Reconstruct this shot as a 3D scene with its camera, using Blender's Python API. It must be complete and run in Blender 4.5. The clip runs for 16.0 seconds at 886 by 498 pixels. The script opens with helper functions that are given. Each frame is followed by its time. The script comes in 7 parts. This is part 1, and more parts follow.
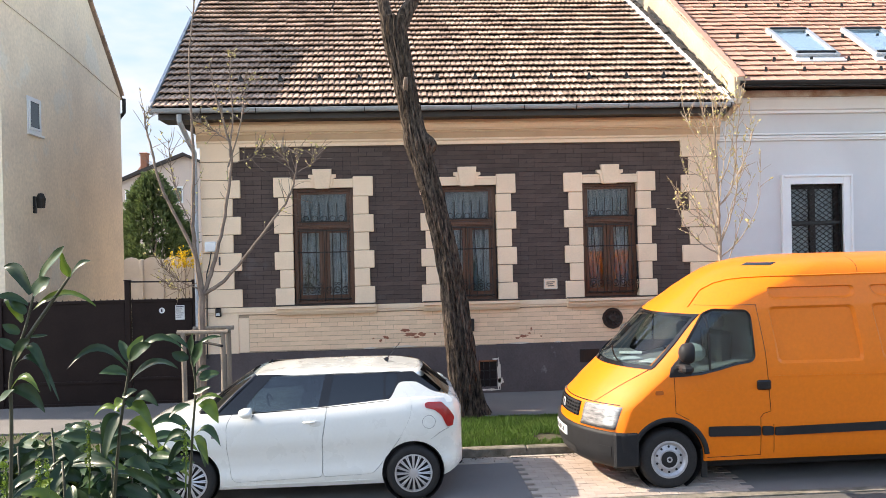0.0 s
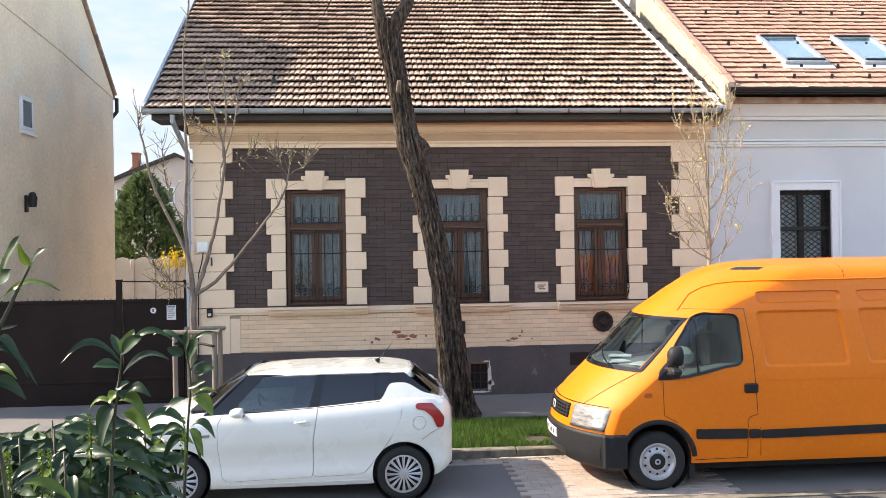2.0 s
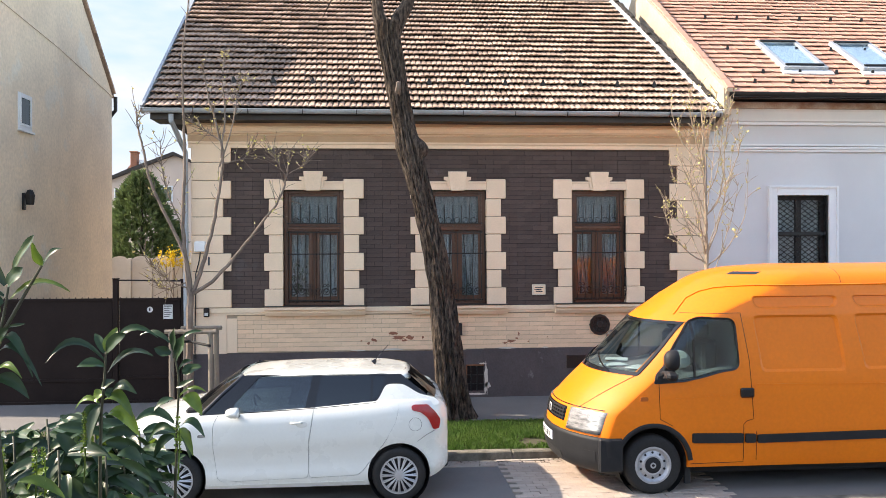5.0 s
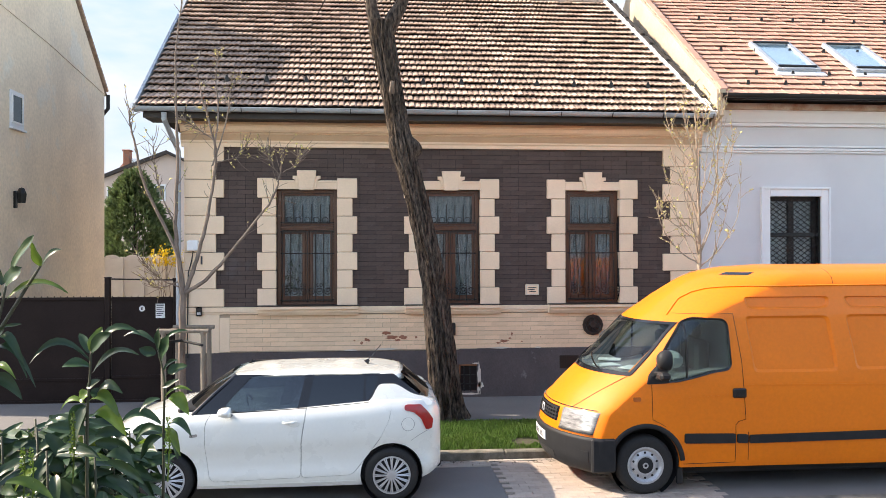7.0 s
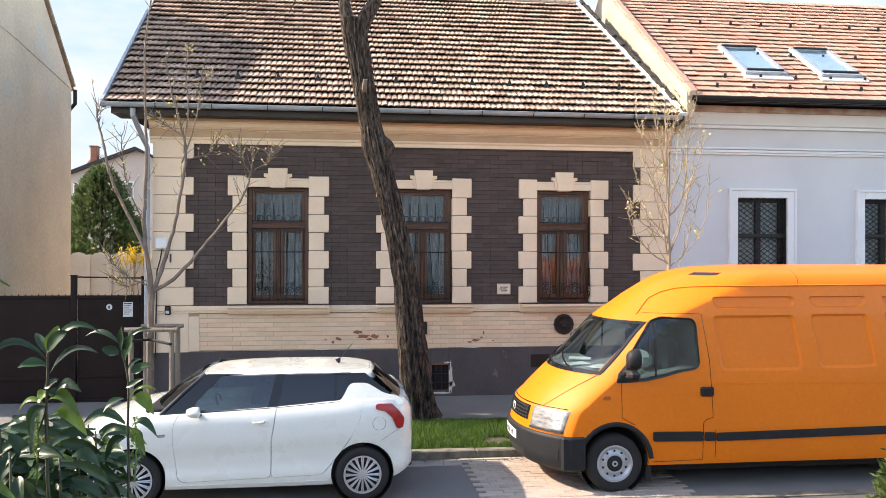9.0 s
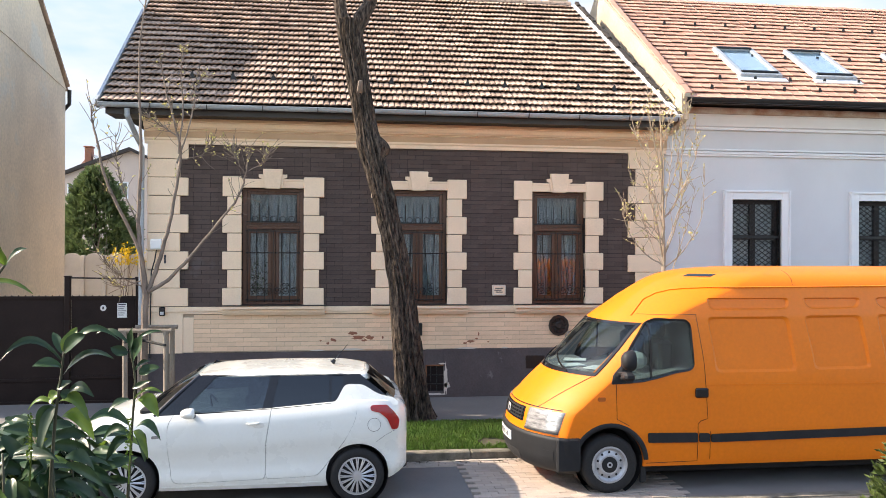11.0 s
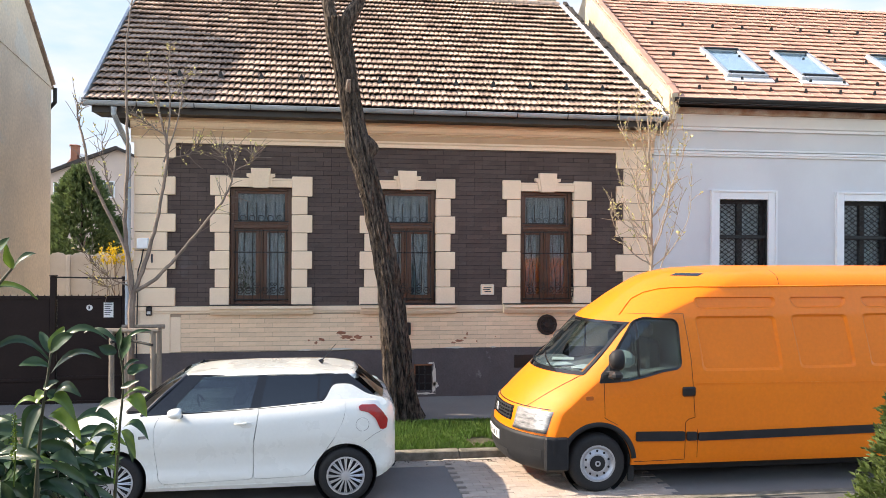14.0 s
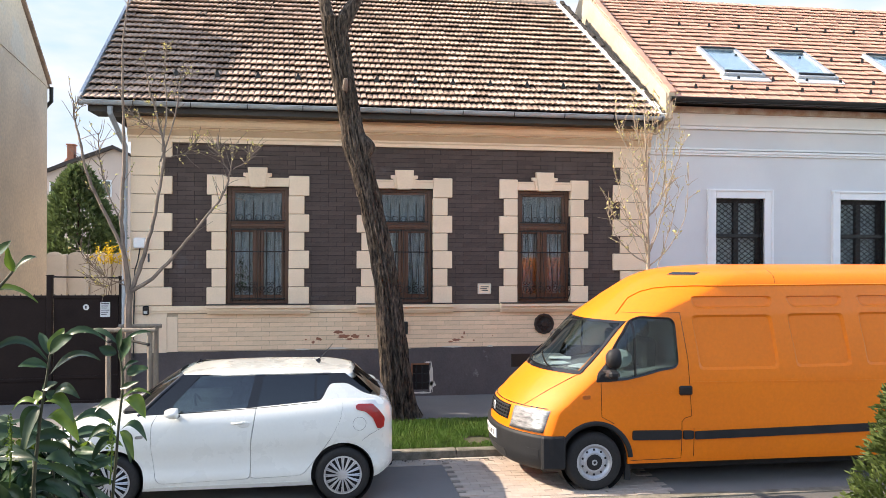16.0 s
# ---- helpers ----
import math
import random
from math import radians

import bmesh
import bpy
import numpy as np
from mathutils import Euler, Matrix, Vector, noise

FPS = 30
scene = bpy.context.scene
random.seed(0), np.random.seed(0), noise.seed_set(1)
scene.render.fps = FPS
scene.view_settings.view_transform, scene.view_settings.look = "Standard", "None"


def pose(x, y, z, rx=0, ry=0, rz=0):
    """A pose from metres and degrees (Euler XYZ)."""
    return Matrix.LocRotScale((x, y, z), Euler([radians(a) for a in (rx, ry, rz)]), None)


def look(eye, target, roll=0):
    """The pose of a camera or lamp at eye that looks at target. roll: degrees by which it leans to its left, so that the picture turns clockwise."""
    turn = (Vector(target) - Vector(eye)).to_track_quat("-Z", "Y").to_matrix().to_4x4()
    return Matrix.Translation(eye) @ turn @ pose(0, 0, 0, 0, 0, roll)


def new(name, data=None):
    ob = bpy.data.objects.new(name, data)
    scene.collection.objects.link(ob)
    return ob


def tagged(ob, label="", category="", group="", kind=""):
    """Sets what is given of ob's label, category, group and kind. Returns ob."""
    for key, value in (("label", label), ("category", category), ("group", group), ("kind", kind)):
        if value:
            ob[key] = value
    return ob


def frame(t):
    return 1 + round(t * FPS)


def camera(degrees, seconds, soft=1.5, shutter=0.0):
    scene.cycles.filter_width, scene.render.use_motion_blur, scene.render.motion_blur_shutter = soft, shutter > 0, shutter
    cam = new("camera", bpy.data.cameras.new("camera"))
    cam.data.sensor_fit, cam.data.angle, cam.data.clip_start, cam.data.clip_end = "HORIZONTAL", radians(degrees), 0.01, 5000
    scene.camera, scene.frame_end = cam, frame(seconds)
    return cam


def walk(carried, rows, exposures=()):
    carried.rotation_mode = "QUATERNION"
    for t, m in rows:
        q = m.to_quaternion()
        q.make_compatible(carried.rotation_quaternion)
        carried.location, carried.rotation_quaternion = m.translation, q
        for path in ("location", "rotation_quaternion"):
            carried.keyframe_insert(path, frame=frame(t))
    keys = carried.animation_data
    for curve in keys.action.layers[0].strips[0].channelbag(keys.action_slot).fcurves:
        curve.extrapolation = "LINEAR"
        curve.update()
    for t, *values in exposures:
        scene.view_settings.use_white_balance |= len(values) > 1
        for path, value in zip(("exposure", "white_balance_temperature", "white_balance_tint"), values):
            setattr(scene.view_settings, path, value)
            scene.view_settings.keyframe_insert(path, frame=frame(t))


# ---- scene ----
cam = camera(59.75, 16.0, soft=0.6)
PATH = [
    (0, (0.001, 0.050, 2.783), (0.604, 10.032, 2.759), -1.32),
    (0.5, (-0.003, -0.001, 2.775), (0.623, 9.979, 2.767), -1.09),
    (1, (-0.003, -0.004, 2.776), (0.699, 9.971, 2.776), -0.90),
    (1.5, (-0.004, -0.009, 2.780), (0.685, 9.968, 2.779), -0.91),
    (2, (-0.005, -0.009, 2.776), (0.706, 9.966, 2.786), -0.84),
    (2.5, (-0.002, -0.009, 2.776), (0.714, 9.965, 2.789), -0.76),
    (3, (-0.003, -0.007, 2.779), (0.726, 9.966, 2.791), -0.51),
    (3.5, (-0.002, -0.010, 2.780), (0.711, 9.965, 2.808), -0.37),
    (4, (-0.003, -0.010, 2.778), (0.711, 9.965, 2.808), -0.36),
    (6.5, (-0.002, -0.005, 2.776), (0.789, 9.964, 2.810), -0.18),
    (7, (0.000, -0.001, 2.777), (0.823, 9.965, 2.805), -0.11),
    (7.5, (-0.001, -0.003, 2.776), (0.945, 9.952, 2.788), -0.02),
    (8, (-0.000, -0.006, 2.776), (0.983, 9.946, 2.786), 0.05),
    (8.5, (0.000, -0.003, 2.778), (1.163, 9.929, 2.790), 0.10),
    (9, (0.001, -0.002, 2.777), (1.183, 9.928, 2.794), 0.16),
    (11.5, (-0.000, 0.002, 2.776), (1.273, 9.920, 2.813), 0.27),
    (12, (0.002, 0.001, 2.774), (1.296, 9.917, 2.816), 0.30),
    (12.5, (0.004, 0.000, 2.773), (1.292, 9.917, 2.820), 0.34),
    (13, (0.001, 0.002, 2.775), (1.371, 9.908, 2.821), 0.39),
    (13.5, (0.004, 0.002, 2.773), (1.398, 9.905, 2.817), 0.36),
    (14, (0.001, 0.004, 2.774), (1.393, 9.906, 2.801), 0.25),
    (14.5, (0.004, 0.002, 2.773), (1.433, 9.900, 2.790), 0.25),
    (15, (0.007, 0.003, 2.774), (1.454, 9.898, 2.791), 0.24),
    (15.5, (0.005, 0.001, 2.774), (1.451, 9.896, 2.790), 0.24),
    (16, (0.005, -0.001, 2.778), (1.432, 9.897, 2.792), 0.20),
]
walk(cam, [(t, look(eye, target, roll)) for t, eye, target, roll in PATH], [(0.0, 1.80, 7800, 14), (16.0, 1.80, 7800, 14)])

# ---- light ----
SUN_TO = Vector((-1.26, 0.20, 1.0)).normalized()
world = bpy.data.worlds.new("sky")
scene.world = world
world.use_nodes = True
wn = world.node_tree
sky = wn.nodes.new("ShaderNodeTexSky")
sky.sky_type = "NISHITA"
sky.sun_disc = False
sky.sun_elevation = math.asin(SUN_TO.z)
sky.sun_rotation = math.atan2(SUN_TO.x, SUN_TO.y)
sky.dust_density = 0.6
sky.ozone_density = 1.0
wn.links.new(sky.outputs[0], wn.nodes["Background"].inputs[0])
wn.nodes["Background"].inputs[1].default_value = 0.15
sun_data = bpy.data.lights.new("sun", "SUN")
sun_data.energy, sun_data.angle, sun_data.color = 3.0, radians(0.55), (1.0, 0.95, 0.87)
sun = new("sun", sun_data)
sun.matrix_world = look(SUN_TO * 60, (0, 0, 0))


# ---- materials ----
def mat(name, c1, c2=None, scale=3.0, rough=0.7, metal=0.0, fine=60.0, fine_amount=0.15, bump=0.1, bump_dist=0.01,
        vary=0.0, island=False, spec=0.5, coat=0.0, sharp=0.0, streak=None, c3=None, c3_scale=1.2, c3_at=0.62, trans=0.0, sheen=0.0):
    """A surface with broad stains, fine grain, relief and, for repeated pieces, a tone of its own per piece."""
    m = bpy.data.materials.new(name)
    m.use_nodes = True
    nt = m.node_tree
    n, ln = nt.nodes, nt.links
    bsdf = n["Principled BSDF"]
    c2 = c2 or tuple(v * 0.8 for v in c1)
    tc = n.new("ShaderNodeTexCoord")
    mp = n.new("ShaderNodeMapping")
    ln.new(tc.outputs["Object"], mp.inputs[0])
    if streak:
        mp.inputs["Scale"].default_value = streak
    big = n.new("ShaderNodeTexNoise")
    big.inputs["Scale"].default_value, big.inputs["Detail"].default_value, big.inputs["Roughness"].default_value = scale, 6, 0.6
    ln.new(mp.outputs[0], big.inputs["Vector"])
    ramp = n.new("ShaderNodeMapRange")
    ramp.inputs["From Min"].default_value, ramp.inputs["From Max"].default_value = 0.32 + sharp, 0.68 - sharp
    ln.new(big.outputs[0], ramp.inputs["Value"])
    mix = n.new("ShaderNodeMix")
    mix.data_type = "RGBA"
    mix.inputs["A"].default_value, mix.inputs["B"].default_value = (*c1, 1), (*c2, 1)
    ln.new(ramp.outputs[0], mix.inputs["Factor"])
    col = mix.outputs["Result"]
    if c3:
        third = n.new("ShaderNodeTexNoise")
        third.inputs["Scale"].default_value, third.inputs["Detail"].default_value, third.inputs["Roughness"].default_value = c3_scale, 8, 0.65
        ln.new(tc.outputs["Object"], third.inputs["Vector"])
        r3 = n.new("ShaderNodeMapRange")
        r3.inputs["From Min"].default_value, r3.inputs["From Max"].default_value = c3_at, c3_at + 0.06
        ln.new(third.outputs[0], r3.inputs["Value"])
        m3 = n.new("ShaderNodeMix")
        m3.data_type = "RGBA"
        ln.new(r3.outputs[0], m3.inputs["Factor"])
        ln.new(col, m3.inputs["A"])
        m3.inputs["B"].default_value = (*c3, 1)
        col = m3.outputs["Result"]
    grain = n.new("ShaderNodeTexNoise")
    grain.inputs["Scale"].default_value, grain.inputs["Detail"].default_value = fine, 4
    ln.new(mp.outputs[0], grain.inputs["Vector"])
    val = n.new("ShaderNodeMapRange")
    val.inputs["To Min"].default_value, val.inputs["To Max"].default_value = 1 - fine_amount * 1.6, 1 + fine_amount * 1.6
    ln.new(grain.outputs[0], val.inputs["Value"])
    out = val.outputs[0]
    if vary:
        info = n.new("ShaderNodeNewGeometry" if island else "ShaderNodeObjectInfo")
        rnd = n.new("ShaderNodeMapRange")
        rnd.inputs["To Min"].default_value, rnd.inputs["To Max"].default_value = 1 - vary, 1 + vary
        ln.new(info.outputs["Random Per Island" if island else "Random"], rnd.inputs["Value"])
        mul = n.new("ShaderNodeMath")
        mul.operation = "MULTIPLY"
        ln.new(out, mul.inputs[0])
        ln.new(rnd.outputs[0], mul.inputs[1])
        out = mul.outputs[0]
    tone = n.new("ShaderNodeVectorMath")
    tone.operation = "SCALE"
    ln.new(col, tone.inputs[0])
    ln.new(out, tone.inputs["Scale"])
    ln.new(tone.outputs[0], bsdf.inputs["Base Color"])
    rr = n.new("ShaderNodeMapRange")
    rr.inputs["To Min"].default_value, rr.inputs["To Max"].default_value = max(0.02, rough - 0.08), min(1, rough + 0.08)
    ln.new(big.outputs[0], rr.inputs["Value"])
    ln.new(rr.outputs[0], bsdf.inputs["Roughness"])
    bsdf.inputs["Metallic"].default_value = metal
    bsdf.inputs["Specular IOR Level"].default_value = spec
    bsdf.inputs["Coat Weight"].default_value = coat
    bsdf.inputs["Coat Roughness"].default_value = 0.05
    if bump:
        bp = n.new("ShaderNodeBump")
        bp.inputs["Strength"].default_value, bp.inputs["Distance"].default_value = bump, bump_dist
        ln.new(grain.outputs[0], bp.inputs["Height"])
        ln.new(bp.outputs[0], bsdf.inputs["Normal"])
    if trans:
        leafy = n.new("ShaderNodeBsdfTranslucent")
        ln.new(tone.outputs[0], leafy.inputs["Color"])
        ms = n.new("ShaderNodeMixShader")
        ms.inputs[0].default_value = trans
        ln.new(bsdf.outputs[0], ms.inputs[1])
        ln.new(leafy.outputs[0], ms.inputs[2])
        ln.new(ms.outputs[0], n["Material Output"].inputs[0])
    return m


def glass_mat(name, tint=(0.9, 0.95, 0.95), rough=0.0, mirror=0.0):
    """Thin clear pane: see-through with a Fresnel gloss."""
    m = bpy.data.materials.new(name)
    m.use_nodes = True
    n, ln = m.node_tree.nodes, m.node_tree.links
    n.remove(n["Principled BSDF"])
    clear, gloss, lw, power, fr, ms = (n.new(k) for k in ("ShaderNodeBsdfTransparent", "ShaderNodeBsdfGlossy", "ShaderNodeLayerWeight", "ShaderNodeMath", "ShaderNodeMapRange", "ShaderNodeMixShader"))
    clear.inputs[0].default_value = (*tint, 1)
    gloss.inputs["Roughness"].default_value = rough
    power.operation = "POWER"
    power.inputs[1].default_value = 5.0
    lw.inputs["Blend"].default_value = 0.5
    fr.inputs["To Min"].default_value = ((0.5 + mirror) / (2.5 + mirror)) ** 2
    ln.new(lw.outputs["Facing"], power.inputs[0])
    ln.new(power.outputs[0], fr.inputs["Value"])
    ln.new(fr.outputs[0], ms.inputs[0])
    ln.new(clear.outputs[0], ms.inputs[1])
    ln.new(gloss.outputs[0], ms.inputs[2])
    ln.new(ms.outputs[0], n["Material Output"].inputs[0])
    return m


M = {}
M["asphalt"] = mat("asphalt", (0.066, 0.064, 0.061), (0.092, 0.088, 0.083), 1.2, 0.9, fine=180, fine_amount=0.3, bump=0.5, bump_dist=0.006, c3=(0.12, 0.116, 0.11), c3_scale=0.8)
M["pavement"] = mat("pavement_asphalt", (0.135, 0.128, 0.123), (0.175, 0.165, 0.157), 0.9, 0.92, fine=150, fine_amount=0.25, bump=0.4, bump_dist=0.005)
M["paver"] = mat("paver", (0.40, 0.335, 0.285), (0.31, 0.255, 0.215), 1.5, 0.85, fine=120, fine_amount=0.25, vary=0.10, bump=0.3, bump_dist=0.004)
M["joint"] = mat("paver_bed", (0.20, 0.165, 0.14), (0.13, 0.11, 0.09), 6, 0.95, fine=150, fine_amount=0.3)
M["kerb"] = mat("kerb_stone", (0.22, 0.195, 0.16), (0.085, 0.082, 0.060), 6, 0.9, fine=90, fine_amount=0.25, vary=0.12, bump=0.4)
M["gutter_stone"] = mat("pale_gutter_concrete", (0.42, 0.37, 0.32), (0.30, 0.26, 0.22), 3, 0.9, fine=90, fine_amount=0.3, bump=0.4)
M["soil"] = mat("soil", (0.075, 0.06, 0.04), (0.05, 0.055, 0.025), 8, 0.95, fine=60, fine_amount=0.4, bump=0.6, bump_dist=0.02)
M["grass"] = mat("grass", (0.050, 0.118, 0.016), (0.088, 0.155, 0.026), 2.5, 0.7, fine=30, vary=0.35, island=True, trans=0.3, bump=0)
M["dark_brick"] = mat("dark_painted_brick", (0.094, 0.068, 0.060), (0.072, 0.052, 0.046), 1.2, 0.85, spec=0.3, fine=70, fine_amount=0.18, vary=0.12, c3=(0.092, 0.074, 0.070), c3_scale=2.2, c3_at=0.6, bump=0.35, bump_dist=0.006)
M["dark_brick_rest"] = mat("dark_painted_brickwork", (0.094, 0.068, 0.060), (0.072, 0.052, 0.046), 1.2, 0.85, spec=0.3, fine=70, fine_amount=0.18, vary=0.12, c3=(0.092, 0.074, 0.070), c3_scale=2.2, c3_at=0.6, island=True, bump=0.35, bump_dist=0.006)
M["dark_joint"] = mat("dark_painted_mortar", (0.034, 0.027, 0.026), (0.026, 0.021, 0.020), 4, 0.95, spec=0.2, fine=90)
M["dado"] = mat("dark_dado_plaster", (0.105, 0.086, 0.085), (0.075, 0.062, 0.063), 1.3, 0.88, spec=0.3, fine=40, fine_amount=0.16, bump=0.5, bump_dist=0.012, c3=(0.17, 0.155, 0.15), c3_scale=2.4, c3_at=0.64)
M["cream"] = mat("cream_masonry_paint", (0.82, 0.625, 0.45), (0.745, 0.56, 0.40), 1.6, 0.75, fine=45, fine_amount=0.08, bump=0.25, bump_dist=0.006)
M["cream_brick"] = mat("cream_painted_brick", (0.80, 0.575, 0.39), (0.73, 0.51, 0.34), 2.5, 0.75, fine=60, fine_amount=0.08, vary=0.07, bump=0.3, bump_dist=0.005)
M["cream_joint"] = mat("cream_painted_mortar", (0.42, 0.31, 0.22), None, 4, 0.85, fine=90)
M["bare_brick"] = mat("bare_red_brick", (0.36, 0.15, 0.09), (0.26, 0.10, 0.06), 9, 0.9, fine=90, fine_amount=0.3, bump=0.5)
M["eaves_brick"] = mat("limewashed_brick", (0.33, 0.19, 0.13), (0.50, 0.43, 0.37), 2.6, 0.9, fine=60, fine_amount=0.3, bump=0.5, sharp=0.06)
M["brown_wood"] = mat("dark_brown_wood", (0.022, 0.012, 0.008), (0.015, 0.008, 0.006), 3, 0.5, fine=40, fine_amount=0.25, bump=0.2, streak=(1, 1, 0.1))
M["window_wood"] = mat("window_wood", (0.115, 0.046, 0.022), (0.070, 0.028, 0.014), 3, 0.4, fine=40, fine_amount=0.25, bump=0.15, streak=(6, 6, 0.4))
M["iron"] = mat("black_iron", (0.010, 0.010, 0.011), (0.017, 0.016, 0.015), 10, 0.5, metal=0.3, fine=80, bump=0.1)
M["zinc"] = mat("weathered_zinc", (0.36, 0.39, 0.42), (0.26, 0.285, 0.31), 2.0, 0.5, metal=0.1, fine=30, bump=0.05)
M["white_metal"] = mat("white_painted_metal", (0.78, 0.78, 0.77), (0.68, 0.68, 0.68), 3, 0.5, fine=50, fine_amount=0.05)
M["tile"] = mat("brown_clay_tile", (0.45, 0.325, 0.255), (0.31, 0.22, 0.172), 1.5, 0.85, spec=0.15, fine=40, fine_amount=0.28, vary=0.30, bump=0.35, c3=(0.13, 0.10, 0.085), c3_scale=5.0, c3_at=0.60)
M["tile_rest"] = mat("brown_clay_tiles", (0.45, 0.325, 0.255), (0.31, 0.22, 0.172), 1.5, 0.85, spec=0.15, fine=40, fine_amount=0.28, vary=0.30, island=True, bump=0.35, c3=(0.13, 0.10, 0.085), c3_scale=5.0, c3_at=0.60)
M["red_tile"] = mat("orange_clay_tile", (0.50, 0.275, 0.20), (0.41, 0.22, 0.16), 1.2, 0.85, fine=30, fine_amount=0.12, vary=0.12, bump=0.2)
M["red_tile_rest"] = mat("orange_clay_tiles", (0.50, 0.275, 0.20), (0.41, 0.22, 0.16), 1.2, 0.85, fine=30, fine_amount=0.12, vary=0.12, island=True, bump=0.2)
M["cornice_tan"] = mat("tan_cornice_paint", (0.52, 0.34, 0.21), (0.45, 0.29, 0.18), 2, 0.8, fine=50, fine_amount=0.06)
M["underlay"] = mat("roof_underlay", (0.03, 0.024, 0.02), None, 4, 0.95)
M["grey_wall"] = mat("pale_grey_plaster", (0.60, 0.60, 0.61), (0.55, 0.55, 0.565), 0.9, 0.85, fine=60, fine_amount=0.05, bump=0.25, bump_dist=0.004)
M["white_stucco"] = mat("white_stucco", (0.74, 0.74, 0.74), (0.68, 0.68, 0.69), 2, 0.8, fine=60, fine_amount=0.05, bump=0.2)
M["ochre_wall"] = mat("ochre_plaster", (0.84, 0.69, 0.52), (0.68, 0.56, 0.43), 0.7, 0.9, fine=14, fine_amount=0.14, bump=0.4, bump_dist=0.01, c3=(0.72, 0.64, 0.53), c3_scale=0.6, c3_at=0.56)
M["cream_plaster"] = mat("cream_plaster", (0.50, 0.41, 0.30), (0.40, 0.32, 0.235), 1.3, 0.9, fine=30, fine_amount=0.12, bump=0.4, bump_dist=0.01, c3=(0.34, 0.29, 0.24), c3_scale=1.5)
M["gate"] = mat("brown_gate_steel", (0.022, 0.013, 0.011), (0.014, 0.008, 0.007), 1.5, 0.6, spec=0.15, fine=30, bump=0.04)
M["concrete"] = mat("pale_concrete", (0.62, 0.55, 0.48), (0.52, 0.46, 0.40), 2, 0.9, fine=50, fine_amount=0.1, bump=0.3)
M["far_wall"] = mat("far_plaster", (0.60, 0.47, 0.40), (0.53, 0.42, 0.36), 0.6, 0.9, fine=20, fine_amount=0.06)
M["room"] = mat("room_plaster", (0.42, 0.40, 0.38), (0.34, 0.32, 0.30), 2, 0.9)
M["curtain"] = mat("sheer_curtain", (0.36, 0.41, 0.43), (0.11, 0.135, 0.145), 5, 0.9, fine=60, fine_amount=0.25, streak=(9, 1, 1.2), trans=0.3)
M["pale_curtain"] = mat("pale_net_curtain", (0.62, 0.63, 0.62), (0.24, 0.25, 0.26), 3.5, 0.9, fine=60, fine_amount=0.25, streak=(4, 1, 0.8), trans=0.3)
# darker copy of the sheer curtain: shade of the upper panes put into the colour
M["shaded_curtain"] = mat("shaded_net_curtain", (0.22, 0.26, 0.275), (0.11, 0.135, 0.145), 5, 0.9, fine=60, fine_amount=0.25, streak=(9, 1, 1.2), trans=0.2)
M["pane"] = glass_mat("window_glass", (0.86, 0.94, 0.96), mirror=0.25)
M["dark_pane"] = glass_mat("skylight_glass", (0.85, 0.93, 0.97), mirror=0.6)
M["dim_pane"] = glass_mat("far_window_glass", (0.05, 0.06, 0.07), mirror=0.2)
M["paper"] = mat("white_paper", (0.75, 0.75, 0.74), None, 6, 0.8, fine_amount=0.03)
M["ink"] = mat("dark_ink", (0.05, 0.05, 0.06), None, 6, 0.8)
M["grey_wood"] = mat("weathered_wood", (0.27, 0.22, 0.17), (0.18, 0.145, 0.115), 4, 0.85, fine=50, fine_amount=0.3, bump=0.4, streak=(5, 5, 0.5))


# ---- building helpers ----
def part(name, bm, material, parent=None, label="", smooth=False):
    me = bpy.data.meshes.new(name)
    bm.normal_update()
    bm.to_mesh(me)
    bm.free()
    for one in (material if isinstance(material, (list, tuple)) else [material]):
        me.materials.append(one)
    if smooth:
        for p in me.polygons:
            p.use_smooth = True
    ob = new(name, me)
    if parent:
        ob.parent = parent
    if label:
        ob["label"] = label
    return ob


def thing(name, label, category, group="", at=(0, 0, 0)):
    ob = new(name)
    ob.empty_display_size = 0.1
    ob.location = at
    return tagged(ob, label, category, group)


def structure(ob, label="", category=""):
    return tagged(ob, label, category, kind="structure")


def box(bm, x0, x1, y0, y1, z0, z1, bevel=0.0, index=0):
    vs = [bm.verts.new((x, y, z)) for x in (x0, x1) for y in (y0, y1) for z in (z0, z1)]
    fs = [bm.faces.new([vs[i] for i in f]) for f in ((0, 1, 3, 2), (4, 6, 7, 5), (0, 4, 5, 1), (2, 3, 7, 6), (0, 2, 6, 4), (1, 5, 7, 3))]
    for f in fs:
        f.material_index = index
    if bevel:
        es = list({e for f in fs for e in f.edges})
        bmesh.ops.bevel(bm, geom=es, offset=bevel, segments=1, profile=0.5, affect="EDGES")
    return bm


def boxes(*rows, bevel=0.0):
    bm = bmesh.new()
    for r in rows:
        box(bm, *r, bevel=bevel)
    return bm


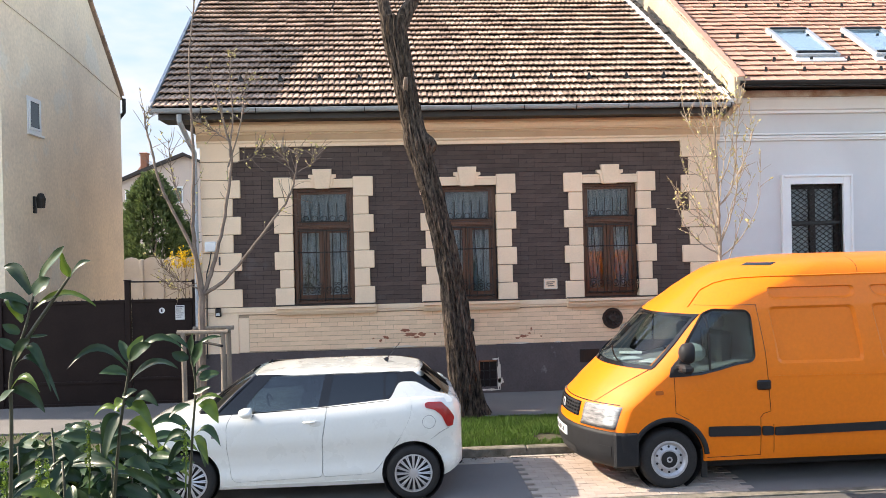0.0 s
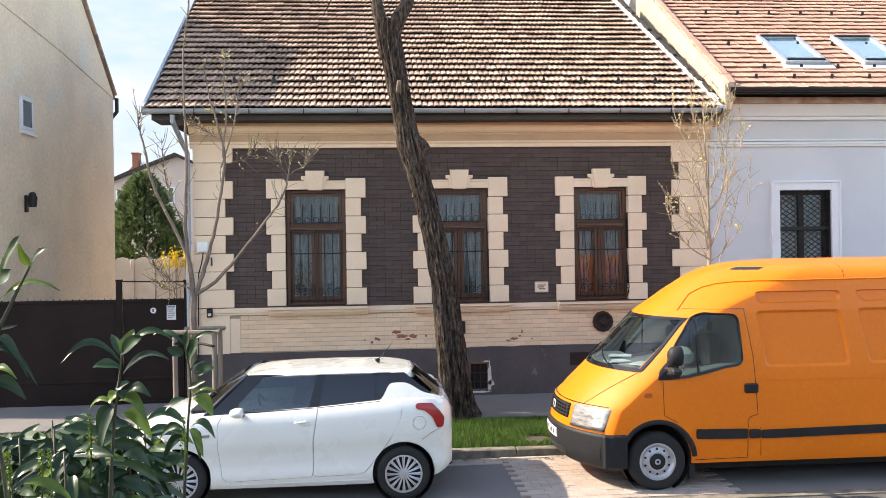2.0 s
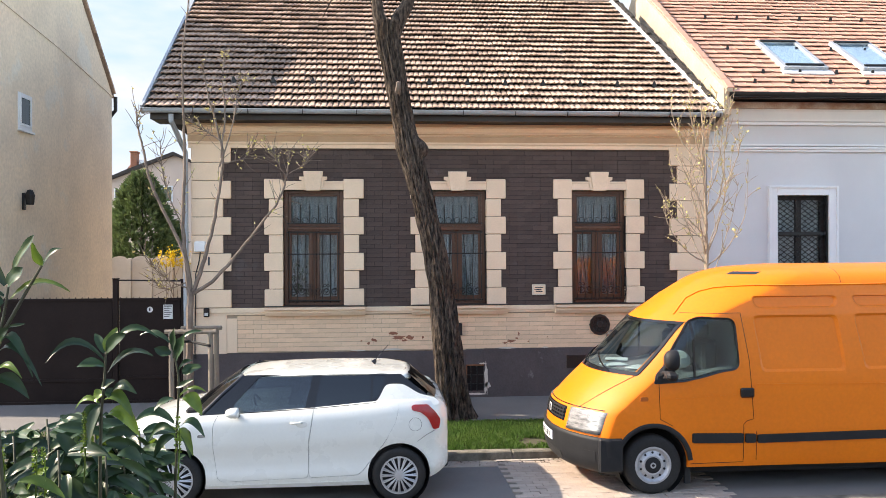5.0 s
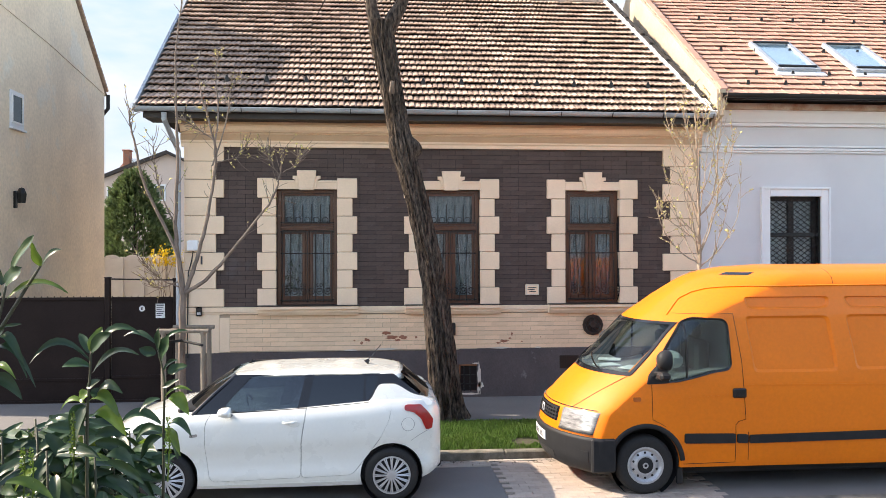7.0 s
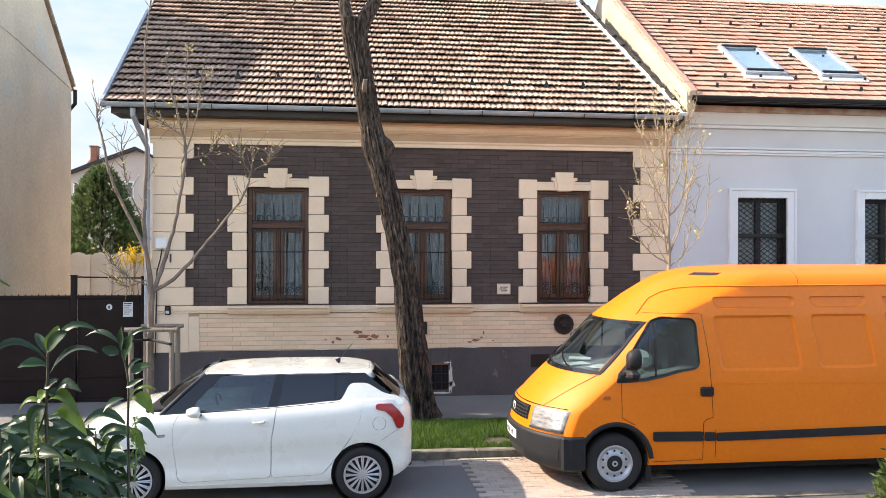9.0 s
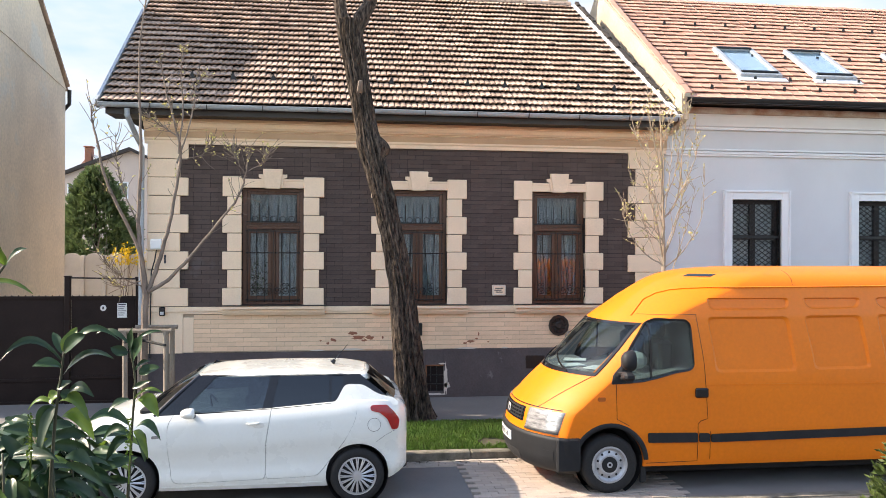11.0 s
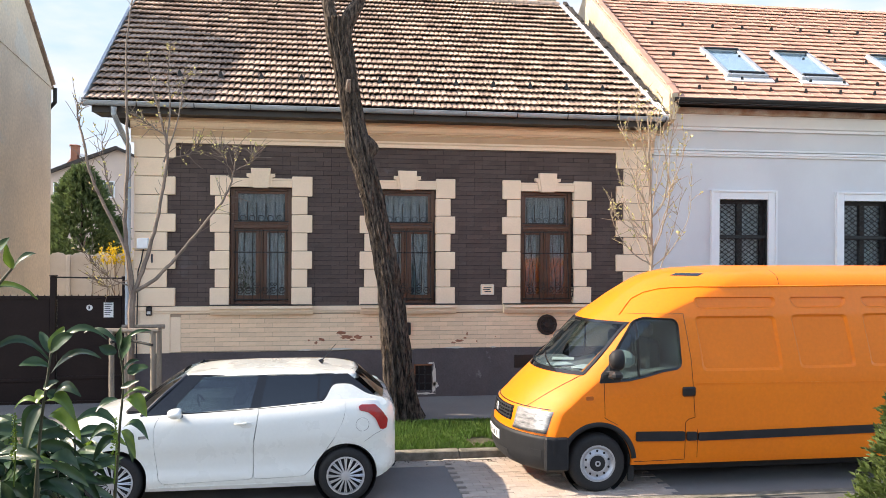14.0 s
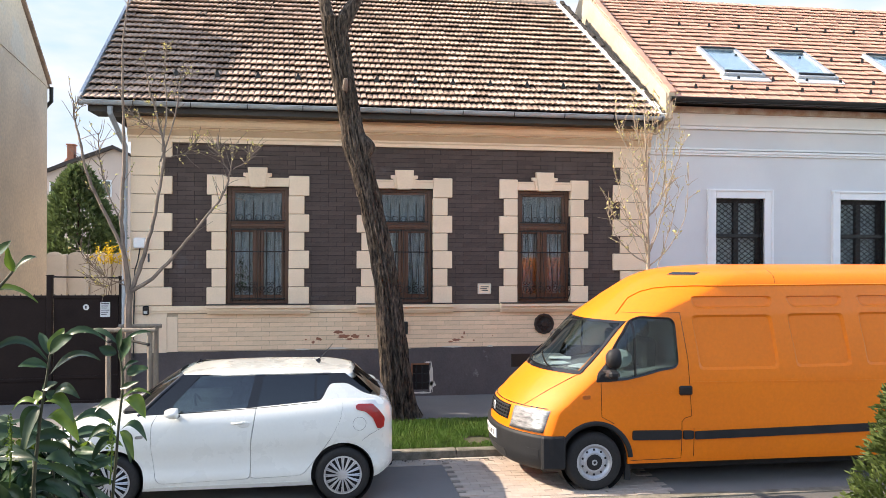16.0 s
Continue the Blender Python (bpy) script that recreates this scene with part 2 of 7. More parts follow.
def prism(bm, outline, a, b, axis="y", bevel=0.0, index=0):
    """Pulls an outline of (u, v) pairs from a to b along an axis: y takes (x, z), x takes (y, z), z takes (x, y)."""
    def put(u, v, w):
        return (u, w, v) if axis == "y" else (w, u, v) if axis == "x" else (u, v, w)
    lo = [bm.verts.new(put(u, v, a)) for u, v in outline]
    hi = [bm.verts.new(put(u, v, b)) for u, v in outline]
    fs = [bm.faces.new(lo), bm.faces.new(hi[::-1])]
    k = len(outline)
    fs += [bm.faces.new((lo[i], hi[i], hi[(i + 1) % k], lo[(i + 1) % k])) for i in range(k)]
    bmesh.ops.recalc_face_normals(bm, faces=fs)
    for f in fs:
        f.material_index = index
    if bevel:
        bmesh.ops.bevel(bm, geom=[e for f in fs[:2] for e in f.edges], offset=bevel, segments=2, profile=0.6, affect="EDGES")
    return bm


def tube(bm, pts, radii, n=8, closed=False, cap=True):
    pts = [Vector(p) for p in pts]
    radii = radii if isinstance(radii, (list, tuple)) else [radii] * len(pts)
    rings, side = [], None
    k = len(pts)
    for i, p in enumerate(pts):
        d = (pts[(i + 1) % k] - pts[i - 1]) if closed else (pts[min(i + 1, k - 1)] - pts[max(i - 1, 0)])
        d.normalize()
        if side is None or abs(side.dot(d)) > 0.95:
            side = d.orthogonal().normalized()
        side = (side - d * side.dot(d)).normalized()
        up = d.cross(side)
        rings.append([bm.verts.new(p + radii[i] * (math.cos(a) * side + math.sin(a) * up)) for a in (2 * math.pi * j / n for j in range(n))])
    for i in range(k if closed else k - 1):
        r, s = rings[i], rings[(i + 1) % k]
        for j in range(n):
            bm.faces.new((r[j], r[(j + 1) % n], s[(j + 1) % n], s[j]))
    if cap and not closed:
        bm.faces.new(rings[0][::-1])
        bm.faces.new(rings[-1])
    return bm


def lathe(bm, profile, n=32, axis="y", at=(0, 0, 0), a0=0.0, a1=2 * math.pi):
    """Turns (radius, along) pairs round an axis."""
    rings = []
    full = abs(a1 - a0 - 2 * math.pi) < 1e-6
    for j in range(n if full else n + 1):
        a = a0 + (a1 - a0) * j / n
        c, s = math.cos(a), math.sin(a)
        put = (lambda r, h: (r * c, h, r * s)) if axis == "y" else (lambda r, h: (h, r * c, r * s)) if axis == "x" else (lambda r, h: (r * c, r * s, h))
        rings.append([bm.verts.new(Vector(at) + Vector(put(r, h))) for r, h in profile])
    for j in range(n):
        p, q = rings[j], rings[(j + 1) % len(rings)]
        for i in range(len(profile) - 1):
            bm.faces.new((p[i], p[i + 1], q[i + 1], q[i]))
    return bm


def sheet(verts, faces):
    bm = bmesh.new()
    vs = [bm.verts.new(v) for v in verts]
    for f in faces:
        bm.faces.new([vs[i] for i in f])
    return bm


def carved(bm, cutters, keep="DIFFERENCE"):
    """The body less the cutters, or what it shares with them, as a new bmesh."""
    def solid(b, name):
        bmesh.ops.recalc_face_normals(b, faces=b.faces)
        me = bpy.data.meshes.new(name)
        b.to_mesh(me)
        b.free()
        return new(name, me)
    body = solid(bm, "blank")
    tools = [solid(c, "cutter") for c in cutters]
    for tl in tools:
        md = body.modifiers.new("cut", "BOOLEAN")
        md.operation, md.object, md.solver = keep, tl, "EXACT"
    bpy.context.view_layer.update()
    done = bmesh.new()
    done.from_mesh(body.evaluated_get(bpy.context.evaluated_depsgraph_get()).to_mesh())
    for ob in (body, *tools):
        me = ob.data
        bpy.data.objects.remove(ob)
        bpy.data.meshes.remove(me)
    return done




# ---- ground ----
XL, XR, YF = -3.43, 5.95, 14.0
KERB_Y0, KERB_Y1, STRIP_Y1, PAVE_Z = 10.14, 10.28, 12.05, 0.12
ground = structure(part("ground", boxes((-400, 400, -300, 700, -0.5, -0.012)), M["asphalt"]), "worn grey asphalt street surface", "road")
pavement = structure(part("pavement", boxes((-60, 60, STRIP_Y1, YF + 0.3, -0.1, PAVE_Z)), M["pavement"]), "dark grey asphalt pavement along the houses", "pavement")
verge_soil = structure(part("verge", boxes((-60, 60, KERB_Y1, STRIP_Y1, -0.1, 0.09)), M["soil"]), "earth strip under the street trees", "verge")
parking = structure(part("parking_bay", boxes((1.44, 3.86, 8.36, KERB_Y0, -0.05, -0.004)), M["joint"]), "pinkish brick-paved parking bay beside the kerb", "pavement")
structure(part("asphalt_patch", boxes((-30, 1.44, 8.36, KERB_Y0 - 0.28, -0.05, 0.002), (3.86, 30, 8.36, KERB_Y0 - 0.28, -0.05, 0.002)), M["pavement"]), "grey asphalt parking strip with cracks", "road")
structure(part("kerb_gutter", boxes((-30, 1.438, KERB_Y0 - 0.279, KERB_Y0 - 0.005, -0.05, 0.008), (1.438, 3.86, KERB_Y0 - 0.075, KERB_Y0 - 0.005, -0.05, 0.018), (3.86, 30, KERB_Y0 - 0.279, KERB_Y0 - 0.005, -0.05, 0.008), bevel=0.004), M["gutter_stone"]), "pale concrete gutter at the foot of the kerb", "gutter")
structure(part("gutter_strip", boxes((-40, 40, 8.22, 8.355, -0.05, 0.004)), M["kerb"]), "pale concrete edging along the roadway", "edging")

# ---- the house ----
house = thing("house", "single-storey house with dark brick front and cream stonework", "house")
COURSE = 0.0806
WINDOWS = [(-2.168, -0.396, -1.835, -0.756), (0.445, 2.187, 0.776, 1.831), (3.071, 4.777, 3.415, 4.435)]
W_Z0, W_Z1, EAVES = 1.793, 3.892, 5.06
THICK = 0.42
bm = carved(boxes((XL, XR, YF + 0.008, YF + THICK, 0.0, 5.2)), [boxes((w[2], w[3], YF - 0.5, YF + 1, W_Z0 - 0.03, W_Z1)) for w in WINDOWS])
part("wall", bm, M["dark_joint"], house, "dark painted brick front wall")
bm = boxes((XL + 0.01, XL + 0.4, YF + THICK, 21.5, 0, 5.2), (XR - 0.4, XR - 0.01, YF + THICK, 21.5, 0, 5.2), (XL, XR, 21.5, 21.9, 0, 5.2))
part("side_wall", bm, M["cream_plaster"], house, "plain cream plaster side walls")
part("room_floor", boxes((XL + 0.4, XR - 0.4, YF + THICK, 21.5, 1.0, 1.1)), M["room"], house)
part("room_partition", boxes((XL + 0.4, XR - 0.4, YF + 3.4, YF + 3.5, 1.1, 4.8)), M["room"], house)
part("room_ceiling", boxes((XL + 0.4, XR - 0.4, YF + THICK, 21.5, 4.7, 4.8)), M["room"], house)
part("dado", boxes((XL - 0.015, 1.44, YF - 0.035, YF + 0.02, 0.05, 0.975), (1.77, XR + 0.01, YF - 0.035, YF + 0.02, 0.05, 1.0),
                   (1.44, 1.77, YF - 0.035, YF + 0.02, 0.05, 0.23), (1.44, 1.77, YF - 0.035, YF + 0.02, 0.71, 0.99), bevel=0.006), M["dado"], house, "dark purple-grey plaster plinth, stained and chipped")

# cream band below the sills, in courses
rnd = random.Random(4)
one = boxes((0, 1, -0.012, 0.02, 0, 1))
cream_data = bpy.data.meshes.new("cream_brick")
one.to_mesh(cream_data)
one.free()
cream_data.materials.append(M["cream_brick"])
z, row = 1.0, 0
while z < 1.62:
    x0 = XL + 0.78
    first = True
    while x0 < XR - 0.02:
        x1 = min(x0 + (0.14 if first and row % 2 else 0.285), XR)
        first = False
        b = new("cream_brick", cream_data)
        b.parent = house
        b.matrix_basis = Matrix.Translation((x0 + 0.002, YF + rnd.uniform(-0.002, 0.002), z + 0.003)) @ Matrix.Diagonal((x1 - x0 - 0.004, 1, min(COURSE - 0.007, 1.655 - z), 1))
        x0 = x1
    z += COURSE
    row += 1
part("cream_mortar", boxes((XL + 0.6, XR, YF - 0.006, YF + 0.02, 0.98, 1.66)), M["cream_joint"], house)
part("corner_panel", boxes((XL - 0.01, XL + 0.6, YF - 0.03, YF + 0.02, 0.96, 1.70), bevel=0.008), M["cream"], house)
part("panel_rim", boxes((XL + 0.6, XL + 0.78, YF - 0.022, YF + 0.02, 0.985, 1.60), bevel=0.006), M["cream"], house)
# band course and sills
bm = boxes((XL - 0.01, XR, YF - 0.04, YF + 0.02, 1.66, 1.70), (XL - 0.01, XR, YF - 0.055, YF + 0.02, 1.70, 1.785), bevel=0.008)
part("band_course", bm, M["cream"], house, "cream moulded string course")
for w in WINDOWS:
    bm = bmesh.new()
    prism(bm, [(YF - 0.20, 1.80), (YF - 0.20, 1.752), (YF - 0.13, 1.74), (YF - 0.13, 1.695), (YF - 0.09, 1.64), (YF + 0.0, 1.64), (YF + 0.0, 1.81)], w[0] + 0.02, w[1] + 0.02, "x", bevel=0.004)
    sill = part("sill", bm, M["cream"], house, "moulded cream window sill")
    part("sill_cover", boxes((w[0] + 0.01, w[1] + 0.03, YF - 0.21, YF + 0.14, 1.803, 1.818)), M["brown_wood"], sill, "dark brown sill flashing")
    # stone surround
    q = 0.3235
    for side in (0, 1):
        for k in range(7):
            z0, z1 = W_Z0 + k * q + 0.004, W_Z0 + (k + 1) * q - 0.004
            inset = 0.0 if k % 2 == 0 else 0.085
            if k == 6:
                z1 = 4.09
            a, b = (w[0] + inset, w[2]) if side == 0 else (w[3], w[1] - inset)
            jit = random.uniform(-0.004, 0.004)
            part("surround_block", boxes((a + jit, b, YF - 0.05 + (0.006 if k % 2 else 0), YF + 0.10, z0, z1), bevel=0.01), M["cream"], house)
    bm = boxes((w[2] - 0.002, w[3] + 0.002, YF - 0.045, YF + 0.10, W_Z1, 4.045), (w[2] - 0.004, w[3] + 0.004, YF - 0.055, YF + 0.05, 4.01, 4.05), bevel=0.006)
    part("lintel", bm, M["cream"], house)
    c = (w[2] + w[3]) / 2
    bm = bmesh.new()
    prism(bm, [(c - 0.125, 3.875), (c + 0.125, 3.875), (c + 0.165, 4.14), (c + 0.17, 4.225), (c - 0.17, 4.225), (c - 0.165, 4.14)], YF - 0.10, YF + 0.02, "y", bevel=0.01)
    prism(bm, [(c - 0.17, 3.895), (c + 0.17, 3.895), (c + 0.20, 4.06), (c + 0.245, 4.075), (c + 0.245, 4.13), (c - 0.245, 4.13), (c - 0.245, 4.075), (c - 0.20, 4.06)], YF - 0.075, YF + 0.02, "y", bevel=0.006)
    part("keystone", bm, M["cream"], house)
# corner quoins
for side in (0, 1):
    base = W_Z0 if side == 0 else 1.755
    for k in range(9):
        z0, z1 = base + k * 0.3235 + 0.004, min(base + (k + 1) * 0.3235 - 0.004, 4.65)
        if side == 0:
            a, b = XL - 0.012, -2.75 if k % 2 == 0 else -2.89
        else:
            a, b = 5.265 if k % 2 == 0 else 5.41, XR + 0.012
        part("quoin", boxes((a, b, YF - 0.045 + (0.006 if k % 2 else 0), YF + 0.03, z0, z1), bevel=0.009), M["cream"], house)
# cornice
bm = bmesh.new()
prism(bm, [(YF + 0.02, 4.64), (YF - 0.05, 4.64), (YF - 0.05, 4.70), (YF - 0.075, 4.72), (YF - 0.075, 4.745), (YF - 0.06, 4.75), (YF - 0.06, 4.86), (YF - 0.09, 4.875),
           (YF - 0.09, 4.90), (YF - 0.13, 4.935), (YF - 0.15, 4.99), (YF - 0.20, 5.01), (YF - 0.20, 5.06), (YF + 0.02, 5.06)], XL - 0.06, XR + 0.05, "x")
part("cornice", bm, M["cream"], house, "cream moulded plaster cornice")
for y0, y1, z0, z1 in ((YF - 0.066, YF, 4.752, 4.858), (YF - 0.205, YF - 0.1, 5.012, 5.058), (YF - 0.094, YF, 4.878, 4.898)):
    part("cornice_band", boxes((XL - 0.065, XR + 0.055, y0, y1, z0, z1)), M["cornice_tan"], house, "tan painted cornice band")
part("soffit", boxes((-4.0, 5.93, 13.50, 14.05, 5.065, 5.12), (-4.0, 5.93, 13.47, 13.50, 5.06, 5.20)), M["brown_wood"], house, "dark brown boarded eaves")

# roof: (x, y, z) of the eaves and ridge ends
EAVE_Y, EAVE_Z, RIDGE_Y, RIDGE_Z = 13.40, 5.20, 17.95, 8.64
EL, ER, RL, RR = -4.05, 5.90, -4.22, 5.26
slope = Vector((0, RIDGE_Y - EAVE_Y, RIDGE_Z - EAVE_Z)).normalized()
out_n = Vector((1, 0, 0)).cross(slope)
SLOPE_LEN = math.hypot(RIDGE_Y - EAVE_Y, RIDGE_Z - EAVE_Z)
back = RIDGE_Y + (RIDGE_Y - EAVE_Y)
bm = sheet([(EL, EAVE_Y, EAVE_Z), (ER, EAVE_Y, EAVE_Z), (RR, RIDGE_Y, RIDGE_Z), (RL, RIDGE_Y, RIDGE_Z), (EL, back, EAVE_Z), (ER, back, EAVE_Z)],
           [(0, 1, 2, 3), (3, 2, 5, 4), (0, 3, 4), (1, 5, 2), (0, 4, 5, 1)])
roof = part("roof", bm, M["underlay"], house, "weathered brown clay tile roof")


def tile_mesh(bm, place=None, w=0.206, long=0.40, flat=False):
    """One clay tile, thick at its lower end: two rolls, or a flat pan with a low rib. X across, Y up the slope, Z out of the roof."""
    if flat:
        prof, lip = [(0.0, 0.016), (0.012, 0.010), (0.19, 0.010), (0.197, 0.020), (0.208, 0.018)], 0.040
    else:
        prof, lip = [(0.0, 0.016), (0.010, 0.010), (0.022, 0.024), (0.050, 0.032), (0.086, 0.030), (0.098, 0.014), (0.108, 0.010), (0.122, 0.024), (0.152, 0.033), (0.188, 0.031), (0.202, 0.016)], 0.074
    prof = [(x * w / 0.206, z) for x, z in prof]
    place = place or Matrix()
    lo = [bm.verts.new(place @ Vector((x, 0.0, z * 0.9 + lip))) for x, z in prof]
    hi = [bm.verts.new(place @ Vector((x, long, z + 0.002))) for x, z in prof]
    rim = [bm.verts.new(place @ Vector((x, 0.004, z * 0.9 + lip - 0.016))) for x, z in prof]
    un = [bm.verts.new(place @ Vector((x, 0.10, z * 0.5 + 0.010))) for x, z in prof]
    for i in range(len(prof) - 1):
        bm.faces.new((lo[i], lo[i + 1], hi[i + 1], hi[i]))
        bm.faces.new((rim[i], rim[i + 1], lo[i + 1], lo[i]))
        bm.faces.new((un[i], un[i + 1], rim[i + 1], rim[i]))
    bm.faces.new((lo[-1], rim[-1], hi[-1]))


def tile_roof(owner, eave_l, eave_r, ridge_l, ridge_r, rows, cols, material, rest_material, kept_rows, kept_cols, seed, flat=False):
    rnd = random.Random(seed)
    el, er, rl, rr = (Vector(v) for v in (eave_l, eave_r, ridge_l, ridge_r))
    up = (rl - el)
    up.x = 0
    length = up.length
    up.normalize()
    nrm = Vector((1, 0, 0)).cross(up)
    step = length / rows
    one = bmesh.new()
    w = (er.x - el.x) / cols
    tile_mesh(one, w=w, long=step + 0.05, flat=flat)
    shared = bpy.data.meshes.new("tile")
    one.to_mesh(shared)
    one.free()
    shared.materials.append(material)
    rest = bmesh.new()
    for r in range(rows):
        f = r / rows
        x0, x1 = el.x + (rl.x - el.x) * f, er.x + (rr.x - er.x) * f
        k = (x1 - x0) / cols
        for c in range(cols):
            p = Vector((x0 + c * k, el.y, el.z)) + up * (r * step + rnd.uniform(-0.008, 0.008)) + nrm * rnd.uniform(0.0, 0.008)
            m = Matrix.Translation(p) @ Matrix(((1, 0, 0), (0, up.y, nrm.y), (0, up.z, nrm.z))).to_4x4() @ pose(0, 0, 0, rnd.uniform(-0.8, 0.8), rnd.uniform(-1, 1), rnd.uniform(-0.9, 0.9)) @ Matrix.Diagonal((k / w, 1, 1, 1))
            if r < kept_rows and kept_cols[0] <= c < kept_cols[1]:
                t = new("tile", shared)
                t.parent = owner
                t.matrix_basis = m
            else:
                tile_mesh(rest, m, w, step + 0.05, flat)
    tagged(part("roof_tiles", rest, rest_material, owner), kind="stuff")


tile_roof(roof, (EL, EAVE_Y - 0.03, EAVE_Z), (ER, EAVE_Y - 0.03, EAVE_Z), (RL, RIDGE_Y, RIDGE_Z + 0.01), (RR, RIDGE_Y, RIDGE_Z + 0.01), 22, 49, M["tile"], M["tile_rest"], 6, (0, 49), 3)
for i in range(26):
    f = i / 26
    x = RL + (RR - RL) * f
    bm = bmesh.new()
    lathe(bm, [(0.10, 0), (0.115, 0.40)], 8, "x", (0, 0, 0), 0, math.pi)
    cap = part("ridge_cap", bm, M["tile"], roof)
    cap.location = (x, RIDGE_Y, RIDGE_Z + 0.02)
for i in range(12):
    x = -2.72 + i * 0.705
    p = Vector((x, EAVE_Y, EAVE_Z)) + slope * 0.95 + out_n * 0.085
    bm = bmesh.new()
    prism(bm, [(-0.05, 0.0), (0.05, 0.0), (0.012, 0.11), (-0.012, 0.11)], -0.006, 0.006, "y")
    box(bm, -0.012, 0.012, -0.004, 0.20, -0.01, 0.01)
    part("snow_guard", bm, M["iron"], roof).location = p
part("chimney", boxes((4.85, 5.35, 18.3, 18.8, 7.5, 9.7), (4.79, 5.41, 18.24, 18.86, 9.7, 9.8), bevel=0.02), M["cream_plaster"], roof, "rendered chimney behind the ridge")
# verge trims
bm = bmesh.new()
for a, b, mt in (((ER + 0.02, EAVE_Y - 0.05, EAVE_Z), (RR + 0.02, RIDGE_Y, RIDGE_Z), 0),):
    a, b = Vector(a), Vector(b)
    o = out_n * 0.09
    wv = Vector((0.11, 0, 0))
    vs = [bm.verts.new(v) for v in (a - o * 0.2, b - o * 0.2, b - o * 0.2 + wv, a - o * 0.2 + wv, a + o, b + o, b + o + wv, a + o + wv)]
    for f in ((0, 3, 2, 1), (4, 5, 6, 7), (0, 1, 5, 4), (2, 3, 7, 6), (0, 4, 7, 3), (1, 2, 6, 5)):
        bm.faces.new([vs[i] for i in f])
part("verge_flashing", bm, M["white_metal"], roof, "white painted metal verge flashing")
bm = bmesh.new()
a, b = Vector((EL - 0.02, EAVE_Y - 0.05, EAVE_Z)), Vector((RL - 0.02, RIDGE_Y, RIDGE_Z))
wv = Vector((-0.05, 0, 0))
o = out_n * 0.08
vs = [bm.verts.new(v) for v in (a - o, b - o, b - o + wv, a - o + wv, a + o, b + o, b + o + wv, a + o + wv)]
for f in ((0, 1, 2, 3), (4, 7, 6, 5), (0, 4, 5, 1), (2, 6, 7, 3), (0, 3, 7, 4), (1, 5, 6, 2)):
    bm.faces.new([vs[i] for i in f])
part("verge_board", bm, M["zinc"], roof)
# gutter, brackets and downpipe
bm = bmesh.new()
lathe(bm, [(0.062, -4.12), (0.062, 5.99)], 10, "x", (0, 13.36, 5.212), math.pi, 2 * math.pi)
lathe(bm, [(0.057, -4.12), (0.057, 5.99)], 10, "x", (0, 13.36, 5.212), math.pi, 2 * math.pi)
tube(bm, [(-4.12, 13.298, 5.215), (5.99, 13.298, 5.215)], 0.010, 6)
for x in (-4.12, 5.985):
    prism(bm, [(13.36 + 0.062 * math.cos(a), 5.212 + 0.062 * math.sin(a)) for a in (math.pi + math.pi * j / 10 for j in range(11))], x, x + 0.005, "x")
gut = part("gutter", bm, M["zinc"], house, "half-round zinc gutter")
for i in range(11):
    x = -3.25 + i * 0.92
    bm = bmesh.new()
    tube(bm, [(x, 13.36 + 0.069 * math.cos(a), 5.212 + 0.069 * math.sin(a)) for a in (math.pi * 0.98 + math.pi * j / 10 for j in range(11))], 0.010, 4)
    part("bracket", bm, M["iron"], gut)
bm = bmesh.new()
tube(bm, [(-3.62, 13.36, 5.13), (-3.62, 13.36, 5.02), (-3.56, 13.75, 4.70), (-3.52, 13.90, 4.55), (-3.52, 13.90, 0.3)], 0.045, 10)
part("downpipe", bm, M["zinc"], house, "grey zinc downpipe at the corner")

# ---- neighbouring house ----
NX0, NX1 = XR + 0.05, 22.0
neighbour = thing("terraced_house", "pale grey plastered house with orange tile roof", "house")
NWIN = [(7.35, 8.36), (9.97, 10.98), (12.6, 13.6), (15.2, 16.2)]
NZ0, NZ1 = 2.05, 3.80
bm = carved(boxes((NX0, NX1, YF + 0.03, YF + 0.45, 0, 5.5)), [boxes((a, b, YF - 0.5, YF + 1, NZ0, NZ1)) for a, b in NWIN])
part("wall", bm, M["grey_wall"], neighbour, "pale grey rendered wall")
part("room_partition", boxes((NX0, NX1, YF + 2.5, YF + 2.6, 0, 5.2)), M["room"], neighbour)
part("back_wall", boxes((NX0, NX1, 22.5, 22.9, 0, 5.5), (NX1, NX1 + 0.3, YF + 0.03, 22.9, 0, 5.5)), M["grey_wall"], neighbour)
bm = boxes((NX0, NX1, YF - 0.02, YF + 0.05, 4.62, 4.66), (NX0, NX1, YF - 0.045, YF + 0.05, 4.66, 4.71), (NX0, NX1, YF - 0.03, YF + 0.05, 4.725, 4.76), bevel=0.006)
part("string_course", bm, M["white_stucco"], neighbour, "white stucco string course")
bm = bmesh.new()
prism(bm, [(YF + 0.04, 5.12), (YF - 0.04, 5.12), (YF - 0.04, 5.17), (YF - 0.08, 5.19), (YF - 0.09, 5.24), (YF - 0.12, 5.36), (YF - 0.14, 5.40), (YF + 0.04, 5.40)], NX0 + 0.3, NX1, "x")
part("cornice", bm, M["white_stucco"], neighbour)
part("eaves_course", boxes((NX0 + 0.3, NX1, YF - 0.2, YF + 0.1, 5.40, 5.52), bevel=0.004), M["eaves_brick"], neighbour, "exposed red brick course under the eaves")
NE_Y, NE_Z, NR_Y, NR_Z = 13.35, 5.56, 18.15, 8.98
N_XL = 6.11
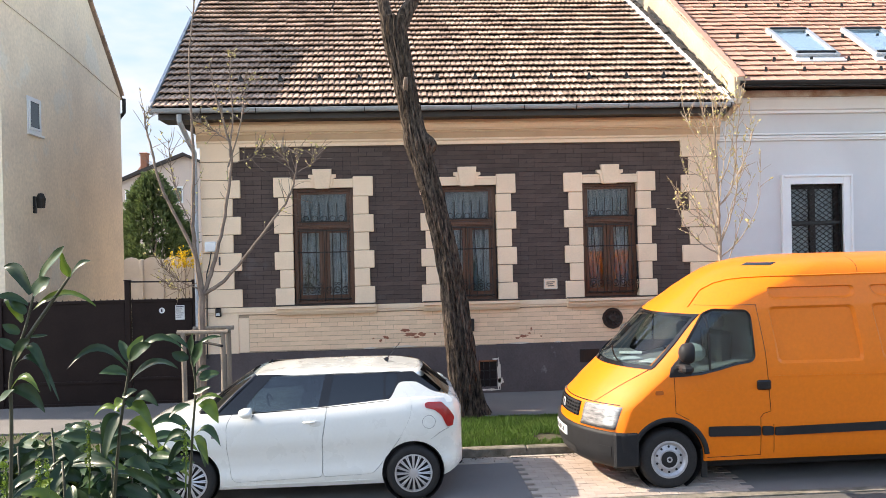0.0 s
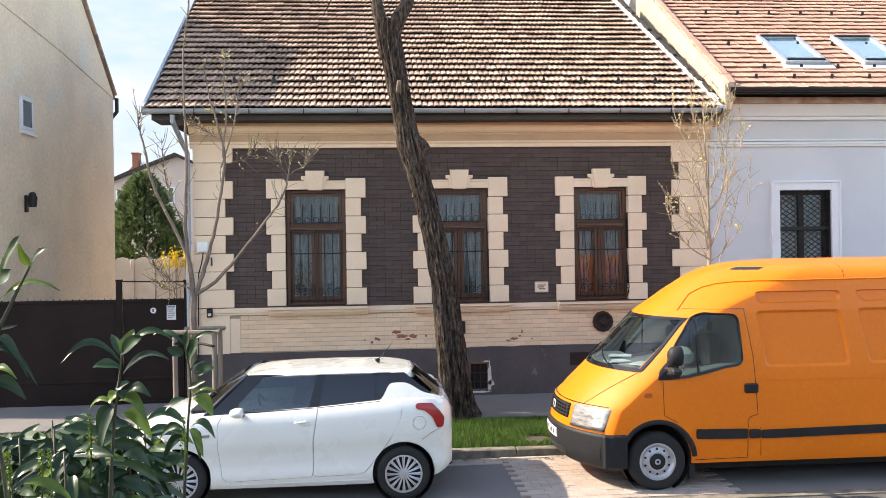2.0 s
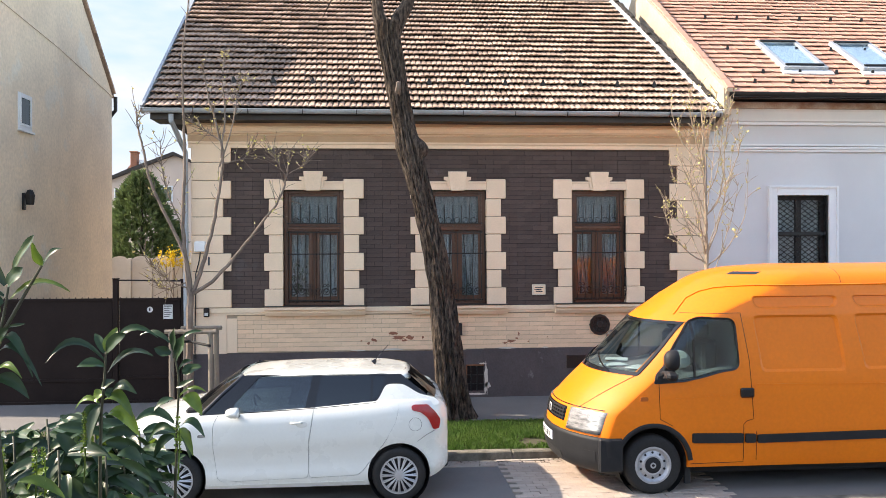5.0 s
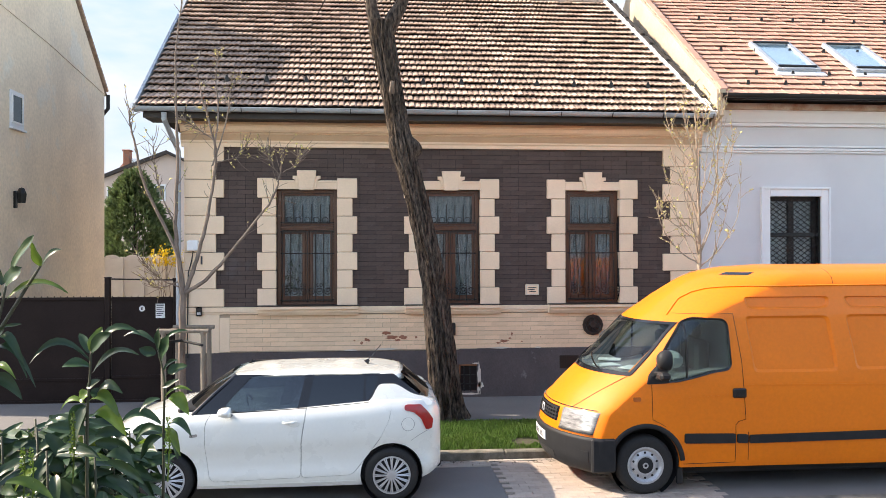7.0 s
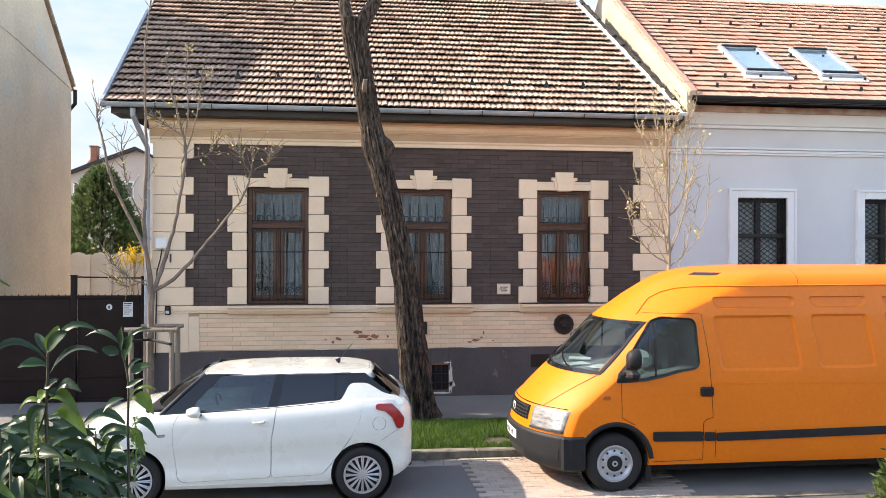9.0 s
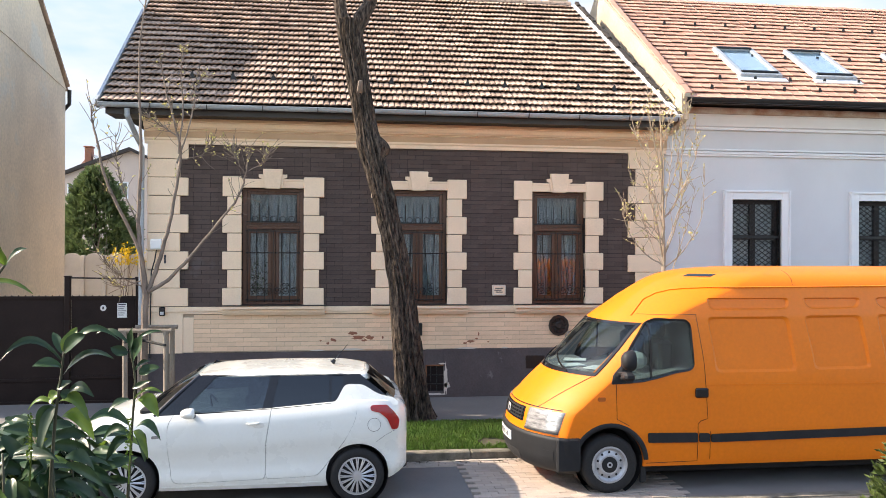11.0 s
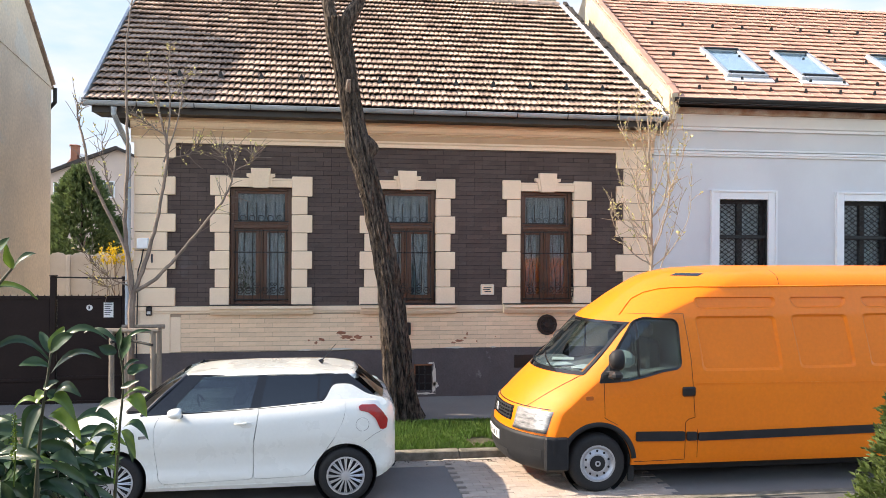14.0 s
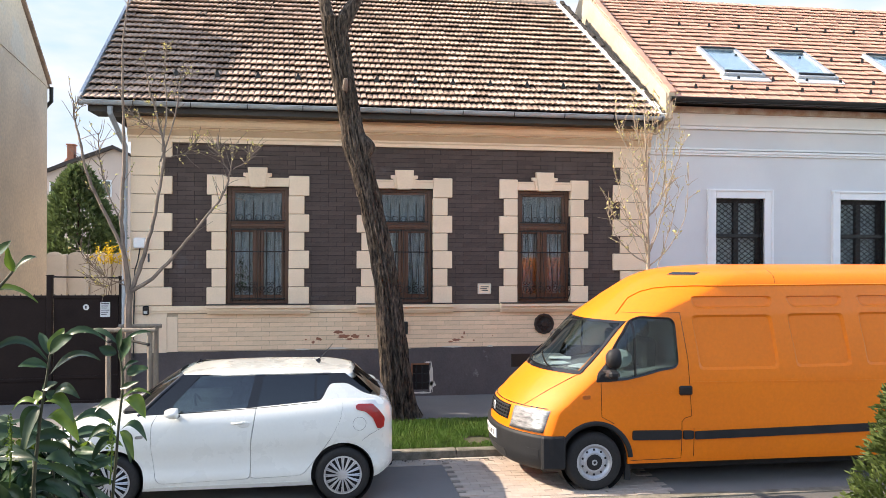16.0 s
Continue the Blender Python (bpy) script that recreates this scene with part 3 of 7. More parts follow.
bm = sheet([(N_XL, NE_Y, NE_Z), (NX1, NE_Y, NE_Z), (NX1, NR_Y, NR_Z), (N_XL, NR_Y, NR_Z), (N_XL, 22.9, NE_Z), (NX1, 22.9, NE_Z)],
           [(0, 1, 2, 3), (3, 2, 5, 4), (0, 3, 4), (1, 5, 2), (0, 4, 5, 1)])
nroof = part("roof", bm, M["underlay"], neighbour, "bright orange clay tile roof")
tile_roof(nroof, (N_XL, NE_Y - 0.03, NE_Z), (NX1, NE_Y - 0.03, NE_Z), (N_XL, NR_Y, NR_Z), (NX1, NR_Y, NR_Z), 25, 66, M["red_tile"], M["red_tile_rest"], 11, (0, 27), 5, True)
for row_, shift in ((1.6, 0.0), (3.6, 0.35), (8.6, 0.1), (16.6, 0.3)):
    for i in range(14):
        bm = bmesh.new()
        prism(bm, [(-0.035, 0.0), (0.035, 0.0), (0.02, 0.075), (-0.02, 0.075)], -0.008, 0.008, "y")
        box(bm, -0.014, 0.014, 0.008, 0.16, 0.0, 0.012)
        hook = part("snow_hook", bm, M["iron"], nroof)
        hook.location = Vector((6.75 + shift + 0.72 * i, NE_Y, NE_Z)) + Vector((0, NR_Y - NE_Y, NR_Z - NE_Z)).normalized() * (0.236 * row_) + Vector((0, -0.03, 0.055))
bm = bmesh.new()
lathe(bm, [(0.065, N_XL - 0.02), (0.065, NX1)], 10, "x", (0, 13.30, 5.57), math.pi, 2 * math.pi)
tube(bm, [(N_XL - 0.02, 13.236, 5.572), (NX1, 13.236, 5.572)], 0.010, 6)
box(bm, N_XL - 0.02, NX1, 13.36, 13.40, 5.50, 5.58)
part("gutter", bm, M["iron"], neighbour, "black metal gutter")
# firewall parapet between the two roofs
rnd = random.Random(9)
# near-black blocks drawn for the shadowed, mossy gap beside the flashing
for i in range(34):
    f = i / 34
    p = Vector((XR + 0.03, EAVE_Y, EAVE_Z)).lerp(Vector((RR + 0.16, RIDGE_Y, RIDGE_Z)), f)
    t_ = part("joint_tile", boxes((-0.03, 0.06, -0.02, 0.20, 0.02, 0.13 + rnd.uniform(-0.02, 0.03)), bevel=0.008), M["underlay"], roof)
    t_.matrix_basis = Matrix.Translation(p + Vector((rnd.uniform(-0.01, 0.015), 0, 0))) @ Matrix.Rotation(math.atan2(slope.z, slope.y), 4, "X")
nslope = Vector((0, NR_Y - NE_Y, NR_Z - NE_Z)).normalized()
bm = bmesh.new()
prism(bm, [(13.32, 5.20), (13.32, 5.66), (NR_Y, NR_Z + 0.14), (22.9, 5.7), (22.9, 5.0), (14.0, 5.0)], XR + 0.07, N_XL + 0.05, "x", bevel=0.008)
part("firewall", bm, M["cream_plaster"], neighbour, "cream rendered firewall parapet between the roofs")
for i in range(30):
    f = (i + 0.2) / 30
    p = Vector((N_XL + 0.02, NE_Y, NE_Z + 0.06)).lerp(Vector((N_XL + 0.02, NR_Y, NR_Z + 0.10)), f)
    t_ = part("verge_tile", boxes((-0.04, 0.09 + rnd.uniform(0, 0.02), -0.03, 0.27, 0.0, 0.05 + rnd.uniform(0, 0.025)), bevel=0.01), M["red_tile"], nroof)
    t_.matrix_basis = Matrix.Translation(p) @ Matrix.Rotation(math.atan2(nslope.z, nslope.y) + radians(5), 4, "X")
bm = bmesh.new()
prism(bm, [(13.28, 5.60), (13.28, 5.66), (14.02, 5.66), (14.02, 5.1), (13.7, 5.1)], XR + 0.10, N_XL + 0.06, "x", bevel=0.006)
part("firewall_corbel", bm, M["cream_plaster"], neighbour)


def mesh_grille(a, b, z0, z1, y):
    """Diamond wire lattice with a frame, a mid rail and a mid post."""
    bm = bmesh.new()
    n = 7
    for i in range(n):
        x0, x1 = a + (b - a) * i / n, a + (b - a) * (i + 1) / n
        rows = 9
        for s in (0, 1):
            pts = []
            for j in range(rows * 2 + 1):
                zz = z0 + (z1 - z0) * j / (rows * 2)
                pts.append(((x0 if (j + s) % 2 == 0 else x1), y + (0.006 if s else -0.006), zz))
            tube(bm, pts, 0.013, 4)
    return bm


for a, b in NWIN:
    mid = (a + b) / 2
    bm = carved(boxes((a, b, YF + 0.16, YF + 0.24, NZ0, NZ1)), [boxes((l, r, YF, YF + 0.5, z0, z1)) for l, r in ((a + 0.07, mid - 0.05), (mid + 0.05, b - 0.07)) for z0, z1 in ((NZ0 + 0.08, 3.03), (3.12, NZ1 - 0.08))])
    win = part("window", bm, M["brown_wood"], neighbour, "dark barred window in a white stucco frame")
    part("pane", boxes((a + 0.05, b - 0.05, YF + 0.195, YF + 0.20, NZ0 + 0.05, NZ1 - 0.05)), M["pane"], win)
    part("curtain", sheet([(a + 0.02, YF + 0.27, NZ0), (b - 0.02, YF + 0.27, NZ0), (b - 0.02, YF + 0.28, NZ1), (a + 0.02, YF + 0.28, NZ1)], [(0, 1, 2, 3)]), M["pale_curtain"], win)
    part("grille", mesh_grille(a + 0.02, b - 0.02, NZ0, NZ1, YF + 0.06), M["iron"], win, "black diamond wire grille")
    part("grille_frame", boxes((a, a + 0.025, YF + 0.045, YF + 0.07, NZ0, NZ1), (b - 0.025, b, YF + 0.045, YF + 0.07, NZ0, NZ1), (a, b, YF + 0.045, YF + 0.07, 3.06, 3.10)), M["iron"], win)
    m = 0.165
    bm = boxes((a - m, a, YF - 0.02, YF + 0.2, NZ0 - 0.1, NZ1 + m), (b, b + m, YF - 0.02, YF + 0.2, NZ0 - 0.1, NZ1 + m), (a, b, YF - 0.02, YF + 0.2, NZ1, NZ1 + m),
               (a - m - 0.012, a - m + 0.03, YF - 0.045, YF + 0.04, NZ0 - 0.1, NZ1 + m + 0.012), (b + m - 0.03, b + m + 0.012, YF - 0.045, YF + 0.04, NZ0 - 0.1, NZ1 + m + 0.012), (a - m + 0.03, b + m - 0.03, YF - 0.045, YF + 0.04, NZ1 + m - 0.03, NZ1 + m + 0.012), bevel=0.005)
    part("stucco_frame", bm, M["white_stucco"], win)
# roof windows
for x in (7.55, 9.12, 11.35, 12.95):
    wv, hv = 0.88, 1.42
    base = Vector((x, NE_Y, NE_Z)) + nslope * 0.98 + Vector((0, -nslope.z, nslope.y)) * 0.05
    rot = Matrix(((1, 0, 0), (0, nslope.y, -nslope.z), (0, nslope.z, nslope.y))).to_4x4()
    bm = boxes((0, 0.10, 0, hv, 0, 0.09), (wv - 0.10, wv, 0, hv, 0, 0.09), (0.1, wv - 0.1, 0, 0.09, 0, 0.09), (0.1, wv - 0.1, hv - 0.09, hv, 0, 0.09), bevel=0.01)
    sk = part("skylight", bm, M["zinc"], neighbour, "tilting roof window in a grey metal frame")
    sk.matrix_basis = Matrix.Translation(base) @ rot
    part("pane", boxes((0.09, wv - 0.09, 0.08, hv - 0.08, 0.05, 0.06)), M["dark_pane"], sk)
    part("apron", boxes((-0.06, wv + 0.06, -0.16, 0.0, 0.0, 0.03), bevel=0.006), M["white_metal"], sk)
    part("bar", boxes((0.06, wv - 0.06, 0.07, 0.13, 0.07, 0.12), bevel=0.01), M["iron"], sk)
    part("sash_bar", boxes((0.06, wv - 0.06, hv - 0.10, hv - 0.03, 0.09, 0.12), bevel=0.01), M["iron"], sk)
    # added white sheet stands in for pale sky reflected in the pane
    part("blind", boxes((0.09, wv - 0.09, 0.20, hv - 0.08, 0.03, 0.036)), M["white_metal"], sk, "white sheet standing in for sky reflected in the roof window")

# ---- sky behind the houses ----
m = bpy.data.materials.new("hazy_sky")
m.use_nodes = True
n, ln = m.node_tree.nodes, m.node_tree.links
n.remove(n["Principled BSDF"])
tc, mp, nz, mr, mx, em = (n.new(k) for k in ("ShaderNodeTexCoord", "ShaderNodeMapping", "ShaderNodeTexNoise", "ShaderNodeMapRange", "ShaderNodeMix", "ShaderNodeEmission"))
mp.inputs["Scale"].default_value = (0.004, 0.004, 0.011)
nz.inputs["Scale"].default_value, nz.inputs["Detail"].default_value = 1.6, 7
mr.inputs["From Min"].default_value, mr.inputs["From Max"].default_value = 0.40, 0.66
mx.data_type = "RGBA"
mx.inputs["A"].default_value, mx.inputs["B"].default_value = (0.176, 0.262, 0.375, 1), (0.28, 0.315, 0.38, 1)
for a, b in ((tc.outputs["Object"], mp.inputs[0]), (mp.outputs[0], nz.inputs["Vector"]), (nz.outputs[0], mr.inputs["Value"]), (mr.outputs[0], mx.inputs["Factor"]), (mx.outputs["Result"], em.inputs[0]), (em.outputs[0], n["Material Output"].inputs[0])):
    ln.new(a, b)
M["hazy_sky"] = m
bm = bmesh.new()
cols = [[bm.verts.new((900 * math.sin(a), 900 * math.cos(a), z)) for z in (-5, 60, 140, 240, 330)] for a in (radians(-60 + 5 * i) for i in range(25))]
for a, b in zip(cols, cols[1:]):
    for j in range(4):
        bm.faces.new((a[j], a[j + 1], b[j + 1], b[j]))
structure(part("backdrop", bm, M["hazy_sky"], smooth=True), "pale blue spring sky with thin white cloud", "sky")

# ---- house across the drive ----
LX = -7.0
left_house = thing("gabled_house", "tall ochre plastered house with a blank gable side", "house")
bm = bmesh.new()
prism(bm, [(14.3, 0), (20.35, 0), (20.35, 6.88), (16.1, 10.75), (14.3, 9.25)], LX - 7, LX, "x")
part("wall", bm, M["ochre_wall"], left_house, "stained ochre plaster gable wall")


# ---- vehicles ----
M["white_paint"] = mat("white_car_paint", (0.735, 0.745, 0.695), (0.715, 0.725, 0.675), 2, 0.28, fine=30, fine_amount=0.02, bump=0.0, coat=1.0)
M["orange_paint"] = mat("orange_van_paint", (0.80, 0.182, 0.005), (0.75, 0.166, 0.005), 1.2, 0.45, spec=0.3, fine=25, fine_amount=0.06, bump=0.01, coat=0.22)
M["gloss_black"] = mat("gloss_black", (0.012, 0.012, 0.014), None, 3, 0.12, fine_amount=0.02, bump=0)
M["rubber"] = mat("tyre_rubber", (0.011, 0.011, 0.0115), (0.017, 0.016, 0.0155), 6, 0.85, fine=50, fine_amount=0.3, bump=0.2)
M["plastic"] = mat("dark_grey_plastic", (0.021, 0.0212, 0.023), (0.014, 0.0145, 0.016), 4, 0.6, spec=0.25, fine=120, fine_amount=0.12, bump=0.1, bump_dist=0.002)
M["alloy"] = mat("silver_wheel_paint", (0.55, 0.56, 0.58), (0.48, 0.49, 0.51), 6, 0.35, metal=0.6, fine=60, fine_amount=0.06, bump=0)
M["steel_wheel"] = mat("grey_steel_wheel", (0.48, 0.49, 0.51), (0.36, 0.37, 0.39), 8, 0.45, metal=0.5, fine=60, fine_amount=0.15, bump=0.05)
# near-black liner; also used where shade is put in behind doors and spokes
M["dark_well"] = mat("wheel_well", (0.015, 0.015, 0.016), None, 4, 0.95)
M["car_glass"] = glass_mat("tinted_car_glass", (0.30, 0.37, 0.40), mirror=0.45)
M["dark_glass"] = glass_mat("privacy_glass", (0.05, 0.06, 0.07), mirror=0.35)
M["van_glass"] = glass_mat("clear_car_glass", (0.56, 0.66, 0.66), mirror=0.1)
M["seat"] = mat("seat_fabric", (0.06, 0.062, 0.068), (0.045, 0.047, 0.05), 8, 0.9, fine=120, fine_amount=0.2)
M["red_lens"] = mat("red_lens", (0.42, 0.006, 0.005), (0.30, 0.005, 0.004), 9, 0.15, fine=40, fine_amount=0.12, bump=0.1, coat=0.4)
M["clear_lens"] = mat("headlamp_lens", (0.44, 0.43, 0.41), (0.15, 0.15, 0.15), 9, 0.12, metal=0.3, fine=60, fine_amount=0.12, bump=0.25, bump_dist=0.004, coat=1.0, streak=(1, 1, 4))
M["amber"] = mat("amber_lens", (0.45, 0.11, 0.02), None, 5, 0.2, fine_amount=0.05, bump=0)
M["plate"] = mat("white_plate", (0.72, 0.73, 0.74), None, 6, 0.4, fine_amount=0.03, bump=0)
M["cab_trim"] = mat("cab_trim", (0.22, 0.22, 0.23), (0.16, 0.16, 0.17), 5, 0.7, fine=90, fine_amount=0.12)
M["rust"] = mat("rust", (0.22, 0.09, 0.04), (0.15, 0.06, 0.03), 12, 0.9, fine=60, fine_amount=0.3)


def curve(points):
    """A smooth function through (a, b) pairs, flat at its ends, without overshoot."""
    xs, ys = np.array(points, float).T
    d = np.diff(ys) / np.diff(xs)
    m = np.zeros(len(xs))
    m[0], m[-1] = d[0], d[-1]
    for i in range(1, len(xs) - 1):
        m[i] = 0 if d[i - 1] * d[i] <= 0 else 2 * d[i - 1] * d[i] / (d[i - 1] + d[i])

    def f(x):
        x = min(max(x, xs[0]), xs[-1])
        i = min(max(int(np.searchsorted(xs, x)) - 1, 0), len(xs) - 2)
        h = xs[i + 1] - xs[i]
        t = (x - xs[i]) / h
        return float((2 * t**3 - 3 * t**2 + 1) * ys[i] + (t**3 - 2 * t**2 + t) * h * m[i] + (3 * t**2 - 2 * t**3) * ys[i + 1] + (t**3 - t**2) * h * m[i + 1])
    return f


def soft_edges(ob, angle=32):
    """Smooth shading with creases at sharp edges."""
    me = ob.data
    for p in me.polygons:
        p.use_smooth = True
    b = bmesh.new()
    b.from_mesh(me)
    b.normal_update()
    for e in b.edges:
        if len(e.link_faces) != 2 or e.calc_face_angle(0) > radians(angle):
            e.smooth = False
    b.to_mesh(me)
    b.free()
    return ob


def inside(poly, u, v):
    hit = False
    for (a, b), (c, d) in zip(poly, poly[1:] + poly[:1]):
        if (b > v) != (d > v) and u < (c - a) * (v - b) / (d - b) + a:
            hit = not hit
    return hit


def rounded(poly, r, n=3):
    """An outline with its corners rounded."""
    out = []
    k = len(poly)
    for i in range(k):
        p, a, b = Vector(poly[i]), Vector(poly[i - 1]), Vector(poly[(i + 1) % k])
        ra = min(r, (a - p).length * 0.45)
        rb = min(r, (b - p).length * 0.45)
        s, e = p + (a - p).normalized() * ra, p + (b - p).normalized() * rb
        for j in range(n + 1):
            t = j / n
            out.append(tuple((1 - t) ** 2 * s + 2 * t * (1 - t) * p + t * t * e))
    return out


def finer(poly, step=0.06):
    out = []
    for a, b in zip(poly, poly[1:] + poly[:1]):
        a, b = Vector(a), Vector(b)
        n = max(1, int((b - a).length / step))
        out += [tuple(a + (b - a) * i / n) for i in range(n)]
    return out


def panel(outline, surf, lift=0.004, thick=0.006, step=0.07):
    """A thin plate with the given (x, z) outline that follows a side surface surf(x, z) -> (y, outward sign)."""
    bm = bmesh.new()
    rim = finer(outline, step)
    def at(u, v, d):
        y, s = surf(u, v)
        return (u, y + s * d, v)
    top = [bm.verts.new(at(u, v, lift)) for u, v in rim]
    low = [bm.verts.new(at(u, v, lift - thick)) for u, v in rim]
    k = len(rim)
    for loop, mark in ((top, 1), (low, 2)):
        es = [bm.edges.new((loop[i], loop[(i + 1) % k])) for i in range(k)]
        for f in bmesh.ops.triangle_fill(bm, use_beauty=True, edges=es)["geom"]:
            if isinstance(f, bmesh.types.BMFace):
                f.material_index = mark
    for i in range(k):
        bm.faces.new((top[i], top[(i + 1) % k], low[(i + 1) % k], low[i]))
    # refine so that the plate bends with the surface
    us, vs = [u for u, _ in rim], [v for _, v in rim]
    for axis, lo, hi in ((0, min(us), max(us)), (2, min(vs), max(vs))):
        n = int((hi - lo) / 0.05)
        for i in range(1, n + 1):
            c = lo + (hi - lo) * i / (n + 1)
            co, no = [0, 0, 0], [0, 0, 0]
            co[axis], no[axis] = c, 1
            bmesh.ops.bisect_plane(bm, geom=bm.verts[:] + bm.edges[:] + bm.faces[:], plane_co=co, plane_no=no)
    for v in bm.verts:
        y, s = surf(v.co.x, v.co.z)
        upper = any(f.material_index == 1 for f in v.link_faces)
        v.co.y = y + s * (lift if upper else lift - thick)
    for f in bm.faces:
        f.material_index = 0
    bmesh.ops.recalc_face_normals(bm, faces=bm.faces)
    return bm


def line_on(pts, surf, r=0.004, lift=0.0, closed=False):
    """A thin bead or gap that runs over a side surface."""
    path = []
    ends = list(zip(pts, pts[1:] + (pts[:1] if closed else [])))
    for a, b in ends[: None if closed else len(pts) - 1]:
        a, b = Vector(a), Vector(b)
        n = max(1, int((b - a).length / 0.06))
        path += [a + (b - a) * i / n for i in range(n)]
    if not closed:
        path.append(Vector(pts[-1]))
    bm = bmesh.new()
    return tube(bm, [(p.x, surf(p.x, p.y)[0] + surf(p.x, p.y)[1] * lift, p.y) for p in path], r, 4, closed)


def wheel(owner, x, y, r, width, rim_r, out, kind):
    """A road wheel: tyre, rim, spokes or holes, hub. out: the sign of y that faces outwards."""
    at = (x, y, r)
    wh = new("wheel")
    wh.parent = owner
    wh.location = at
    o = out
    bm = bmesh.new()
    h = width / 2
    lathe(bm, [(rim_r - 0.005, -h * o), (rim_r + 0.02, -h * 1.02 * o), (r - 0.035, -h * 1.0 * o), (r - 0.008, -h * 0.8 * o), (r, -h * 0.4 * o), (r, h * 0.4 * o), (r - 0.008, h * 0.8 * o), (r - 0.035, h * 1.0 * o),
               (r - 0.05, h * 1.03 * o), (rim_r + 0.02, h * 1.02 * o), (rim_r - 0.005, h * 0.9 * o)], 40, "y")
    tyre = part("tyre", bm, M["rubber"], wh, smooth=True)
    bm = bmesh.new()
    if kind == "car":
        lathe(bm, [(rim_r + 0.004, h * 0.9 * o), (rim_r + 0.004, h * 1.0 * o), (rim_r - 0.012, h * 1.0 * o), (rim_r - 0.018, h * 0.8 * o)], 40, "y")
        for i in range(16):
            a = 2 * math.pi * i / 16
            for da in (-0.055, 0.055):
                p0 = Vector((math.cos(a) * 0.05, h * 0.97 * o, math.sin(a) * 0.05))
                p1 = Vector((math.cos(a + da) * (rim_r - 0.006), h * 0.94 * o, math.sin(a + da) * (rim_r - 0.006)))
                tube(bm, [p0, p0.lerp(p1, 0.5) + Vector((0, 0.006 * o, 0)), p1], [0.010, 0.008, 0.008], 5)
        lathe(bm, [(0.0, h * 1.06 * o), (0.03, h * 1.06 * o), (0.052, h * 1.0 * o), (0.056, h * 0.8 * o)], 20, "y")
        soft_edges(part("rim", bm, M["alloy"], wh, "silver multi-spoke wheel cover"))
        # dark disc in place of the shade behind the spokes
        bm = bmesh.new()
        lathe(bm, [(0.0, h * 0.72 * o), (rim_r, h * 0.72 * o)], 32, "y")
        part("brake_shadow", bm, M["dark_well"], wh)
    else:
        lathe(bm, [(rim_r + 0.006, h * 0.9 * o), (rim_r + 0.006, h * 1.0 * o), (rim_r - 0.014, h * 1.0 * o), (rim_r - 0.022, h * 0.86 * o), (rim_r - 0.045, h * 0.72 * o), (rim_r - 0.075, h * 0.80 * o), (0.11, h * 0.92 * o), (0.085, h * 0.9 * o), (0.085, h * 0.7 * o)], 40, "y")
        soft_edges(part("rim", bm, M["steel_wheel"], wh, "grey pressed-steel wheel"))
        # wheel holes are near-black discs, their shade put into the colour
        for i in range(10):
            a = 2 * math.pi * (i + 0.5) / 10
            bm = bmesh.new()
            lathe(bm, [(0.0, 0.004 * o), (0.013, 0.004 * o), (0.014, 0)], 10, "y")
            part("hole", bm, M["dark_well"], wh).location = (math.cos(a) * (rim_r - 0.062), h * 0.79 * o, math.sin(a) * (rim_r - 0.062))
        bm = bmesh.new()
        lathe(bm, [(0.0, h * 1.0 * o), (0.06, h * 0.99 * o), (0.092, h * 0.93 * o), (0.094, h * 0.7 * o)], 24, "y")
        soft_edges(part("hub_cap", bm, M["plastic"], wh, "grey plastic hub cap"))
        bm = bmesh.new()
        lathe(bm, [(0.016, h * 1.02 * o), (0.026, h * 1.03 * o), (0.034, h * 1.02 * o)], 20, "y")
        part("emblem", bm, M["steel_wheel"], wh)
    return wh


def wheel_cutter(x, z, r, y0, y1):
    bm = bmesh.new()
    n = 40
    ring = [(x + r * math.cos(2 * math.pi * i / n), z + r * math.sin(2 * math.pi * i / n)) for i in range(n)]
    return prism(bm, ring, y0, y1, "y")


# -- small white hatchback --
car = thing("car", "small white hatchback with dark windows parked at the kerb", "car")
CY = 9.40
c_w = curve([(-3.10, 0.52), (-3.04, 0.62), (-2.92, 0.73), (-2.6, 0.835), (-2.2, 0.862), (-1.0, 0.867), (0.0, 0.867), (0.3, 0.855), (0.5, 0.82), (0.62, 0.75), (0.69, 0.63)])
c_belt = curve([(-3.10, 0.62), (-3.0, 0.73), (-2.75, 0.865), (-2.4, 0.95), (-2.0, 0.99), (-1.6, 1.005), (-0.8, 1.045), (-0.2, 1.09), (0.1, 1.115), (0.35, 1.115), (0.55, 1.10), (0.64, 1.06), (0.69, 0.98)])
c_bot = curve([(-3.10, 0.32), (-2.95, 0.22), (-2.5, 0.19), (-1.0, 0.19), (0.2, 0.20), (0.5, 0.26), (0.69, 0.36)])
c_g = curve([(0, 0.93), (0.08, 0.970), (0.17, 0.982), (0.28, 0.960), (0.42, 0.966), (0.62, 1.0), (0.80, 0.992), (0.93, 0.965), (1.0, 0.925)])


def car_half(x, z):
    lo, hi = c_bot(x), c_belt(x)
    return c_w(x) * c_g((z - lo) / (hi - lo))


def car_side(x, z):
    return CY - car_half(x, z), -1.0


c_green = curve([(0.95, 0.805), (1.05, 0.775), (1.2, 0.715), (1.32, 0.658), (1.42, 0.605)])


def car_cabin(x, z):
    return CY - c_green(z) * (1 - 0.05 * max(0, x - 0.1)), -1.0


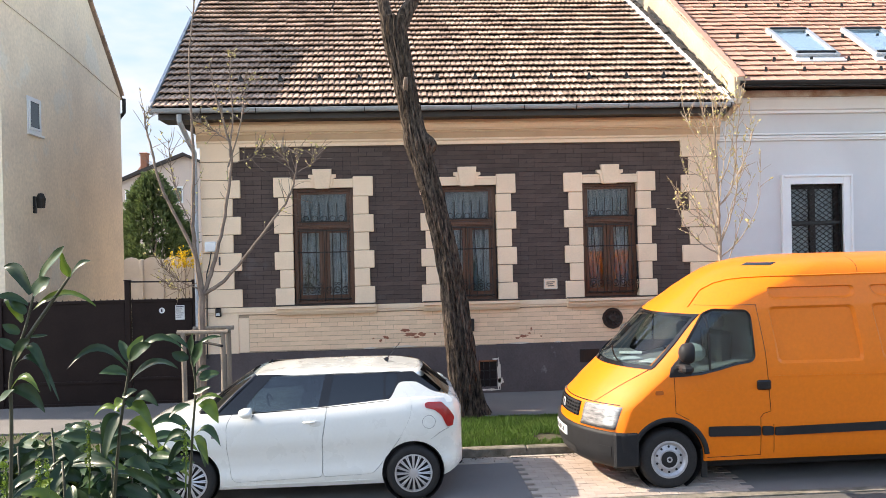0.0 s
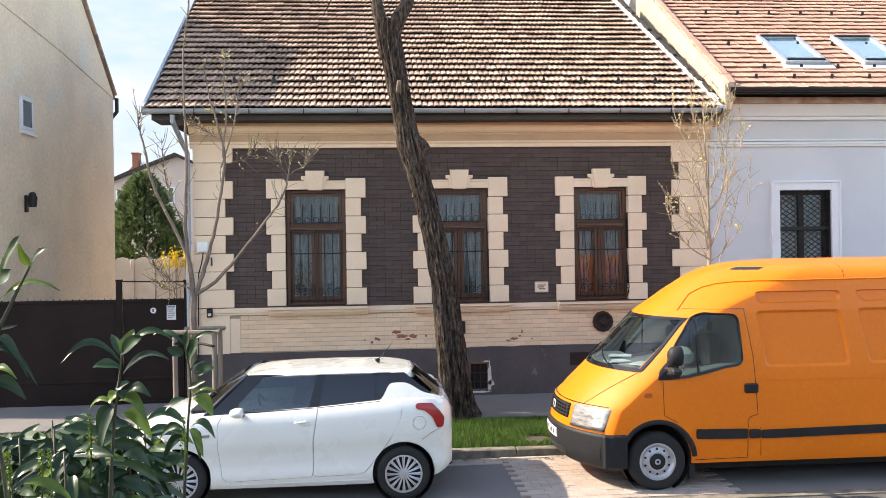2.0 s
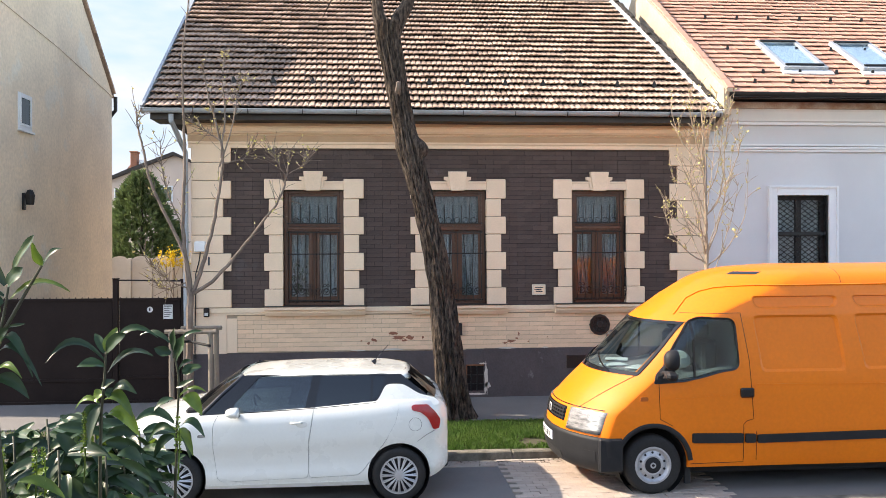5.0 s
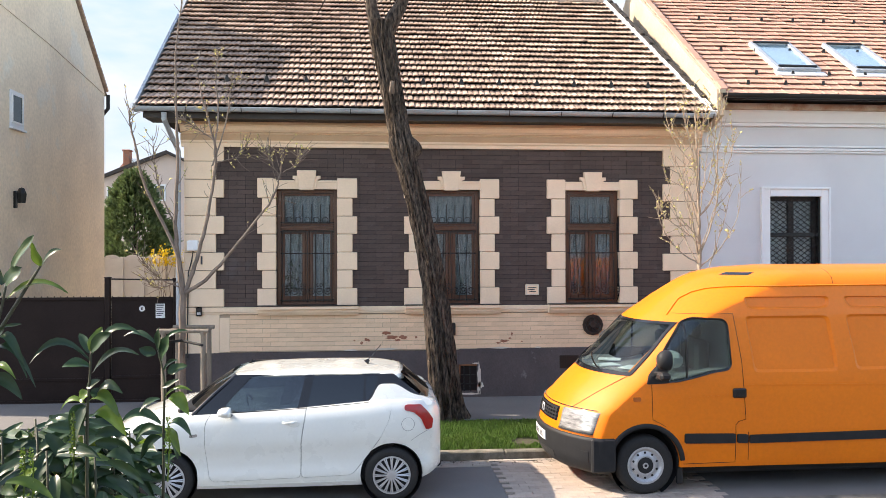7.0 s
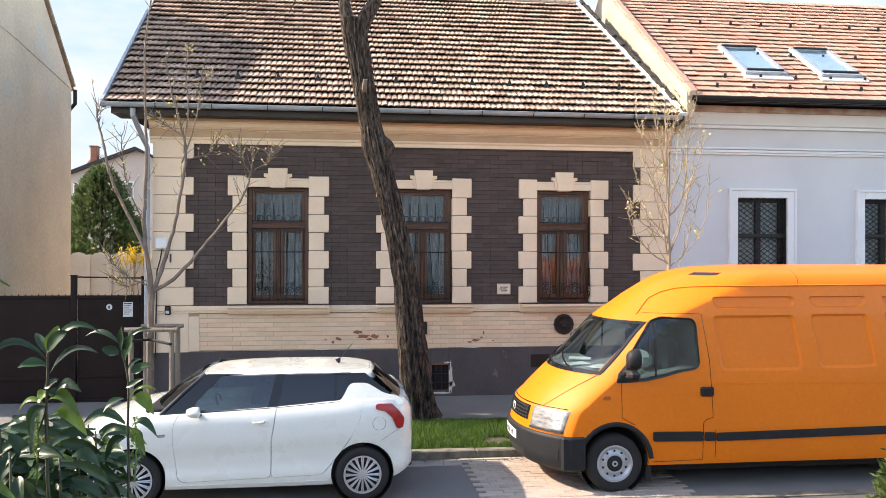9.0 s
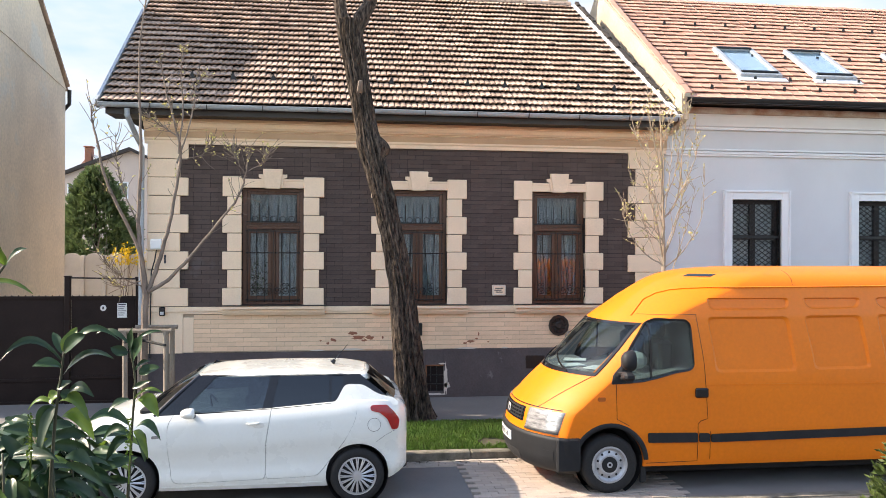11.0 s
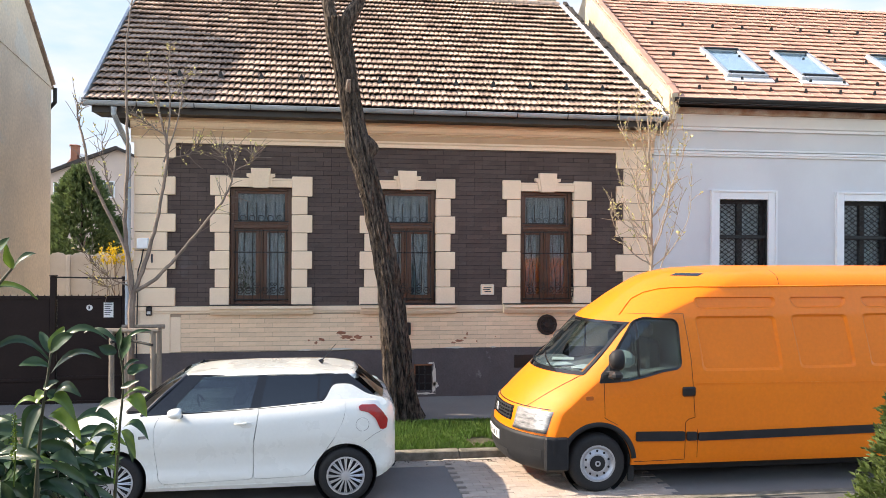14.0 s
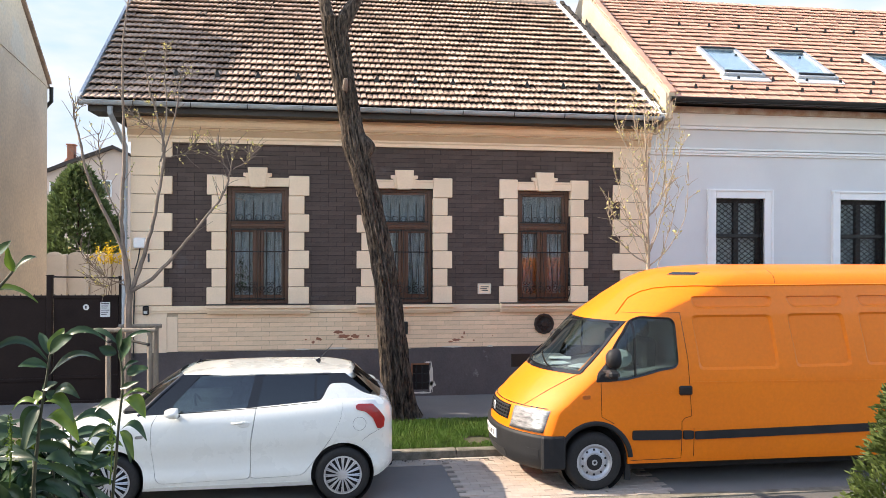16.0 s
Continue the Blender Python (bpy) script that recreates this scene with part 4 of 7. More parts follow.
def car_shell():
    b = bmesh.new()
    rings = []
    for i in range(77):
        x = -3.10 + 3.79 * i / 76
        lo, hi = c_bot(x), c_belt(x)
        half = [(c_w(x) * 0.6, lo)] + [(car_half(x, lo + (hi - lo) * u), lo + (hi - lo) * u) for u in (0, 0.05, 0.1, 0.16, 0.22, 0.28, 0.34, 0.4, 0.46, 0.52, 0.58, 0.64, 0.7, 0.75, 0.8, 0.85, 0.9, 0.95, 1.0)]
        wtop, crown = half[-1][0], 0.05 if x < -1.9 else 0.02
        half += [(wtop * k, hi + crown * (1 - k * k) + 0.008) for k in (0.96, 0.85, 0.65, 0.35)]
        rings.append([b.verts.new((x, CY - y, z)) for y, z in half] + [b.verts.new((x, CY + y, z)) for y, z in reversed(half)])
    for a, c in zip(rings, rings[1:]):
        for j in range(len(a)):
            b.faces.new((a[j], a[(j + 1) % len(a)], c[(j + 1) % len(a)], c[j]))
    b.faces.new(rings[0])
    b.faces.new(rings[-1][::-1])
    return b


def plug(outline, side, grow=0.0):
    """A block with a door's outline on one flank (side -1 near, 1 far), a little larger if asked."""
    cx, cz = sum(u for u, _ in outline) / len(outline), sum(v for _, v in outline) / len(outline)
    pts = [(u + math.copysign(grow, u - cx), v + math.copysign(grow, v - cz)) for u, v in outline]
    return prism(bmesh.new(), pts, CY + side * 0.72, CY + side * 1.2, "y")


DOORS = [rounded(d, 0.05) for d in ([(-1.78, 1.10), (-0.80, 1.12), (-0.83, 0.90), (-0.862, 0.70), (-0.866, 0.30), (-1.80, 0.275), (-1.845, 0.32), (-1.885, 0.62), (-1.89, 0.90)],
                                    [(-0.79, 1.12), (0.13, 1.13), (0.125, 1.02), (0.10, 0.90), (0.0, 0.71), (-0.12, 0.54), (-0.205, 0.44), (-0.29, 0.335), (-0.36, 0.315), (-0.856, 0.30), (-0.852, 0.70), (-0.82, 0.90)])]
WF, WR = -2.312, 0.133
cuts = [wheel_cutter(x, 0.31, 0.345, *ys) for x in (WF, WR) for ys in ((CY - 1.1, CY - 0.56), (CY + 0.56, CY + 1.1))]
cuts += [plug(d, side, 0.0035) for d in DOORS for side in (-1, 1)]
body = soft_edges(part("body", carved(car_shell(), cuts), M["white_paint"], car, "glossy white painted body"), 28)
for d in DOORS:
    for side in (-1, 1):
        soft_edges(part("door", carved(car_shell(), [plug(d, side)], "INTERSECT"), M["white_paint"], car), 28)
# dark block added inside so that the door gaps look shaded
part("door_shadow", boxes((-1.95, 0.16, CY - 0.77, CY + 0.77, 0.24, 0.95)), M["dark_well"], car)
for x in (WF, WR):
    for s in (-1, 1):
        wheel(car, x, CY + s * 0.755, 0.30, 0.19, 0.205, s, "car")
        bm = bmesh.new()
        lathe(bm, [(0.338, s * 0.27), (0.338, 0), (0.02, 0)], 28, "y")
        part("wheel_well", bm, M["dark_well"], car).location = (x, CY + s * 0.57, 0.31)
# roof
r_z = curve([(-1.72, 1.352), (-1.62, 1.380), (-1.45, 1.402), (-1.2, 1.416), (-0.8, 1.424), (-0.3, 1.420), (0.05, 1.406), (0.24, 1.385), (0.285, 1.362)])
r_w = curve([(-1.72, 0.30), (-1.69, 0.44), (-1.62, 0.54), (-1.5, 0.595), (-1.1, 0.628), (-0.3, 0.63), (0.05, 0.605), (0.20, 0.56), (0.26, 0.50), (0.285, 0.40)])
bm = bmesh.new()
rings = []
for i in range(49):
    x = -1.72 + 2.005 * (0.5 - 0.5 * math.cos(math.pi * i / 48))
    w, zt = r_w(x), r_z(x)
    zl = 1.348 + 0.042 * math.sin(math.pi * min(1.0, i / 30) / 2) - 0.075 * max(0, (x + 0.02) / 0.3)
    half = [(w * 0.9, zl - 0.015), (w * 0.985, zl - 0.01), (w, zl + 0.006), (w * 0.985, zl + (zt - zl) * 0.35), (w * 0.94, zl + (zt - zl) * 0.62), (w * 0.82, zl + (zt - zl) * 0.84), (w * 0.55, zl + (zt - zl) * 0.96), (w * 0.2, zt)]
    rings.append([bm.verts.new((x, CY - y, z)) for y, z in half] + [bm.verts.new((x, CY + y, z)) for y, z in reversed(half)])
for a, b in zip(rings, rings[1:]):
    for j in range(len(a)):
        bm.faces.new((a[j], a[(j + 1) % len(a)], b[(j + 1) % len(a)], b[j]))
bm.faces.new(rings[0])
bm.faces.new(rings[-1][::-1])
bmesh.ops.recalc_face_normals(bm, faces=bm.faces)
soft_edges(part("roof", bm, M["white_paint"], car, "white floating roof with a small spoiler"), 60)
bm = bmesh.new()
tube(bm, [(-0.16, CY, 1.43), (-0.13, CY, 1.465)], [0.035, 0.018], 8)
tube(bm, [(-0.14, CY, 1.46), (0.02, CY, 1.645)], [0.006, 0.003], 6)
part("aerial", bm, M["gloss_black"], car)
# cabin sides on both flanks
FRAME = [(-2.02, 0.98), (-1.58, 1.395), (0.16, 1.385), (0.56, 1.08), (0.30, 1.08), (-0.10, 1.08), (-0.8, 1.03), (-1.6, 0.98)]
GLASS = {"front_window": ([(-1.69, 1.005), (-1.68, 1.10), (-1.42, 1.385), (-0.825, 1.392), (-0.905, 1.042)], "car_glass"),
         "rear_window": ([(-0.80, 1.05), (-0.735, 1.392), (-0.175, 1.385), (-0.185, 1.095)], "dark_glass"),
         "quarter_window": ([(-0.155, 1.10), (-0.15, 1.38), (-0.02, 1.378), (-0.02, 1.32), (-0.07, 1.20)], "dark_glass")}
QUARTER = rounded([(-0.16, 1.08), (-0.09, 1.13), (-0.03, 1.25), (0.01, 1.285), (0.17, 1.285), (0.23, 1.26), (0.36, 1.18), (0.56, 1.13), (0.60, 1.06), (0.2, 1.03)], 0.05)


def flipped(surf):
    return lambda x, z: (2 * CY - surf(x, z)[0], 1.0)


def with_holes(frame, holes, surf, lift, thick):
    """A framed side: pillars between the openings, cut from one plate."""
    blank = panel(frame, surf, lift, thick, 0.08)
    tools = []
    for h in holes:
        t = bmesh.new()
        prism(t, rounded(h, 0.03), CY - 1.2, CY + 1.2, "y")
        tools.append(t)
    return carved(blank, tools)


for surf in (car_cabin, flipped(car_cabin)):
    part("window_frame", with_holes(FRAME, [g[0] for g in GLASS.values()], surf, 0.0, 0.03), M["gloss_black"], car, "gloss black pillars and window frames")
    for nm, (poly, mt) in GLASS.items():
        part(nm, panel(finer(poly, 0.2), surf, -0.010, 0.004), M[mt], car)
    part("quarter_panel", panel(QUARTER, surf, 0.022, 0.05), M["white_paint"], car)
# windscreen and rear glass
bm = bmesh.new()
grid = []
for i in range(7):
    f = i / 6
    grid.append([bm.verts.new((-2.04 + 0.44 * f - 0.22 * (1 - s * s) * (1 - 0.45 * f), CY + s * (0.77 - 0.22 * f), 0.99 + 0.40 * f + 0.025 * math.sin(math.pi * f))) for s in (j / 5 - 1 for j in range(11))])
for a, b in zip(grid, grid[1:]):
    for j in range(10):
        bm.faces.new((a[j], a[j + 1], b[j + 1], b[j]))
part("windscreen", bm, M["car_glass"], car, smooth=True)
bm = bmesh.new()
grid = []
for i in range(5):
    f = i / 4
    grid.append([bm.verts.new((0.60 - 0.36 * f + 0.05 * (1 - s * s), CY + s * (0.66 - 0.14 * f), 1.06 + 0.33 * f)) for s in (j / 4 - 1 for j in range(9))])
for a, b in zip(grid, grid[1:]):
    for j in range(8):
        bm.faces.new((a[j], b[j], b[j + 1], a[j + 1]))
part("rear_screen", bm, M["dark_glass"], car, smooth=True)
bm = bmesh.new()
rings = []
for i in range(9):
    f = i / 8
    w = 0.70 - 0.15 * f
    xs = [0.585 - 0.36 * f - 0.30 * abs(k) ** 6 for k in (-1, -0.97, -0.9, -0.75, -0.4, 0, 0.4, 0.75, 0.9, 0.97, 1)]
    ks = (-1, -0.97, -0.9, -0.75, -0.4, 0, 0.4, 0.75, 0.9, 0.97, 1)
    rings.append([bm.verts.new((x, CY + k * w, 1.06 + 0.33 * f)) for x, k in zip(xs, ks)])
for a, b in zip(rings, rings[1:]):
    for j in range(10):
        bm.faces.new((a[j], a[j + 1], b[j + 1], b[j]))
part("tailgate_frame", bm, M["gloss_black"], car, "gloss black tailgate surround", smooth=True)
part("cowl", boxes((-2.22, -1.95, CY - 0.68, CY + 0.68, 0.985, 1.052), bevel=0.02), M["plastic"], car)
for s in (-1, 1):
    bm = bmesh.new()
    tube(bm, [(-2.04, CY + s * 0.775, 0.985), (-1.83, CY + s * 0.70, 1.19), (-1.60, CY + s * 0.565, 1.385)], [0.024, 0.024, 0.026], 8)
    part("windscreen_pillar", bm, M["gloss_black"], car)
    # doors, gaps, handles, mirror, lamps
    surf = car_side if s < 0 else flipped(car_side)
    hb = bmesh.new()
    y0 = surf(-0.92, 0.90)[0]
    tube(hb, [(-1.055, y0 + s * 0.006, 0.905), (-1.03, y0 + s * 0.034, 0.906), (-0.95, y0 + s * 0.036, 0.909), (-0.925, y0 + s * 0.006, 0.909)], [0.009, 0.012, 0.012, 0.009], 8)
    part("door_handle", hb, M["white_paint"], car, smooth=True)
    hb = bmesh.new()
    lathe(hb, [(0, 0.004), (0.05, 0.003), (0.058, 0)], 16, "y")
    cup = part("handle_recess", hb, M["white_paint"], car)
    cup.matrix_basis = Matrix.Translation((-0.93, y0 + s * 0.006, 0.89)) @ Matrix.Diagonal((1.2, s, 0.6, 1))
    mb = bmesh.new()
    lathe(mb, [(0.0, -0.07), (0.05, -0.06), (0.075, -0.02), (0.078, 0.03), (0.07, 0.05), (0.0, 0.055)], 16, "x")
    mir = part("mirror", mb, M["white_paint"], car, "white door mirror", smooth=True)
    mir.matrix_basis = Matrix.Translation((-1.655, CY + s * 0.945, 1.045)) @ Matrix.Diagonal((1.15, 1.25, 0.72, 1))
    mb = bmesh.new()
    tube(mb, [(-1.62, CY + s * 0.80, 0.985), (-1.64, CY + s * 0.89, 1.0)], 0.025, 6)
    part("mirror_arm", mb, M["gloss_black"], car)
    lamp = rounded([(0.27, 1.055), (0.30, 1.075), (0.46, 1.07), (0.54, 0.99), (0.60, 0.90), (0.585, 0.80), (0.515, 0.795), (0.46, 0.92), (0.38, 0.99), (0.28, 1.015)], 0.02)
    rear = part("tail_lamp", panel(lamp, surf, 0.012, 0.04), M["red_lens"], car, "red wraparound tail lamp")
    part("lamp_bar", panel(rounded([(0.30, 1.045), (0.46, 1.04), (0.50, 1.0), (0.44, 1.005), (0.36, 1.02)], 0.01), surf, 0.014, 0.003), M["red_lens"], rear)
    fl = [(0.315 + 0.072 * math.cos(a), 0.86 + 0.072 * math.sin(a)) for a in (2 * math.pi * k / 24 for k in range(24))]
    if s < 0:
        part("fuel_cap_gap", line_on(fl, surf, 0.0018, 0.001, True), M["plastic"], car)
    part("bumper_gap", line_on([(0.34, 0.67), (0.44, 0.74), (0.55, 0.79)], surf, 0.002, 0.0), M["plastic"], car)
    head = rounded([(-2.98, 0.64), (-2.78, 0.66), (-2.60, 0.80), (-2.66, 0.82), (-2.85, 0.76), (-2.98, 0.69)], 0.02)
    part("headlamp", panel(head, surf, 0.008, 0.02), M["clear_lens"], car, "clear headlamp")
    part("side_repeater", panel(rounded([(-2.05, 0.765), (-1.97, 0.77), (-1.97, 0.80), (-2.05, 0.795)], 0.01), surf, 0.008, 0.012), M["clear_lens"], car)
    part("belt_trim", line_on([(-1.75, 1.0), (-0.8, 1.042), (-0.2, 1.087), (-0.12, 1.095)], surf, 0.011, -0.012), M["gloss_black"], car)
    part("sill_trim", line_on([(-1.95, 0.235), (-0.25, 0.25)], surf, 0.006, 0.0), M["white_paint"], car)
bm = boxes((0.63, 0.70, CY - 0.55, CY + 0.55, 0.30, 0.45), bevel=0.02)
part("rear_valance", bm, M["plastic"], car)
bm = bmesh.new()
lathe(bm, [(0.16, -0.012), (0.175, 0.0), (0.16, 0.012)], 24, "x")
st = part("steering_wheel", bm, M["gloss_black"], car)
st.matrix_basis = Matrix.Translation((-1.46, CY - 0.35, 0.98)) @ Matrix.Rotation(radians(-22), 4, "Y")
part("dashboard", boxes((-1.95, -1.6, CY - 0.72, CY + 0.72, 0.85, 0.99), bevel=0.03), M["plastic"], car)
for x in (-1.05, -0.25):
    for s in (-1, 1):
        bm = boxes((x - 0.06, x + 0.06, CY + s * 0.36 - 0.22, CY + s * 0.36 + 0.22, 0.7, 1.16), (x - 0.04, x + 0.04, CY + s * 0.36 - 0.11, CY + s * 0.36 + 0.11, 1.15, 1.30), bevel=0.03)
        part("car_seat", bm, M["seat"], car)
for k, (a, b) in enumerate((((-2.02, -0.55, 0.99), (-1.78, 0.05, 1.10)), ((-2.07, 0.05, 0.985), (-1.85, 0.55, 1.09)))):
    bm = bmesh.new()
    tube(bm, [(a[0] - 0.05, CY + a[1], a[2] + 0.01), (a[0] + 0.02 - 0.09, CY + (a[1] + b[1]) / 2, a[2] + 0.05), (b[0] - 0.1, CY + b[1], b[2])], 0.009, 5)
    part("wiper", bm, M["gloss_black"], car)

# -- orange panel van --
van = thing("van", "orange high-roof panel van with dark trim parked at the kerb", "van")
VY, VBACK = 9.525, 7.95
v_front = curve([(0.20, 2.20), (0.30, 2.08), (0.42, 2.04), (0.66, 2.03), (0.74, 2.05), (0.92, 2.09), (1.00, 2.17), (1.12, 2.28), (1.36, 2.53), (1.62, 2.79), (1.93, 3.09), (2.12, 3.36), (2.30, 3.62), (2.44, 3.86), (2.52, 4.08), (2.57, 4.35), (2.60, 4.8)])
v_half = curve([(0.20, 0.90), (0.30, 0.955), (0.42, 0.978), (0.70, 0.995), (1.15, 0.992), (1.50, 0.975), (1.95, 0.925), (2.15, 0.895), (2.37, 0.84), (2.45, 0.79), (2.52, 0.69), (2.57, 0.52), (2.60, 0.25)])


v_corner = curve([(0.2, 0.16), (1.9, 0.17), (2.1, 0.26), (2.3, 0.42), (2.6, 0.5)])


def van_front(z, s):
    """The front skin at height z and part s (-1 to 1) of the width."""
    k = curve([(0.2, 0.30), (0.66, 0.32), (0.95, 0.36), (1.36, 0.42), (1.93, 0.38), (2.2, 0.42), (2.45, 0.48), (2.6, 0.45)])(z)
    a = abs(s)
    return v_front(z) + k * a**2.2 + v_corner(z) * (1 - math.sqrt(max(0.0, 1 - a**3)))


def van_side(x, z):
    """The near flank; round the front corner it follows the front skin."""
    h = v_half(z)
    if x < van_front(z, 1.0):
        lo_, hi_ = 0.0, 1.0
        for _ in range(24):
            mid = (lo_ + hi_) / 2
            lo_, hi_ = (mid, hi_) if van_front(z, mid) < x else (lo_, mid)
        h *= lo_
    return VY - h, -1.0


bm = bmesh.new()
rings = []
zs = [0.30, 0.33, 0.36, 0.42, 0.5, 0.58, 0.66, 0.74, 0.82, 0.88, 0.92, 0.96, 1.0, 1.06, 1.12, 1.2, 1.28, 1.36, 1.45, 1.55, 1.65, 1.75, 1.85, 1.93, 2.0, 2.08, 2.15, 2.22, 2.30, 2.37, 2.41, 2.45, 2.49, 2.52, 2.55, 2.57, 2.59, 2.60]
SS = [-1, -0.998, -0.99, -0.97, -0.94, -0.9, -0.84, -0.76, -0.66, -0.55, -0.42, -0.28, -0.14, 0, 0.14, 0.28, 0.42, 0.55, 0.66, 0.76, 0.84, 0.9, 0.94, 0.97, 0.99, 0.998, 1]
for z in zs:
    h = v_half(z)
    front_pts = [(van_front(z, s), VY + s * h) for s in SS]
    x1 = front_pts[-1][0]
    far = [(x1 + (VBACK - x1) * f, VY + h) for f in (0.15, 0.35, 0.6, 0.85, 0.985)]
    ring = front_pts + far + [(VBACK + 0.02, VY + h * 0.95), (VBACK + 0.02, VY - h * 0.95)] + [(x, 2 * VY - y) for x, y in reversed(far)]
    rings.append([bm.verts.new((x, y, z)) for x, y in ring])
for a, b in zip(rings, rings[1:]):
    for j in range(len(a)):
        bm.faces.new((a[j], a[(j + 1) % len(a)], b[(j + 1) % len(a)], b[j]))
bm.faces.new(rings[0][::-1])
bm.faces.new(rings[-1])
VF, VR = 3.012, 7.09
cuts = [wheel_cutter(x, 0.36, 0.41, *ys) for x in (VF, VR) for ys in ((VY - 1.2, VY - 0.62), (VY + 0.62, VY + 1.2))]
SIDE_WIN = rounded([(3.09, 1.275), (3.38, 1.285), (3.60, 1.33), (3.80, 1.385), (3.98, 1.41), (4.02, 1.46), (3.995, 1.93), (3.95, 1.985), (3.60, 2.0), (3.48, 1.95), (3.30, 1.70), (3.17, 1.50)], 0.04)
t = bmesh.new()
prism(t, SIDE_WIN, VY - 1.2, VY + 1.2, "y")
cuts.append(t)
t = bmesh.new()
prism(t, [(2.30, 1.365), (3.55, 1.365), (3.7, 1.92), (2.8, 1.92)], VY - 0.80, VY + 0.80, "y")
cuts.append(t)
# pressed recesses along the load side
RECESS = [[(4.29, 1.375), (5.31, 1.375), (5.23, 2.02), (4.21, 2.02)], [(5.53, 1.39), (6.26, 1.395), (6.17, 2.03), (5.43, 2.03)], [(6.46, 1.40), (7.50, 1.40), (7.42, 2.04), (6.37, 2.04)],
          [(4.25, 2.10), (5.24, 2.105), (5.26, 2.24), (4.21, 2.24)], [(5.49, 2.105), (6.14, 2.11), (6.19, 2.24), (5.42, 2.24)], [(6.42, 2.11), (7.40, 2.11), (7.45, 2.24), (6.36, 2.24)]]
for poly in RECESS:
    t = bmesh.new()
    rim = finer(rounded(poly, 0.06), 0.12)
    k = len(rim)
    cx, cz = sum(u for u, _ in rim) / k, sum(v for _, v in rim) / k
    inner = [(cx + (u - cx) * (1 - 0.03 / max(abs(u - cx), 0.3)), cz + (v - cz) * (1 - (0.03 if poly[2][1] - poly[0][1] > 0.3 else 0.014) / max(abs(v - cz), 0.05))) for u, v in rim]
    o = [t.verts.new((u, van_side(u, v)[0] - 0.02, v)) for u, v in rim]
    m_ = [t.verts.new((u, van_side(u, v)[0], v)) for u, v in rim]
    i_ = [t.verts.new((u, van_side(u, v)[0] + 0.026, v)) for u, v in inner]
    for j in range(k):
        n2 = (j + 1) % k
        t.faces.new((o[j], o[n2], m_[n2], m_[j]))
        t.faces.new((m_[j], m_[n2], i_[n2], i_[j]))
    t.faces.new(o[::-1])
    t.faces.new(i_)
    cuts.append(t)
shell = carved(bm, cuts)
for f in shell.faces:
    c = f.calc_center_median()
    if 1.15 < c.z < 2.1 and c.x < 4.08:
        side_in = v_half(c.z) - abs(c.y - VY)
        s_ = min(1.0, abs(c.y - VY) / v_half(c.z))
        if side_in > 0.012 and c.x > van_front(c.z, s_) + 0.02:
            f.material_index = 1
soft_edges(part("body", shell, [M["orange_paint"], M["cab_trim"]], van, "orange painted van body with pressed side panels"), 26)
for x in (VF, VR):
    for s in (-1, 1):
        wheel(van, x, VY + s * 0.87, 0.335, 0.215, 0.205, s, "van")
        bm = bmesh.new()
        lathe(bm, [(0.403, s * 0.30), (0.403, 0), (0.02, 0)], 28, "y")
        part("wheel_well", bm, M["dark_well"], van).location = (x, VY + s * 0.63, 0.36)
        bm = bmesh.new()
        if x == VF:
            lathe(bm, [(0.40, 0.0), (0.405, s * 0.022), (0.452, s * 0.018), (0.46, 0.0)], 24, "y", (0, 0, 0), radians(4), radians(176))
            part("arch_trim", bm, M["plastic"], van, smooth=True).location = (x, VY + s * 0.985, 0.36)
vs_far = lambda x, z: (2 * VY - van_side(x, z)[0], 1.0)
